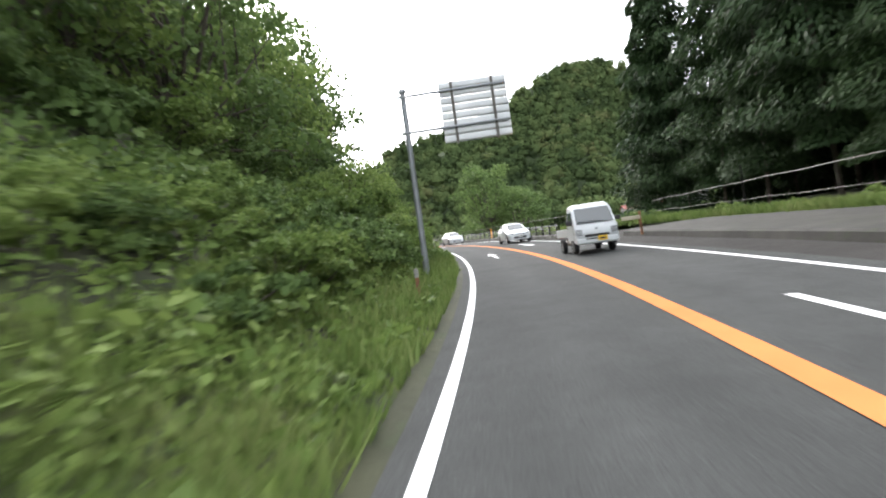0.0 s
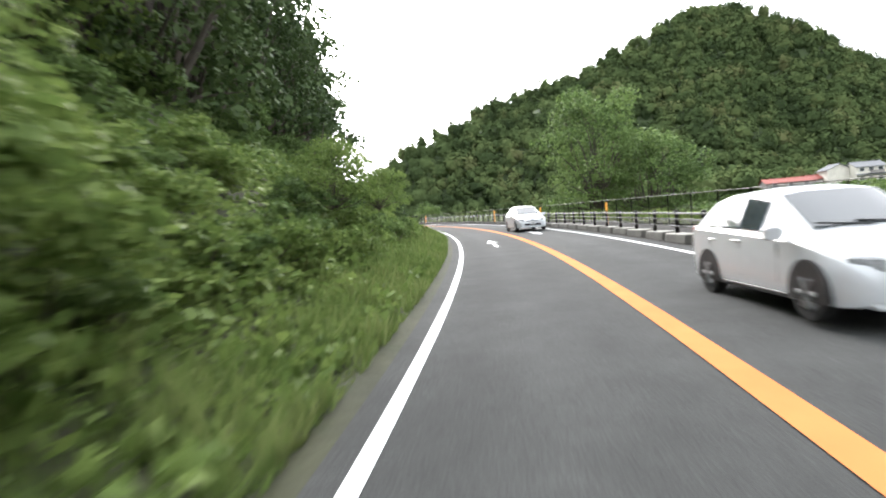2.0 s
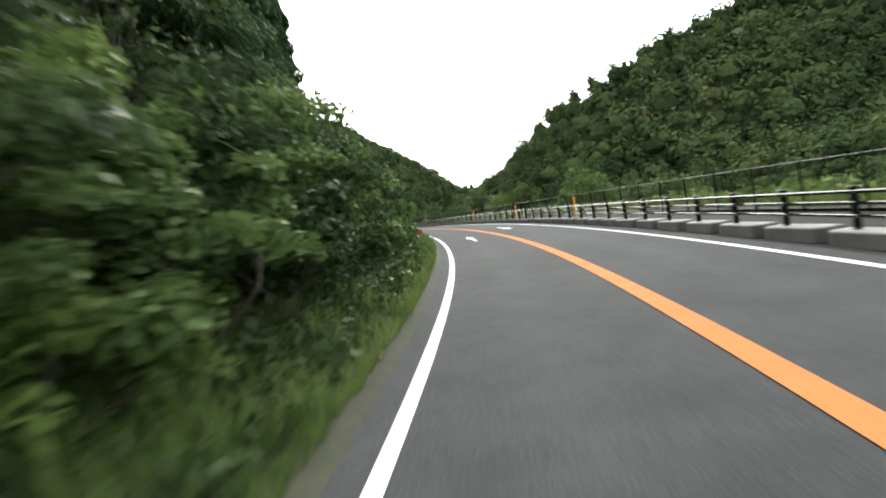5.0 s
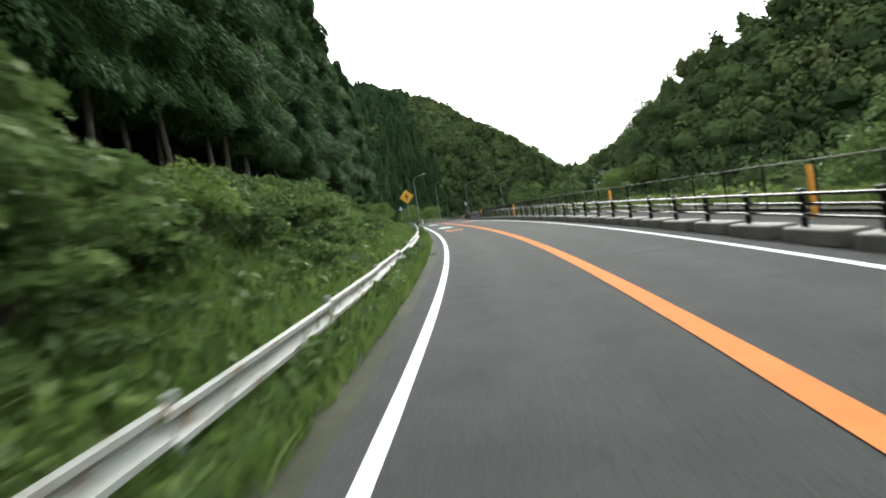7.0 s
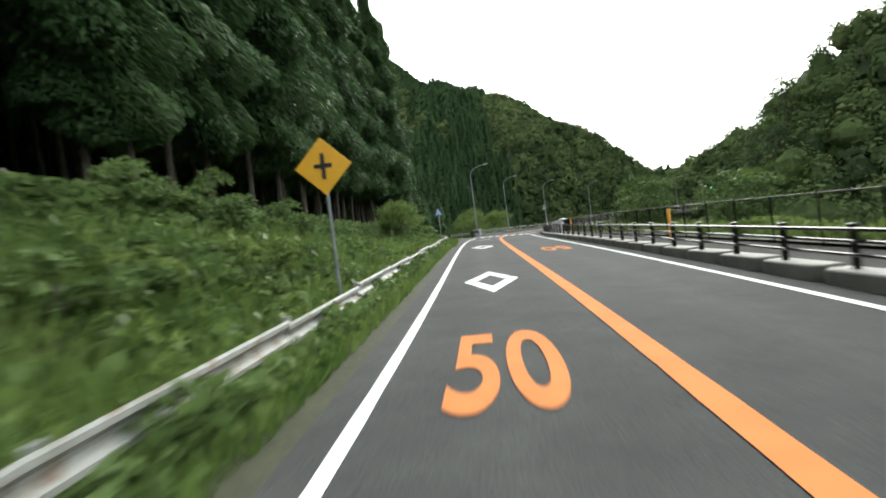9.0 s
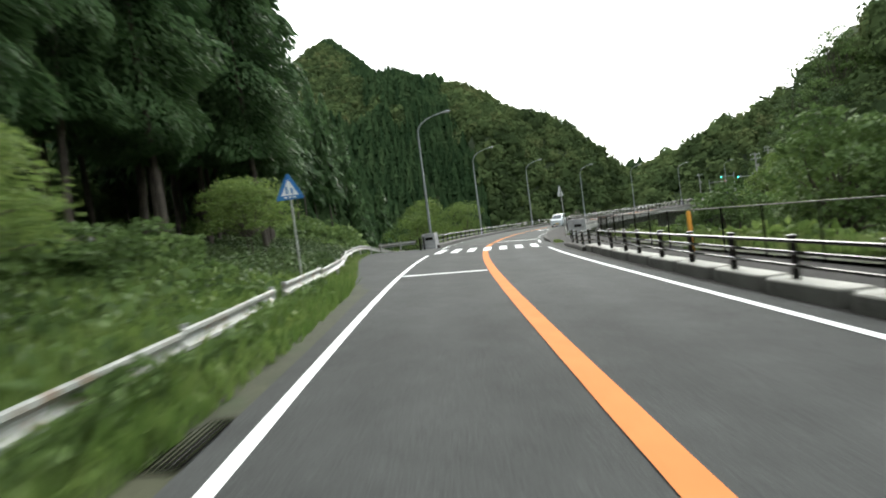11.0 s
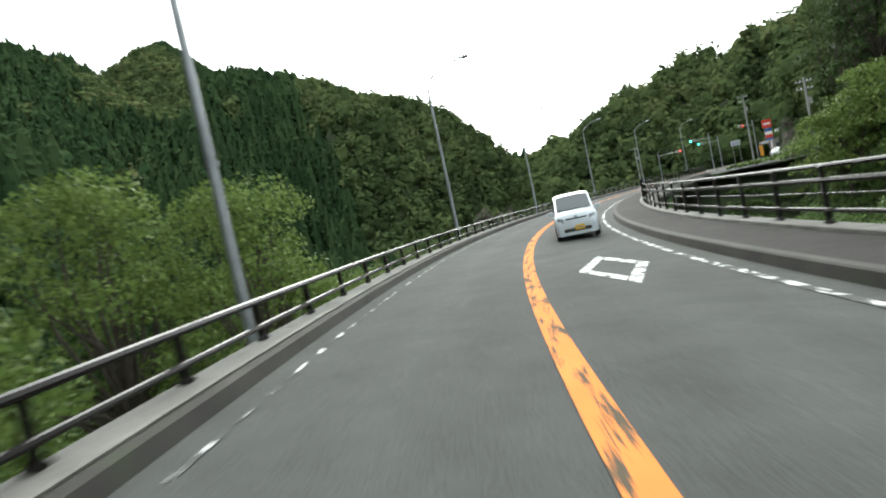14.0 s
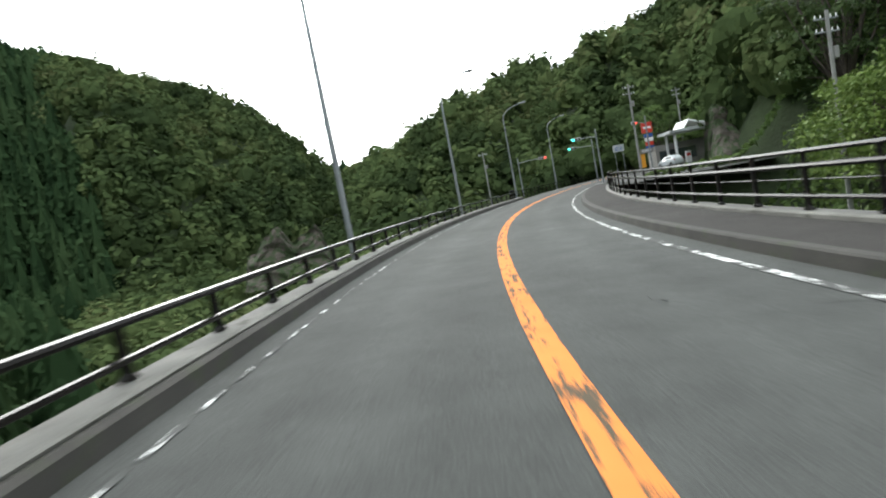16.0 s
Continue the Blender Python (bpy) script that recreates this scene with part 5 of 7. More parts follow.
planted([low[1], tall[1]], su_places([8.4, 9.9, 11.3, 12.8, 14.4], [-6.2, -6.6, -6.1, -6.5, -6.0]), (0.45, 0.6), 0.1)
planted(tall[1:2], su_places([21, 24, 27.5, 30.5, 34, 38], [-6.0, -6.1, -6.0, -6.1, -6.2, -6.3]), (0.7, 0.9), 0.2)
ss = np.arange(134, 150, 2.2)
planted([tall[1], tall[0]], su_places(ss, -7.3 - 0.6 * rng.random(len(ss))), (0.55, 0.8), 0.3)
planted(hedge[1:], su_places([126.6, 128.2, 129.8, 132.0, 133.4], [-6.1, -6.3, -6.5, -6.8, -7.2]), (0.85, 1.0), 0.2)
planted(low, su_places([30.0, 32.0, 34.0, 35.8], [-4.9, -5.0, -4.8, -5.0]), (0.9, 1.1), 0.1)
planted([tall[2], tall[0]], su_places([13.6, 15.2, 16.6, 18.0], [-7.0, -6.6, -6.3, -6.5]), (0.6, 0.78), 0.2)
# shrubs in front of the vine-hung fence and behind the crossing sign
planted(sapling[:1], su_places([203.6, 205.2], [-7.6, -8.2]), (0.62, 0.70), 0.2)
planted(sapling[:1], su_places([221.2, 223.4], [-10.0, -11.2]), (0.72, 0.85), 0.2)
ss = np.arange(118, 190, 2.6)
planted(low[:1], su_places(ss, -5.6 - 1.6 * rng.random(len(ss))), (0.6, 1.0))
ss = np.arange(132, 205, 2.6)
planted([tall[0], tall[2]], su_places(ss, -9.2 - 1.5 * rng.random(len(ss))), (0.5, 0.85), 0.3)

# trees on the left hillside
hill_trees = [broadleaf(11, 4.2, 34, 165, 0.175, M_LEAF, "vine-hung broadleaf tree on the steep roadside slope", "hillside_tree", -0.05),
              broadleaf(13, 4.0, 36, 165, 0.18, M_LEAF, "dark crowded broadleaf tree on the slope", "hillside_tree", -0.02),
              broadleaf(9, 4.4, 32, 165, 0.18, M_LEAF_LIGHT, "bright spreading broadleaf tree on the slope", "hillside_tree", -0.05)]
ss = np.arange(8, 118, 5.2)
spots = np.concatenate([su_places(ss + rng.normal(size=len(ss)), -13.5 - 2.0 * rng.random(len(ss))), su_places(ss + 2.5, -19 - 2.5 * rng.random(len(ss))), su_places(ss[::2] + 1, -26 - 3 * rng.random(len(ss[::2])))])
hill_s = nearest(spots[:, 0], spots[:, 1])[0]
evergreen = [broadleaf(13, 3.9, 36, 180, 0.17, M_LEAF_DARK, "dark evergreen tree crowding the roadside slope", "hillside_tree", -0.04), broadleaf(12, 4.2, 34, 180, 0.17, M_LEAF_DARK, "dense dark tree with low branches on the slope", "hillside_tree", -0.06)]
planted(hill_trees, spots[hill_s < 52], (0.95, 1.25), 2.2)
planted(evergreen, spots[hill_s >= 52], (1.0, 1.35), 2.6)

# the cedar stand on the left
cedars = [cedar(25, 2.7, 0.28, 1500, 0.74, "tall straight cedar with a bare lower trunk"), cedar(27, 2.5, 0.32, 1500, 0.74, "tall slim cedar in a dense dark stand"),
          cedar(23, 2.9, 0.24, 1500, 0.78, "tall dark cedar with drooping sprays")]
fine_cedars = [cedar(25, 2.9, 0.19, 21000, 0.21, "tall straight cedar at the front of the dark stand", True), cedar(24, 3.0, 0.17, 21000, 0.21, "tall cedar with drooping fine sprays", True)]
spots = []
for row, u in enumerate((-13.8, -16.6, -20, -24, -28.5, -33)):
    ss = np.arange(114 + row, 228, 3.2 + 0.4 * row)
    spots.append(su_places(ss + rng.normal(size=len(ss)) * 0.7, u + rng.normal(size=len(ss)) * 0.7 - 0.6 * step(ss, 170, 200)))
line = np.arange(229, 254, 2.6)
for row in range(3):
    spots.append(su_places(line + rng.normal(size=len(line)) * 0.5, -12.6 - 0.52 * (line - 228) - 3.4 * row + rng.normal(size=len(line)) * 0.5))
spots = np.concatenate(spots)
far_end = nearest(spots[:, 0], spots[:, 1])[0] > 182
fs_, fu_ = nearest(spots[:, 0], spots[:, 1])
front = (fu_ > -16.6) | ((fs_ > 227) & (fu_ > -14.5 - 0.52 * (fs_ - 228)))
planted(fine_cedars, spots[front & ~far_end], (0.88, 1.12), 0.3)
planted(fine_cedars, spots[front & far_end], (1.12, 1.3), 0.3)
planted(cedars, spots[~front & ~far_end], (0.88, 1.12), 0.3)
planted(cedars, spots[~front & far_end], (1.12, 1.3), 0.3)
# cedars by the lay-by on the right, backlight shade put into their needle colour
dark = [cedar(24, 4.2, 0.16, 4500, 0.52, "broad dark cedar beside the lay-by", False, M_CEDAR_SHADED), cedar(22, 3.8, 0.20, 4500, 0.52, "dark cedar with a bare foot beside the lay-by", False, M_CEDAR_SHADED)]
fine_dark = [cedar(24, 4.0, 0.10, 24000, 0.20, "broad dark cedar with fine sprays beside the lay-by", True, M_CEDAR_SHADED), cedar(22, 3.8, 0.13, 24000, 0.20, "dark cedar with a bare foot at the edge of the lay-by", True, M_CEDAR_SHADED)]
spots = np.concatenate([su_places(np.arange(-6, 44, 4.6), 14.2 + 1.4 * rng.random(11)), su_places(np.arange(-4, 46, 5.0), 19.5 + 2 * rng.random(10)), su_places(np.arange(0, 44, 6.0), 26 + 2 * rng.random(8)), su_places([42.5, 47.0], [13.6, 16.5])])
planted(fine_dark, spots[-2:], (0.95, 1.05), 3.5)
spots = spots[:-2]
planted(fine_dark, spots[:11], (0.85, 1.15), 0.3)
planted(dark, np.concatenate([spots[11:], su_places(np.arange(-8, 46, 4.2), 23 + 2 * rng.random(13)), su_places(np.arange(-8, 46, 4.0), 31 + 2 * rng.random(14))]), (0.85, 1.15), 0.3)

# trees on the river side
river = [broadleaf(12.5, 5.2, 38, 260, 0.19, M_LEAF_YOUNG, "bright green spreading tree on the river bank", "river_tree", 0.28),
         broadleaf(16.5, 4.8, 34, 400, 0.12, M_LEAF_YOUNG, "light green tree rising beside the bridge", "river_tree", 0.42), broadleaf(9, 4.0, 28, 190, 0.20, M_LEAF, "dark green bank tree", "river_tree", 0.25)]
bank = [broadleaf(12.5, 5.2, 40, 280, 0.18, M_LEAF, "broad dark green tree on the river bank", "river_tree", 0.06)]
for x, y, top in ((-120.5, 279, 12.5), (-114, 285, 15.5), (-117, 270, 11.0), (-110, 276, 13.5), (-124.6, 280, 9.0), (-122.5, 287.5, 9.6)):
    z = min(float(ground_height(np.array([x]), np.array([y]))[0]), top - 10.0)
    set_down(river[0], pose(x, y, z - 0.2, 0, 0, random.uniform(0, 360)) @ Matrix.Diagonal((1.0, 1.0, (top - z) / 12.5, 1)))
planted(bank[:1], [(-6, 86), (-1.5, 89)], (0.9, 1.0), 0.3)
for s, u, top in ((260.5, -12.2, 8.8), (271, -15.7, 10.9), (274, -11.4, 9.9), (280.5, -10.8, 5.0), (285, -19, 7), (290, -13, 3.6)):
    x, y, _ = place(s, u)
    z = float(ground_height(np.array([x]), np.array([y]))[0])
    f = (top - z) / 16.6
    m = pose(x, y, z - 0.2, 0, 0, random.uniform(0, 360)) @ Matrix.Diagonal((0.84, 0.84, f, 1))
    set_down(river[1], m)
ss = np.array([266, 280, 296, 300, 285, 275])
uu = -np.array([22, 20, 22, 26, 28, 27.0])
planted(river[2:], su_places(ss, uu), (0.9, 1.1), 0.3)
ss = np.array([94, 108, 121, 135, 150, 163, 176, 190, 203, 214, 222, 230, 238.0])
uu = np.array([24, 21, 25, 20, 17, 24, 19, 22, 17, 20, 15, 22, 16.0])
planted([river[2]], su_places(ss, uu), (0.55, 0.9), 0.3)
# trees close behind the right railing of the bridge
spots = np.concatenate([su_places(np.arange(246, 322, 6.5), 16 + 3 * rng.random(12)), su_places(np.arange(243, 322, 6.5), 23 + 3 * rng.random(13)), su_places(np.arange(246, 322, 7), 30 + 3 * rng.random(11))])
planted([river[2], hill_trees[1]], spots, (0.62, 0.9), 0.3)
ss = np.arange(-6, 38, 2.8)
planted(low, su_places(ss, 10.9 + 0.8 * rng.random(len(ss))), (0.5, 0.9), 0.1)
planted(low, su_places([240.5, 243, 246], [-5.6, -6.3, -6.8]), (0.6, 0.8), 0.0)
planted(tall, su_places([250, 253, 210, 214], [-13, -14, -9.5, -10]), (0.6, 0.8), 0.2)
planted(low, su_places([172, 174, 177, 170], [-6.3, -7.0, -6.0, -7.2]), (0.7, 0.9))
# trees round the filling station
ring_a = np.radians([-70, -45, -22, 0, 20, 42, 65, 88])
planted([river[2], hill_trees[1]], np.stack([-132 + 20.5 * np.cos(ring_a), 332 + 20.5 * np.sin(ring_a)], 1), (0.75, 1.1), 0.3)
planted([evergreen[0], hill_trees[1]], [(-120, 290), (-115.5, 292), (-123.0, 292.5), (-117, 285), (-113, 279)], (0.9, 1.1), 1.0)
# bushes on the bank beside the bridge's end, and at the end of the lay-by
planted(low[:1], su_places(np.linspace(239, 256, 12), -11.5 - 4 * rng.random(12)), (0.5, 0.7), 0.1)
planted([tall[0], tall[2]], su_places(np.linspace(246, 268, 12), -13.5 - 9 * rng.random(12)), (0.45, 0.7), 0.2)
line = np.arange(240, 286, 3.4)
planted(cedars, np.concatenate([su_places(line, -27 - 0.15 * (line - 240) + rng.normal(size=len(line))), su_places(line + 1.5, -31 - 0.15 * (line - 240) + rng.normal(size=len(line))), su_places(line, -35.5 - 0.15 * (line - 240) + rng.normal(size=len(line)))]), (0.7, 0.95), 0.3)
planted(tall[2:], su_places([248, 254, 260, 251, 257], [-15, -16.5, -18, -19.5, -12.5]), (0.6, 0.8), 0.3)
planted(low[:1], su_places([254, 257, 260, 263, 266, 250, 252], [-8.5, -9.5, -9, -9.8, -10.8, -13.5, -14]), (0.9, 1.3), 0.1)
planted(low, su_places([36, 38.5, 41, 43.5, 46, 48.5], [10.0, 10.6, 10.2, 11, 10.4, 11.2]), (0.8, 1.2), 0.1)



# ---- bare rock between the trees ----
M_ROCK = surface("brown_grey_rock", (0.135, 0.116, 0.095), (0.058, 0.052, 0.043), 0.5, 4.5, 0.9, relief=0.9, depth=0.12, stain=(0.035, 0.055, 0.020), wear=0.46)


def rock_face(x, y, z, turn, wide, high, label, seed):
    """A broken cliff: a sheet of ledges and clefts with a back, its foot in the ground."""
    a, b = np.meshgrid(np.linspace(-0.5, 0.5, 30), np.linspace(0, 1, 26), indexing="ij")
    rough = np.random.default_rng(int(seed)).random((30, 26))
    ledge = (b * 6 + 1.3 * waves(a, b, 0.2, seed)).round(0) / 12 + b / 2
    out = 1.5 * (1 - ledge) + 0.45 * waves(a, b, 0.09, seed + 1) + 0.12 * rough + 0.8 * waves(a, b, 0.3, seed + 2)
    rim = np.clip(1 - (2 * a) ** 8, 0, 1)
    px, py, pz = a * wide * (1 - 0.12 * b) + 0.2 * (rough - 0.5), 1.6 * b - out * np.sqrt(rim), b * high * (0.40 + 0.42 * rim + 0.20 * waves(a, 0 * a, 0.12, seed))
    face = np.stack([px, py, pz], -1).reshape(-1, 3)
    back = face.copy()
    back[:, 1] = 3.0
    faces = grid_faces(30, 26)
    me = mesh_from("rock_face", np.r_[face, back], np.r_[faces, faces[:, ::-1] + len(face)], False)
    structure("rock_face", me, M_ROCK, label, "rock").matrix_basis = pose(x, y, z, 0, 0, turn)


rock_face(-181.0, 304.6, -0.4, 30, 12, 7.5, "bare brown rock face above the river", 3.0)
rock_face(-127.8, 301.0, 3.0, 6, 8, 8, "mossy rock cliff behind the filling station", 6.0)


# ---- woods on the hills: a sheet of crowns, and leafy sprays all over it ----
def scatter(x0, x1, y0, y1, gap):
    x, y = np.meshgrid(np.arange(x0, x1, gap), np.arange(y0, y1, gap * 0.87), indexing="ij")
    x = x + (np.arange(y.shape[1]) % 2) * gap / 2
    return (x + rng.normal(size=x.shape) * gap * 0.26).ravel(), (y + rng.normal(size=y.shape) * gap * 0.26).ravel()


def facing(x, y, tolerance):
    """Whether the slope there can be seen from somewhere on the road."""
    z = ground_height(x, y)
    e = 4.0
    nx, ny = -(ground_height(x + e, y) - z) / e, -(ground_height(x, y + e) - z) / e
    keep = np.zeros(len(x), bool)
    for px, py in ((-3, 20), (-26, 95), (-52, 130), (-84, 160), (-116, 194), (-142, 242)):
        d = np.hypot(px - x, py - y) + 1e-6
        keep |= nx * (px - x) / d + ny * (py - y) / d + (4 - z) / d > tolerance
    return keep


COARSE = 6.0
coarse_x, coarse_y = np.meshgrid(np.arange(-1010, 470, COARSE), np.arange(-30, 880, COARSE), indexing="ij")
coarse_z = ground_height(coarse_x.ravel(), coarse_y.ravel()).reshape(coarse_x.shape)


def open_distance(x, y, z):
    """How far each tree top is from the nearest stretch of road that looks towards it over the lie of the land."""
    best = np.full(len(x), 1e9)
    for s in np.arange(0, 290, 16.0):
        (ex, ey, ez), (ax, ay, _) = place([s], [-1.6], 1.5)[0], place([s + 4.0], [-1.6])[0]
        d = np.hypot(x - ex, y - ey) + 1e-6
        ahead = ((x - ex) * (ax - ex) + (y - ey) * (ay - ey)) / (d * 4.0)
        clear = (ahead > 0.62) & (d < best)
        for f in np.linspace(0.12, 0.96, 22):
            i = np.clip(np.rint((ex + (x - ex) * f + 1010) / COARSE).astype(int), 0, coarse_z.shape[0] - 1)
            k = np.clip(np.rint((ey + (y - ey) * f + 30) / COARSE).astype(int), 0, coarse_z.shape[1] - 1)
            clear &= coarse_z[i, k] < ez + (z + 3 - ez) * f + 4.0
        best = np.where(clear, d, best)
    return best


def crown_pattern(cedar_, count, leaf, fine=True):
    """One crown of unit size: a lumpy core with leaf sprays all over it. Corners of four-cornered faces, and which are core."""
    rows, around = ((4, 7) if cedar_ else (5, 9)) if fine else ((2, 5) if cedar_ else (3, 6))
    if cedar_:
        jag = 0.82 + 0.36 * rng.random(around)

        def at(a, v):
            r = (1 - v) ** 0.62 * np.interp(a % 6.2832, np.linspace(0, 6.2832, around + 1), np.r_[jag, jag[:1]]) * (0.9 + 0.1 * np.cos(v * 22))
            return np.stack([r * np.cos(a), r * np.sin(a), 0.04 + 0.96 * v], -1)
        a, v = rng.random(count) * 6.2832, 1 - np.sqrt(rng.random(count))
        c = at(a, v)
        out = np.stack([np.cos(a), np.sin(a), 0.35 + 0 * a], -1)
        c = c + out * (0.10 * rng.random((count, 1)) - 0.02) * np.array([1, 1, 0.2])
        grid_v = np.linspace(0, 0.97, rows + 1)
    else:
        lobes = ball_points(13)
        lobes[:, 2] = np.abs(lobes[:, 2]) * 1.1 - 0.15
        lobes /= np.linalg.norm(lobes, axis=1, keepdims=True)
        big = 0.75 + 0.4 * rng.random(len(lobes))

        def shape(d):
            near = np.exp(-((1 - d @ lobes.T) / 0.10)) * big
            return 0.60 + 0.42 * near.max(-1), lobes[near.argmax(-1)]

        def at(a, v):
            d = np.stack([np.cos(v) * np.cos(a), np.cos(v) * np.sin(a), np.sin(v)], -1)
            return d * shape(d)[0][..., None] * np.array([1, 1, 0.55]) + np.array([0, 0, 0.45])
        d = ball_points(count * 2)
        d = d[d[:, 2] > -0.45][:count]
        r, lobe = shape(d)
        out = d + 1.3 * (d - lobe)
        c = d * (r * (0.84 + 0.22 * rng.random(len(d))))[:, None] * np.array([1, 1, 0.55]) + np.array([0, 0, 0.45])
        grid_v = np.linspace(-0.8, 1.5, rows + 1)
    ga = np.linspace(0, 6.2832, around + 1)
    A, V = np.meshgrid(ga, grid_v, indexing="ij")
    g = at(A, V) * (np.array([0.86, 0.86, 0.98]) if cedar_ else np.array([0.74, 0.74, 0.82]))
    core = np.stack([g[:-1, :-1], g[1:, :-1], g[1:, 1:], g[:-1, 1:]], 2).reshape(-1, 4, 3)
    return core, c, out / np.linalg.norm(out, axis=1, keepdims=True), leaf


def canopy(names, box, gap, radius, height, wooded, conifers, leaf, count, labels):
    """Woods over a stretch of hills, crown beside crown: broadleaf domes and cedar spires."""
    x0, x1, y0, y1 = box
    for cedar_, name, label, material in zip((False, True), names, labels, (M_WOOD, M_WOOD_CEDAR)):
        rounds = [scatter(x0, x1, y0, y1, gap * (0.66 if cedar_ else 0.78)) for _ in range(3)]
        x, y = np.concatenate([p[0] for p in rounds]), np.concatenate([p[1] for p in rounds])
        turn_ = np.repeat(np.arange(3), [len(p[0]) for p in rounds])
        z = ground_height(x, y)
        steep = np.hypot(ground_height(x + 3, y) - z, ground_height(x, y + 3) - z) / 3
        keep = wooded(x, y) & (conifers(x, y) == cedar_) & (rng.random(len(x)) + turn_ < 0.86 * np.sqrt(1 + steep ** 2) * (1 + 0.25 * steep))
        x, y, steep = x[keep], y[keep], steep[keep]
        if not len(x):
            continue
        n = len(x)
        z = ground_height(x, y)
        if cedar_:
            r, h = radius * (0.50 + 0.22 * rng.random(n)), height * (1.05 + 0.4 * rng.random(n))
        else:
            r = radius * (0.60 + 0.85 * rng.random(n) ** 1.6)
            h = height * (0.62 + 0.50 * rng.random(n)) * (0.75 + 0.25 * r / radius)
        h = np.where((z < 2) & (x > -40) & (y < 260), h * 0.4, h)
        if cedar_:
            s_, u_ = nearest(x, y)
            h = np.where((s_ > 110) & (s_ < 236) & (u_ < 0) & (u_ > -75), h * 2.0, h)
        tint = rng.random(n) - 0.5
        low_ = 0.15 * h + np.minimum(0.5 * r * steep, 2.6)
        h = h * 1.08 + 0.5 * low_
        apart = open_distance(x, y, z + h)
        s_, u_ = nearest(x, y)
        apart = np.where((s_ > 236) & (s_ < 345) & (u_ > 0) & (u_ < 42), np.minimum(apart, 70.0), apart)
        level = (apart > 75).astype(int) + (apart > 130) + (apart > 5000)
        kind = rng.integers(0, 4, n)
        quads, tones = [], []
        for lv in range(4):
            few = count if cedar_ is False else count * 0.5
            k_, l_ = ((4.5, 0.50), (2.3, 0.76), (1.45, 1.06), (0.10, 2.2))[lv]
            for kd in range(4):
                mine = np.nonzero((level == lv) & (kind == kd))[0]
                core, c, out, size = crown_pattern(cedar_, int(few * k_), leaf * l_, lv < 2)
                if not len(mine):
                    continue
                m = len(mine)
                turn = rng.random(m) * 6.2832
                cs_, sn = np.cos(turn)[:, None], np.sin(turn)[:, None]

                def put(p, whole):
                    q = p.reshape(-1, 3)
                    px, py = q[None, :, 0] * cs_ - q[None, :, 1] * sn, q[None, :, 0] * sn + q[None, :, 1] * cs_
                    if not whole:
                        return np.stack([px, py, np.broadcast_to(q[None, :, 2], px.shape)], -1).reshape(-1, 3)
                    return np.stack([x[mine][:, None] + px * r[mine][:, None], y[mine][:, None] + py * r[mine][:, None], z[mine][:, None] - low_[mine][:, None] + q[None, :, 2] * h[mine][:, None]], -1).reshape(-1, 3)
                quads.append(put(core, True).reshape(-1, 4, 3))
                # cores a step darker than the sprays: shade inside the crown, put into tone
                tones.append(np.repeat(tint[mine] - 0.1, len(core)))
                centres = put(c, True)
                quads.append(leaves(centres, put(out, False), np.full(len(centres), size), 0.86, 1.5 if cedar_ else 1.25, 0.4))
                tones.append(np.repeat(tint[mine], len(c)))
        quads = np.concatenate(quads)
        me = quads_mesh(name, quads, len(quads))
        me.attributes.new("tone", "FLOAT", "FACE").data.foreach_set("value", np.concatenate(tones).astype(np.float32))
        me.materials.append(material)
        tagged(new(name, me), label, "woods", kind="stuff")


def near_wooded(x, y):
    s, u = nearest(x, y)
    z = ground_height(x, y)
    open_ = (np.hypot(x + 132, y - 332) < 20) | ((x > -165) & (x < -128.5) & (y > 276) & (y < 346) & (u > 0)) | ((x > -134) & (x < -112) & (y > 272) & (y < 296))
    return ((u < -33) | ((u > 16) & (z > 7.5)) | ((u > 11) & (s > 268) & (z > 5.5)) | (u > 33) | ((u < -36) & (s > 238)) | ((s > 336) & (u < -14)) | ((s > 320) & (u > 26)) | (s > 392)) & ~open_ & facing(x, y, -0.2) & ~((u > 0) & (u < 38) & (s < 230) & (z < 7.5)) & ~((np.abs(x - 70) < 38) & (np.abs(y - 224) < 36)) & ~((x > 4) & (x < 112) & (y < 258) & (z < 4))


def near_cedars(x, y):
    """Planted cedars: the left side of the valley, but for a broadleaf dome, a broadleaf knoll and what grows along the river."""
    s, u = nearest(x, y)
    planted_ = (u < 0) & (s > 110) & (s < 236) & (u > -120)
    side = (x < -160) & ((x + 126) + (y - 208) < 16 * waves(x, y, 40.0, 5.0))
    back = (x + 623) * 0.85 - (y - 508) * 0.53
    across = (x + 623) * 0.53 + (y - 508) * 0.85
    knoll = (np.abs(across) < 42 + 8 * waves(x, y, 25.0, 2.0)) & (back > -230) & (back < 200)
    return planted_ | (side & ~knoll & (waves(x, y, 21.0, 9.0) < 0.72))


canopy(("hill_woods", "cedar_woods"), (-330, 190, 40, 480), 7.3, 5.0, 9.4, near_wooded, near_cedars, 1.0, 104, ("dense mixed broadleaf woods on the near hills", "dense dark cedar woods on the near hills"))
canopy(("far_woods", "far_cedar_woods"), (-1000, -330, 120, 860), 10.0, 7.0, 12.0, lambda x, y: facing(x, y, -0.05), near_cedars, 2.0, 66, ("far broadleaf woods on the valley side", "far cedar woods on the valley side"))
canopy(("far_woods", "far_cedar_woods"), (-330, 420, 480, 760), 11.0, 7.4, 11.0, lambda x, y: facing(x, y, -0.05), lambda x, y: waves(x, y, 70.0, 3.0) > 0.6, 2.3, 70, ("broadleaf woods behind the nearer hills", "cedars behind the nearer hills"))
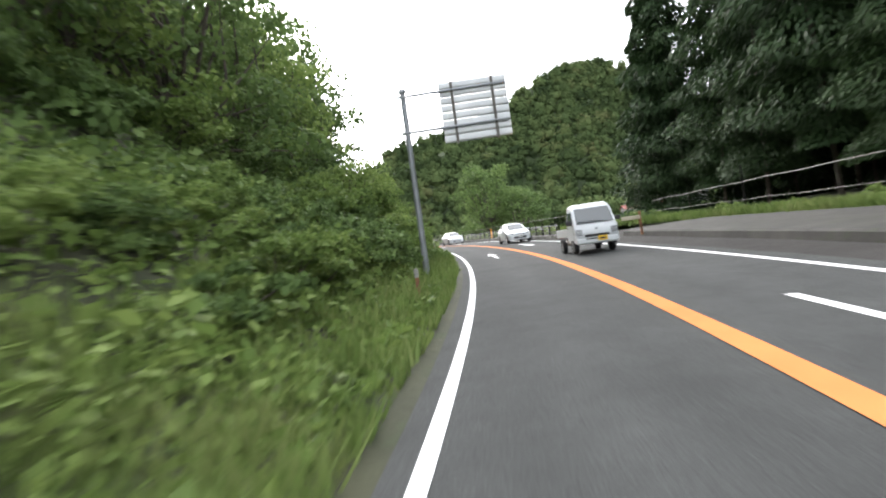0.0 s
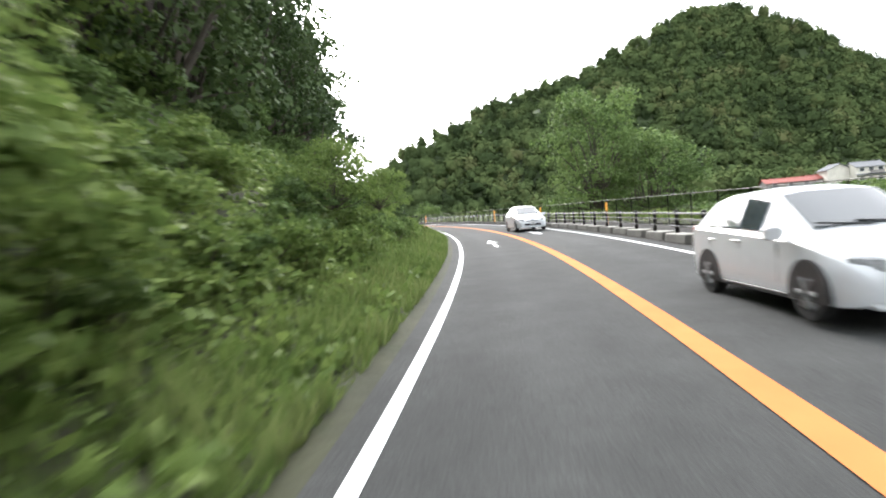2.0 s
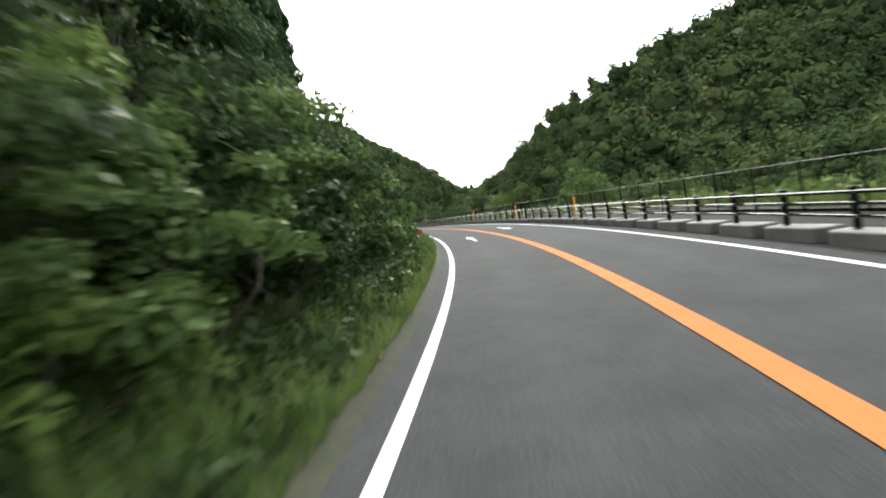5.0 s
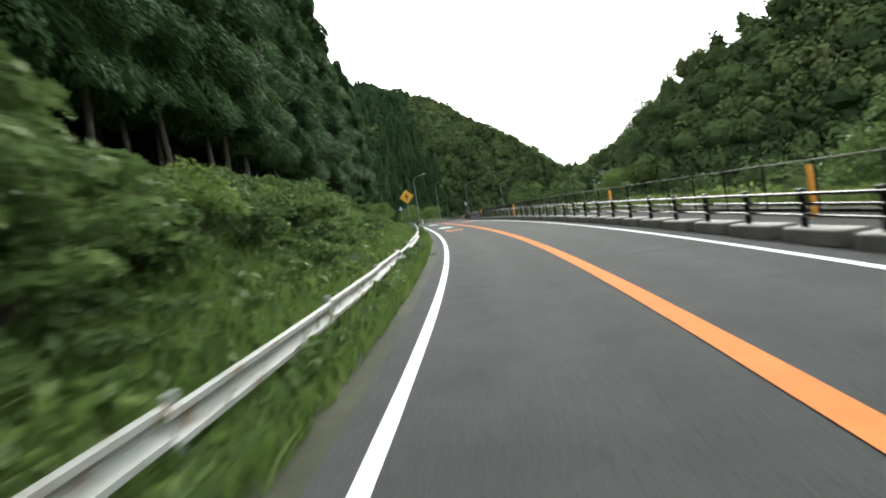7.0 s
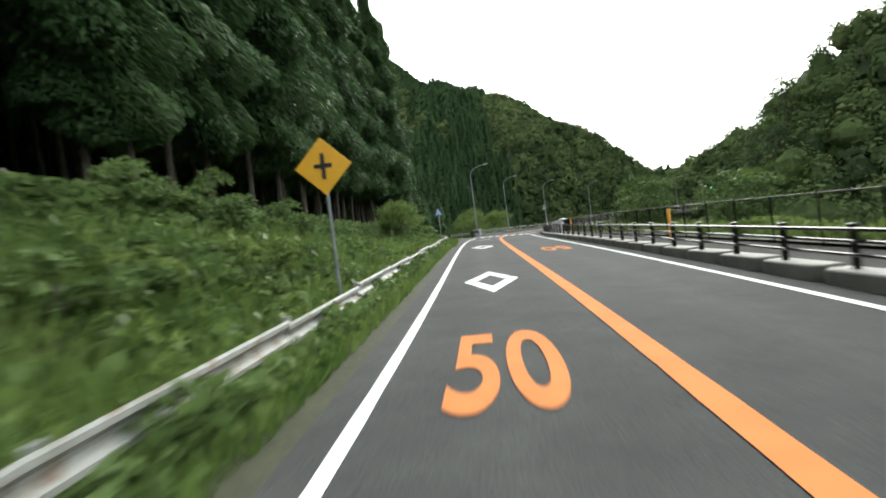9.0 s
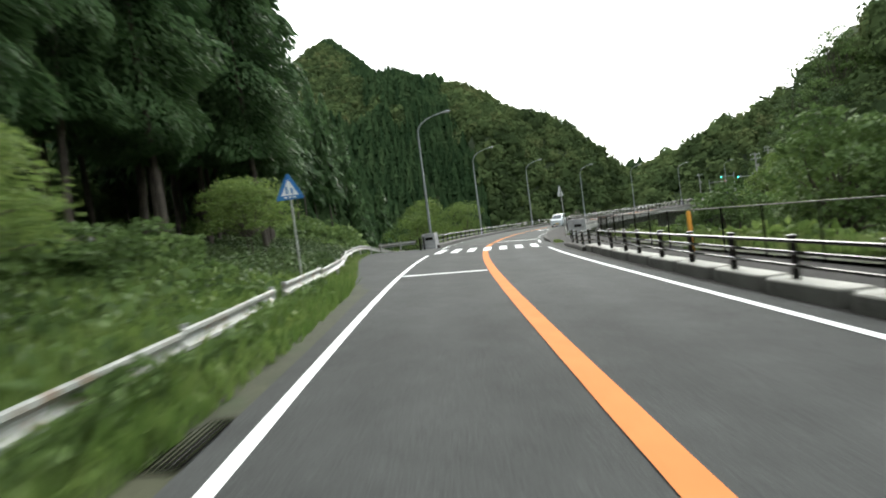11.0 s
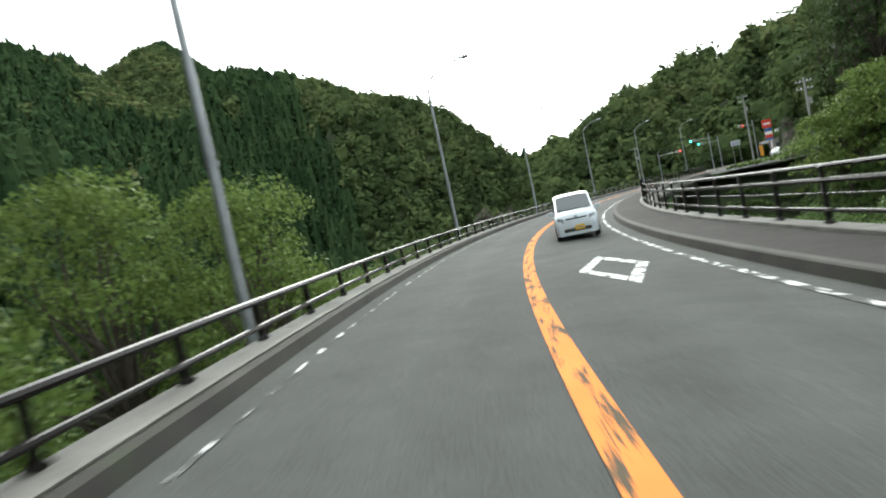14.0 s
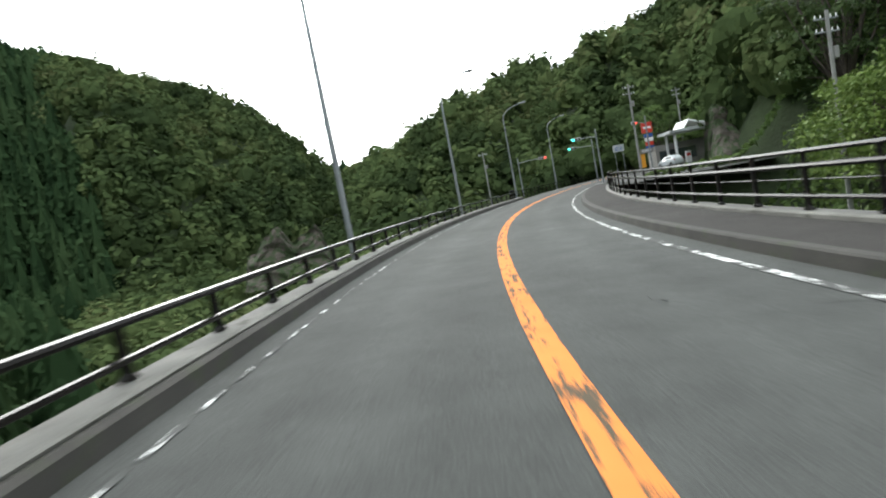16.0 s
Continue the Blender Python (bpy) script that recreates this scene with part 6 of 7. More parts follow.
canopy(("far_woods", "far_cedar_woods"), (190, 460, 60, 480), 11.0, 7.4, 11.0, lambda x, y: facing(x, y, -0.05) & (ground_height(x, y) > 6), lambda x, y: waves(x, y, 70.0, 3.0) > 0.6, 2.3, 70, ("broadleaf woods on the far side of the river", "cedars on the far side of the river"))


# ---- grass and weeds ----
def grass(name, s, u, tall_, label, material=M_GRASS, wide=0.022, over=0.02):
    n = len(s)
    base = place(s, u)
    base[:, 2] = at_s(s, ROAD_Z) + np.clip(u, -9, 9) * at_s(s, BANKS) + np.where(u < 0, left_bank(s, np.maximum(-u - 3.45, 0)), np.where(u > EDGE_OUT, right_bank(s, np.maximum(u - EDGE_OUT, 0)), 0)) - over
    a = rng.random(n) * 6.2832
    side = np.stack([np.cos(a), np.sin(a), 0 * a], 1) * wide * (0.6 + 0.8 * rng.random((n, 1)))
    h = tall_ * (0.5 + 0.8 * rng.random((n, 1)))
    lean = rng.normal(size=(n, 3)) * 0.34 * h
    lean[:, 2] = h[:, 0]
    q = np.stack([base - side, base + side, base + lean * 0.62 + side * 0.8, base + lean + 0.0 * side], 1)
    me = quads_mesh(name, q, n)
    me.materials.append(material)
    return tagged(new(name, me), label, "grass", kind="stuff")


n = 52000
gs = rng.random(n) * 116
gu = -3.5 - 3.4 * rng.random(n) ** 1.4
tallness = (0.30 + 0.25 * step(-gu, 3.7, 5.0)) * (0.75 + 0.55 * waves(gs, gu, 0.8) + 0.35 * waves(gs, gu, 0.33, 2.0)).clip(0.25, 1.9)
grass("verge_grass", gs, gu, tallness[:, None], "long bright green grass on the verge")
n = 52000
gs = 114 + rng.random(n) * 100
gu = np.minimum(-3.58, apron(gs) + 0.15) - 5.0 * rng.random(n) ** 1.3
grass("verge_grass", gs, gu, (0.26 + 0.26 * step(-gu, 3.8, 4.2) * (0.5 + 0.5 * waves(gs, 0 * gs, 3.0)) + 0.12 * step(-gu, 4.3, 5.5) + 0.08 * waves(gs, gu, 2.0) + 0.16 * (1 - step(gs, 124, 134)))[:, None], "weedy green grass round the guardrail", M_WEED)
n = 9000
gs = 214 + rng.random(n) * 19
gu = guard_u(gs) - 1.4 + 1.9 * rng.random(n)
grass("verge_grass", gs, gu, np.full((n, 1), 0.22), "short grass along the side road", over=0.12)
n = 15000
gs = 207 + rng.random(n) * 24
gu = apron(gs) + 0.05 - 1.5 * rng.random(n)
grass("verge_grass", gs, gu, np.full((n, 1), 0.17), "short yellow-green grass at the mouth of the side road", over=0.03)
n = 16000
gs = 40 + rng.random(n) * 194
grass("bank_grass", gs, 7.5 + 3.2 * rng.random(n), np.full((n, 1), 0.5), "rough grass on the river bank", wide=0.04)
n = 12000
gs = -8 + rng.random(n) * 50
grass("bank_grass", gs, 8.85 + 1.6 * rng.random(n), np.full((n, 1), 0.42), "long grass along the back of the lay-by", wide=0.03, over=-0.12)
n = 2600
gs = np.r_[231.2 + rng.random(n // 2) * 3.2, 239.2 + rng.random(n // 2) * 1.8]
gu = np.r_[4.05 + 0.45 * rng.random(n // 2) + 0.0, 5.35 + 0.3 * rng.random(n // 2)]
grass("kerb_grass", gs, gu, np.full((n, 1), 0.09), "thin grass in the kerb joints", over=-0.03 - 0.16 * step(gs, 233, 239))

# broad-leaved weeds in the verge
n = 52000
cs = -2 + rng.random(n) * 216
cu = np.minimum(-3.75, apron(cs)) - 3.0 * rng.random(n) ** 1.2
hump = np.maximum(waves(cs, cu, 0.9, 5.0) + 0.3, 0) * (0.18 + 0.3 * step(-cu, 4.2, 5.4)) + 0.5 * step(cs, 94, 99) * (1 - step(cs, 126, 134)) * step(-cu, 3.7, 4.6)
cp = place(cs, cu)
cp[:, 2] += left_bank(cs, np.maximum(-cu - 3.45, 0)) + 0.04 + (0.12 + hump) * rng.random(n)
q = leaves(cp, np.tile([0.0, 0.0, 0.8], (n, 1)), np.full(n, 0.11), 0.45)
# weeds between 92 and 128 m take the darker leaf colour
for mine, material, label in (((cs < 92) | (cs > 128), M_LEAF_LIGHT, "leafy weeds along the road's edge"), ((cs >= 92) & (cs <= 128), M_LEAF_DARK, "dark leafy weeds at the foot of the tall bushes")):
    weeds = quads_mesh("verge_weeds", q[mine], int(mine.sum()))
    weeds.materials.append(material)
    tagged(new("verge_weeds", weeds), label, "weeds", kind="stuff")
n = 28000
cs = 118 + rng.random(n) * 94
cu = guard_u(cs) + 0.42 * rng.random(n) - 0.05
cp = place(cs, cu)
cp[:, 2] += 0.04 + (0.36 - 0.16 * step(cs, 126, 129) * (1 - step(cs, 136, 140)) - 0.14 * step(cs, 147, 150) * (1 - step(cs, 157, 160)) + 0.28 * np.maximum(waves(cs, 0 * cs, 1.1, 2.0) + 0.3, 0)) * rng.random(n)
q = leaves(cp, np.tile([0.0, 0.0, 0.8], (n, 1)), np.full(n, 0.085), 0.45)
weeds = quads_mesh("verge_weeds", q, n)
weeds.materials.append(M_LEAF)
tagged(new("verge_weeds", weeds), "tangled weeds growing through the guardrail", "weeds", kind="stuff")

# vines over the wire fence
n = 40000
cs = 118 + 97 * rng.random(n)
drop = rng.random(n) ** 1.3
thick = 0.30 + 0.22 * waves(cs, drop * 3, 1.6, 4.0)
cu = VINE_U + 0.25 + thick * (0.3 + drop) * (rng.random(n) * 1.3 - 0.3)
cp = place(cs, cu)
cp[:, 2] += np.where(cs < 146, 3.6, vine_top(cs)) + 0.22 * waves(cs, 0 * cs, 1.3, 7.0) * (1 - drop) - 1.75 * drop
q = leaves(cp, np.tile([0.75, -0.2, 0.4], (n, 1)), np.full(n, 0.13), 0.55)
vines = quads_mesh("fence_vines", q, n)
vines.materials.append(M_LEAF)
tagged(new("fence_vines", vines), "dense creeper hanging over the wire fence", "vines", kind="stuff")

# rank grass and low scrub on the valley floor across the river
n = 26000
fx, fy = 2 + 112 * rng.random(n), 84 + 176 * rng.random(n)
fz = ground_height(fx, fy)
away = nearest(fx, fy)[1] > 34
keep = (fz < 5) & away & (waves(fx, fy, 7.0, 3.0) > -0.7) & ~((fy > 243) & (fx > 40))
fx, fy, fz = fx[keep], fy[keep], fz[keep]
n = len(fx)
q = leaves(np.stack([fx, fy, fz + 0.1 + (0.5 + 0.6 * np.maximum(waves(fx, fy, 4.0, 8.0), 0)) * rng.random(n)], 1), np.tile([0.0, 0.0, 0.5], (n, 1)), np.full(n, 0.75), 0.4)
scrub = quads_mesh("valley_scrub", q, n)
scrub.materials.append(M_LEAF)
tagged(new("valley_scrub", scrub), "rank grass and low scrub on the valley floor", "scrub", kind="stuff")

# creepers over the steep bank: bright along its foot, darker higher up
for n, u0, wide_, size_, material, label in ((27000, -5.4, 5.4, 0.14, M_LEAF_LIGHT, "bright creepers and ferns along the foot of the bank"), (40000, -9.5, 17.0, 0.22, M_LEAF, "creepers and ferns over the steep bank")):
    cs, cu = -4 + rng.random(n) * (92 if u0 > -8 else 124), u0 - wide_ * rng.random(n) ** 1.2
    cp = place(cs, cu)
    cp[:, 2] = ground_height(cp[:, 0], cp[:, 1]) + 0.05 + 0.55 * rng.random(n) ** 2
    q = leaves(cp, np.tile([0.3, 0.0, 0.8], (n, 1)), np.full(n, size_), 0.55)
    creeper = quads_mesh("creepers", q, n)
    creeper.materials.append(material)
    tagged(new("creepers", creeper), label, "creepers", kind="stuff")
n = 36000
cs, cu = 116 + rng.random(n) * 98, -5.0 - 10 * rng.random(n)
cp = place(cs, cu)
cp[:, 2] = ground_height(cp[:, 0], cp[:, 1]) + 0.04 + 0.4 * rng.random(n) ** 2
q = leaves(cp, np.tile([0.3, 0.0, 0.8], (n, 1)), np.full(n, 0.2), 0.55)
creeper = quads_mesh("creepers", q, n)
creeper.materials.append(M_LEAF)
tagged(new("creepers", creeper), "weeds and creepers over the low bank", "creepers", kind="stuff")

# shrubs along the river bank, too many to tell apart
n = 36000
cs, cu = 42 + rng.random(n) * 192, 8.2 + 6.0 * rng.random(n) ** 1.5
hump = np.maximum(waves(cs, cu, 2.2, 3.0) + 0.35, 0) * 0.75
cp = place(cs, cu)
cp[:, 2] = ground_height(cp[:, 0], cp[:, 1]) + 0.05 + hump * (0.3 + 0.7 * rng.random(n))
q = leaves(cp, np.tile([0.0, 0.0, 0.8], (n, 1)), np.full(n, 0.24), 0.4)
shrubs = quads_mesh("bank_shrubs", q, n)
shrubs.materials.append(M_LEAF_LIGHT)
tagged(new("bank_shrubs", shrubs), "low shrubs and weeds on the river bank", "shrubs", kind="stuff")

# scrub on the steep foot of the right hill and on the bank left of the bridge
for s0, s1, u0, u1, n, material, label in ((262, 346, 8.5, 44, 110000, M_LEAF, "rank scrub on the cliff and at its foot"), (239, 282, -36, -11.5, 30000, M_LEAF, "dense scrub on the bank beside the bridge")):
    cs, cu = s0 + (s1 - s0) * rng.random(n), u0 + (u1 - u0) * rng.random(n)
    cp = place(cs, cu)
    hump = np.maximum(waves(cp[:, 0], cp[:, 1], 3.0, 2.0) + 0.5, 0.1) * 1.1
    cp[:, 2] = ground_height(cp[:, 0], cp[:, 1]) + 0.05 + hump * (0.2 + 0.8 * rng.random(n))
    q = leaves(cp, np.tile([0.0, -0.3, 0.8], (n, 1)), np.full(n, 0.34), 0.45)
    scrub = quads_mesh("bank_scrub", q, n)
    scrub.materials.append(material)
    tagged(new("bank_scrub", scrub), label, "scrub", kind="stuff")

# undergrowth below the cedars and beside the side road
n = 60000
cs = 200 + rng.random(n) * 54
cu = np.minimum(guard_u(cs) - 0.5, -6.2) - 12.5 * rng.random(n) - 0.1 * np.maximum(cs - 232, 0)
cp = place(cs, cu)
cp[:, 2] = ground_height(cp[:, 0], cp[:, 1]) + 0.03 + 0.35 * rng.random(n) ** 2
q = leaves(cp, np.tile([0.2, 0.0, 0.8], (n, 1)), np.full(n, 0.12), 0.5)
under = quads_mesh("undergrowth", q, n)
under.materials.append(M_LEAF_DARK)
tagged(new("undergrowth", under), "low green undergrowth below the cedars", "undergrowth", kind="stuff")


# ---- vehicles: built nose towards +y ----
def car_paint(name, colour, metal=0.0):
    m, nodes, links, b = shader(name, 0.32, metal, 0.5)
    at = nodes.new("ShaderNodeTexCoord").outputs["Object"]
    dust = noise_node(nodes, links, at, 1.6, 5, 0.65)
    links.new(ramp(nodes, links, dust, [(0.3, tuple(0.86 * v for v in colour)), (0.65, colour)]), b.inputs["Base Color"])
    b.inputs["Coat Weight"].default_value = 0.5
    return m


M_CAR_WHITE = car_paint("white_car_paint", (0.52, 0.55, 0.57))
M_CAR_SILVER = car_paint("pale_silver_car_paint", (0.46, 0.51, 0.54), 0.15)
M_CAR_GLASS, _n, _l, _b = shader("car_window_glass", 0.05, 0.0, 1.0)
_b.inputs["Base Color"].default_value = (0.035, 0.045, 0.05, 1)
M_RUBBER = surface("tyre_rubber", (0.022, 0.022, 0.022), (0.012, 0.012, 0.012), 6, 60, 0.8)
M_RIM = surface("grey_wheel_metal", (0.40, 0.41, 0.42), (0.25, 0.26, 0.27), 6, 60, 0.4, 0.6)
M_TRIM = surface("black_car_plastic", (0.025, 0.025, 0.026), (0.014, 0.014, 0.015), 5, 60, 0.55)
M_LIGHT = surface("clear_headlight", (0.42, 0.44, 0.45), (0.08, 0.085, 0.09), 14, 60, 0.08)
M_PLATE_Y = surface("yellow_plate", (0.72, 0.46, 0.02), (0.66, 0.40, 0.02), 9, 60, 0.4)
M_PLATE_W = surface("white_plate", (0.7, 0.71, 0.7), (0.62, 0.63, 0.62), 9, 60, 0.4)


def wheel(car, x, y, r, wide=0.17):
    side = 1 if x > 0 else -1
    w = part("wheel", Shape().loft([[(x + dx, y + rr * math.cos(a), r + rr * math.sin(a)) for a in np.linspace(0, 6.2832, 25)[:-1]] for dx, rr in ((-wide / 2, r * 0.62), (-wide / 2, r * 0.93), (-wide * 0.3, r), (wide * 0.3, r), (wide / 2, r * 0.93), (wide / 2, r * 0.62))], False).mesh("wheel", smooth=True), M_RUBBER, car, "black rubber tyre")
    d = x + side * wide * 0.42
    rim = Shape().loft([[(d + side * o, y + rr * math.cos(a), r + rr * math.sin(a)) for a in np.linspace(0, 6.2832, 25)[:-1]] for o, rr in ((-0.04, r * 0.65), (0.0, r * 0.63), (0.012, r * 0.55), (-0.02, r * 0.2))])
    for k in range(6):
        a = k * 1.0472
        rim.tube([(d + side * 0.012, y + r * 0.12 * math.cos(a), r + r * 0.12 * math.sin(a)), (d + side * 0.018, y + r * 0.56 * math.cos(a), r + r * 0.56 * math.sin(a))], 0.03, 6)
    part("rim", rim.mesh("rim", smooth=True), M_RIM, w)




def glass_on(car, name, corners, lift, label="", parent=None):
    """A pane laid just proud of a face of the cabin; corners in order, seen from outside."""
    c = [Vector(p) for p in corners]
    n = (c[1] - c[0]).cross(c[3] - c[0]).normalized()
    mid = sum(c, Vector()) / 4
    if n.dot(mid - Vector((0, mid.y * 0.7, 0.9))) < 0:
        n = -n
    front, back = [p + n * lift for p in c], [p - n * 0.012 for p in c]
    return part(name, Shape().loft([back, front]).mesh(name, 0.003), M_CAR_GLASS, parent or car, label)


def arch(car, x, y, r):
    """A dark wheel arch let into the side."""
    pts = [(y + r * math.cos(a), r * 0.86 + r * math.sin(a)) for a in np.linspace(-0.25, 3.39, 15)]
    side = 1 if x > 0 else -1
    part("wheel_arch", Shape().loft([[(x - side * 0.08, py, pz) for py, pz in pts], [(x + side * 0.008, py, pz) for py, pz in pts]]).mesh("wheel_arch"), M_TRIM, car)


def mirror(car, x, y, z, material):
    side = 1 if x > 0 else -1
    part("mirror", Shape().loft([[(x + side * dx, y + sy * w, z + sz * h) for sy, sz in ((-1, -1), (1, -1), (1, 1), (-1, 1))] for dx, w, h in ((0.0, 0.03, 0.03), (0.07, 0.06, 0.075), (0.2, 0.06, 0.08), (0.24, 0.035, 0.05))]).mesh("mirror", 0.015), material, car)


def section(r):
    """A full cross-section of a car: y, half width and height of the sill, the belt and the roof's edge."""
    y, hl, zl, hb, zb, ht, zt = r
    right = [(hl, zl), (hl + (hb - hl) * 0.8 + 0.012, zl + (zb - zl) * 0.28), (hb + 0.012, zl + (zb - zl) * 0.62), (hb, zb - 0.03), (hb - 0.03, zb), (ht, zt - 0.02), (ht - 0.07, zt + 0.005), (ht * 0.45, zt + 0.03)]
    return [(x, y, z) for x, z in right] + [(-x, y, z) for x, z in right[::-1]]


def shell_car(m, kind, label, rings, screen, sides, rear, material, wheels, details):
    """A car skinned over cross-sections from tail to nose; panes are laid on its segments."""
    c = thing(kind, m, label, "car")
    body = part("body", Shape().loft([section(r) for r in rings]).mesh("body", 0.0, True), material, c)

    def at(k, side, b):
        """The point of section k between belt (0) and roof (1)."""
        y, hl, zl, hb, zb, ht, zt = rings[k]
        return Vector((side * (hb - 0.03 + (ht - hb + 0.03) * b), y, zb + (zt - 0.02 - zb) * b))

    def pane(name, quad, inset, mat, lift=0.014):
        a, b, d, e = quad
        mid = (a + b + d + e) / 4
        pts = [p + (mid - p).normalized() * inset for p in quad]
        n = (pts[1] - pts[0]).cross(pts[3] - pts[0]).normalized()
        if n.dot(mid - Vector((0, mid.y * 0.8, 0.6))) < 0:
            n = -n
        part(name, Shape().loft([[p - n * 0.02 for p in pts], [p + n * lift for p in pts]]).mesh(name, 0.006), mat, body)

    a, b = screen
    low_, high_ = section(rings[a])[5:11], section(rings[b])[5:11]
    rows = []
    for t in (0.05, 0.35, 0.65, 0.95):
        line = [Vector(p).lerp(Vector(q), t) for p, q in zip(low_, high_)]
        line[0], line[-1] = line[0].lerp(line[1], 0.8), line[-1].lerp(line[-2], 0.8)
        lift = Vector((0, 0.55, 0.83)) * 0.012
        rows.append([p + lift for p in line] + [p - 2 * lift for p in line[::-1]])
    part("windscreen", Shape().loft(rows).mesh("windscreen", 0.0, True), M_CAR_GLASS, body)
    a, b = rear
    pane("rear_window", [at(a, -1, 0.2), at(a, 1, 0.2), at(b, 1, 0.92), at(b, -1, 0.92)], 0.06, M_CAR_GLASS, 0.03)
    for side in (-1, 1):
        for a, b, cut in sides:
            pane("side_window", [at(a, side, 0.06), at(b, side, 0.06), at(b, side, 0.9 - cut), at(a, side, 0.9)], 0.035, M_CAR_GLASS, 0.03)
    for x, y, r in wheels:
        arch(c, x + (0.085 if x > 0 else -0.085), y, r * 1.16)
        wheel(c, x, y, r)
    for name, me, mat in details:
        part(name, me, mat, c)
    _, _, _, hb, zb, _, _ = rings[screen[0]]
    for side in (-1, 1):
        mirror(c, side * (hb - 0.03), rings[screen[0]][0] - 0.22, zb + 0.08, material)
    yb = rings[screen[0]][0]
    zt = rings[screen[0]][6]
    part("wiper", Shape().tube([(-0.5, yb + 0.02, zt + 0.05), (0.12, yb - 0.07, zt + 0.10)], 0.012, 5).tube([(0.0, yb + 0.02, zt + 0.05), (0.55, yb - 0.07, zt + 0.10)], 0.012, 5).mesh("wiper"), M_TRIM, c)
    return c


def slab(x, y, z, w, d, h, bevel=0.012):
    return Shape().box(x, y, z, w, d, h).mesh("slab", bevel)


def lamp_pair(x, y, z, w, d, h, sweep_=0.1):
    out = []
    for side in (-1, 1):
        me = Shape().loft([[(side * (x - w / 2), y, z - h / 2), (side * (x + w / 2), y - sweep_, z - h / 2 + 0.02), (side * (x + w / 2), y - sweep_ - 0.02, z + h / 2), (side * (x - w / 2), y - 0.03, z + h / 2 - 0.02)],
                           [(side * (x - w / 2), y - d, z - h / 2), (side * (x + w / 2), y - sweep_ - d, z - h / 2 + 0.02), (side * (x + w / 2), y - sweep_ - d, z + h / 2), (side * (x - w / 2), y - d, z + h / 2)]]).mesh("headlight", 0.012)
        out.append(("headlight", me, M_LIGHT))
    return out


M_TAIL = surface("red_tail_lamp", (0.35, 0.02, 0.02), (0.25, 0.015, 0.015), 5, 50, 0.3)


def front_details(f, nose, h, plate, material, plate_at=0.0):
    """Grilles, bumper, plate, door seams and handles of a car whose nose is at f."""
    out = [("grille", slab(0, f - 0.03, nose - 0.13, 0.74, 0.07, 0.045, 0.01), M_TRIM), ("lower_grille", slab(0, f - 0.03, 0.30, 0.98, 0.09, 0.15, 0.03), M_TRIM), ("bumper_lip", slab(0, f - 0.06, 0.2, 1.26, 0.16, 0.05), material), ("badge", slab(0, f + 0.0, nose - 0.07, 0.12, 0.03, 0.06, 0.012), M_STEEL),
           ("plate", slab(plate_at, f + 0.022, 0.37, 0.33, 0.02, 0.165, 0.004), plate), ("plate_bar", slab(plate_at, f + 0.033, 0.42, 0.24, 0.006, 0.05, 0), M_STEEL)]
    out += lamp_pair(h * 0.72, f + 0.0, nose - 0.05, 0.26, 0.26, 0.15, 0.17) if nose < 0.8 else lamp_pair(0.55, f + 0.01, 0.74, 0.22, 0.2, 0.2, 0.07)
    for side in (-1, 1):
        out += [("fog_lamp", slab(side * h * 0.76, f - 0.15, 0.36, 0.13, 0.12, 0.12, 0.03), M_TRIM), ("tail_lamp", slab(side * h * 0.82, -f + 0.1, 0.74, 0.16, 0.14, 0.26, 0.02), M_TAIL), ("sill_strip", slab(side * (h - 0.01), 0.0, 0.2, 0.05, f * 0.9, 0.06), M_TRIM)]
        for y in (-0.3, -1.05):
            out.append(("door_handle", slab(side * (h + 0.012), y, 0.80, 0.03, 0.17, 0.03), material))
        for y in (0.72, -0.2, -1.12):
            out.append(("door_gap", slab(side * (h + 0.006), y, 0.36, 0.016, 0.012, 0.46, 0), M_TRIM))
    return out


def wedge(length, half, high):
    """Cross-sections of a wedge-shaped hatchback, tail to nose."""
    k, w, z = length / 4.0, half / 0.845, high / 1.45
    rows = [(-1.99, .66, .36, .68, .74, .56, .80), (-1.93, .76, .28, .78, .90, .58, .98), (-1.80, .81, .24, .82, .97, .60, 1.10), (-1.45, .84, .21, .845, .97, .58, 1.36), (-0.95, .845, .20, .85, .95, .60, 1.43), (-0.25, .845, .20, .85, .92, .61, 1.45), (0.28, .845, .20, .85, .90, .60, 1.38), (1.05, .84, .20, .845, .86, .66, .93), (1.40, .83, .20, .84, .80, .62, .86), (1.72, .80, .21, .81, .70, .56, .77), (1.90, .73, .22, .74, .60, .48, .67), (2.0, .60, .26, .61, .48, .40, .56)]
    return [(y * k, a * w, b, c * w, d * (0.4 + 0.6 * z), e * w, g * z) for y, a, b, c, d, e, g in rows]


for s, u, turn, length, half, high, kind, label in ((42.1, 2.05, 182, 3.99, 0.845, 1.45, "hatchback", "white compact hatchback in the oncoming lane"), (69.4, 1.62, 181, 4.46, 0.87, 1.49, "hybrid_car", "white wedge-shaped hybrid car in the oncoming lane")):
    f = length / 2
    shell_car(stand(s, u, 0.0, turn), kind, label, wedge(length, half, high), (7, 6), [(6, 5, 0.0), (5, 4, 0.0), (4, 3, 0.12)], (2, 3), M_CAR_WHITE,
              [(sx * (half - 0.062), sy * length * 0.315 + 0.05, 0.31) for sx in (-1, 1) for sy in (-1, 1)], front_details(f, 0.68, half, M_PLATE_W, M_CAR_WHITE))

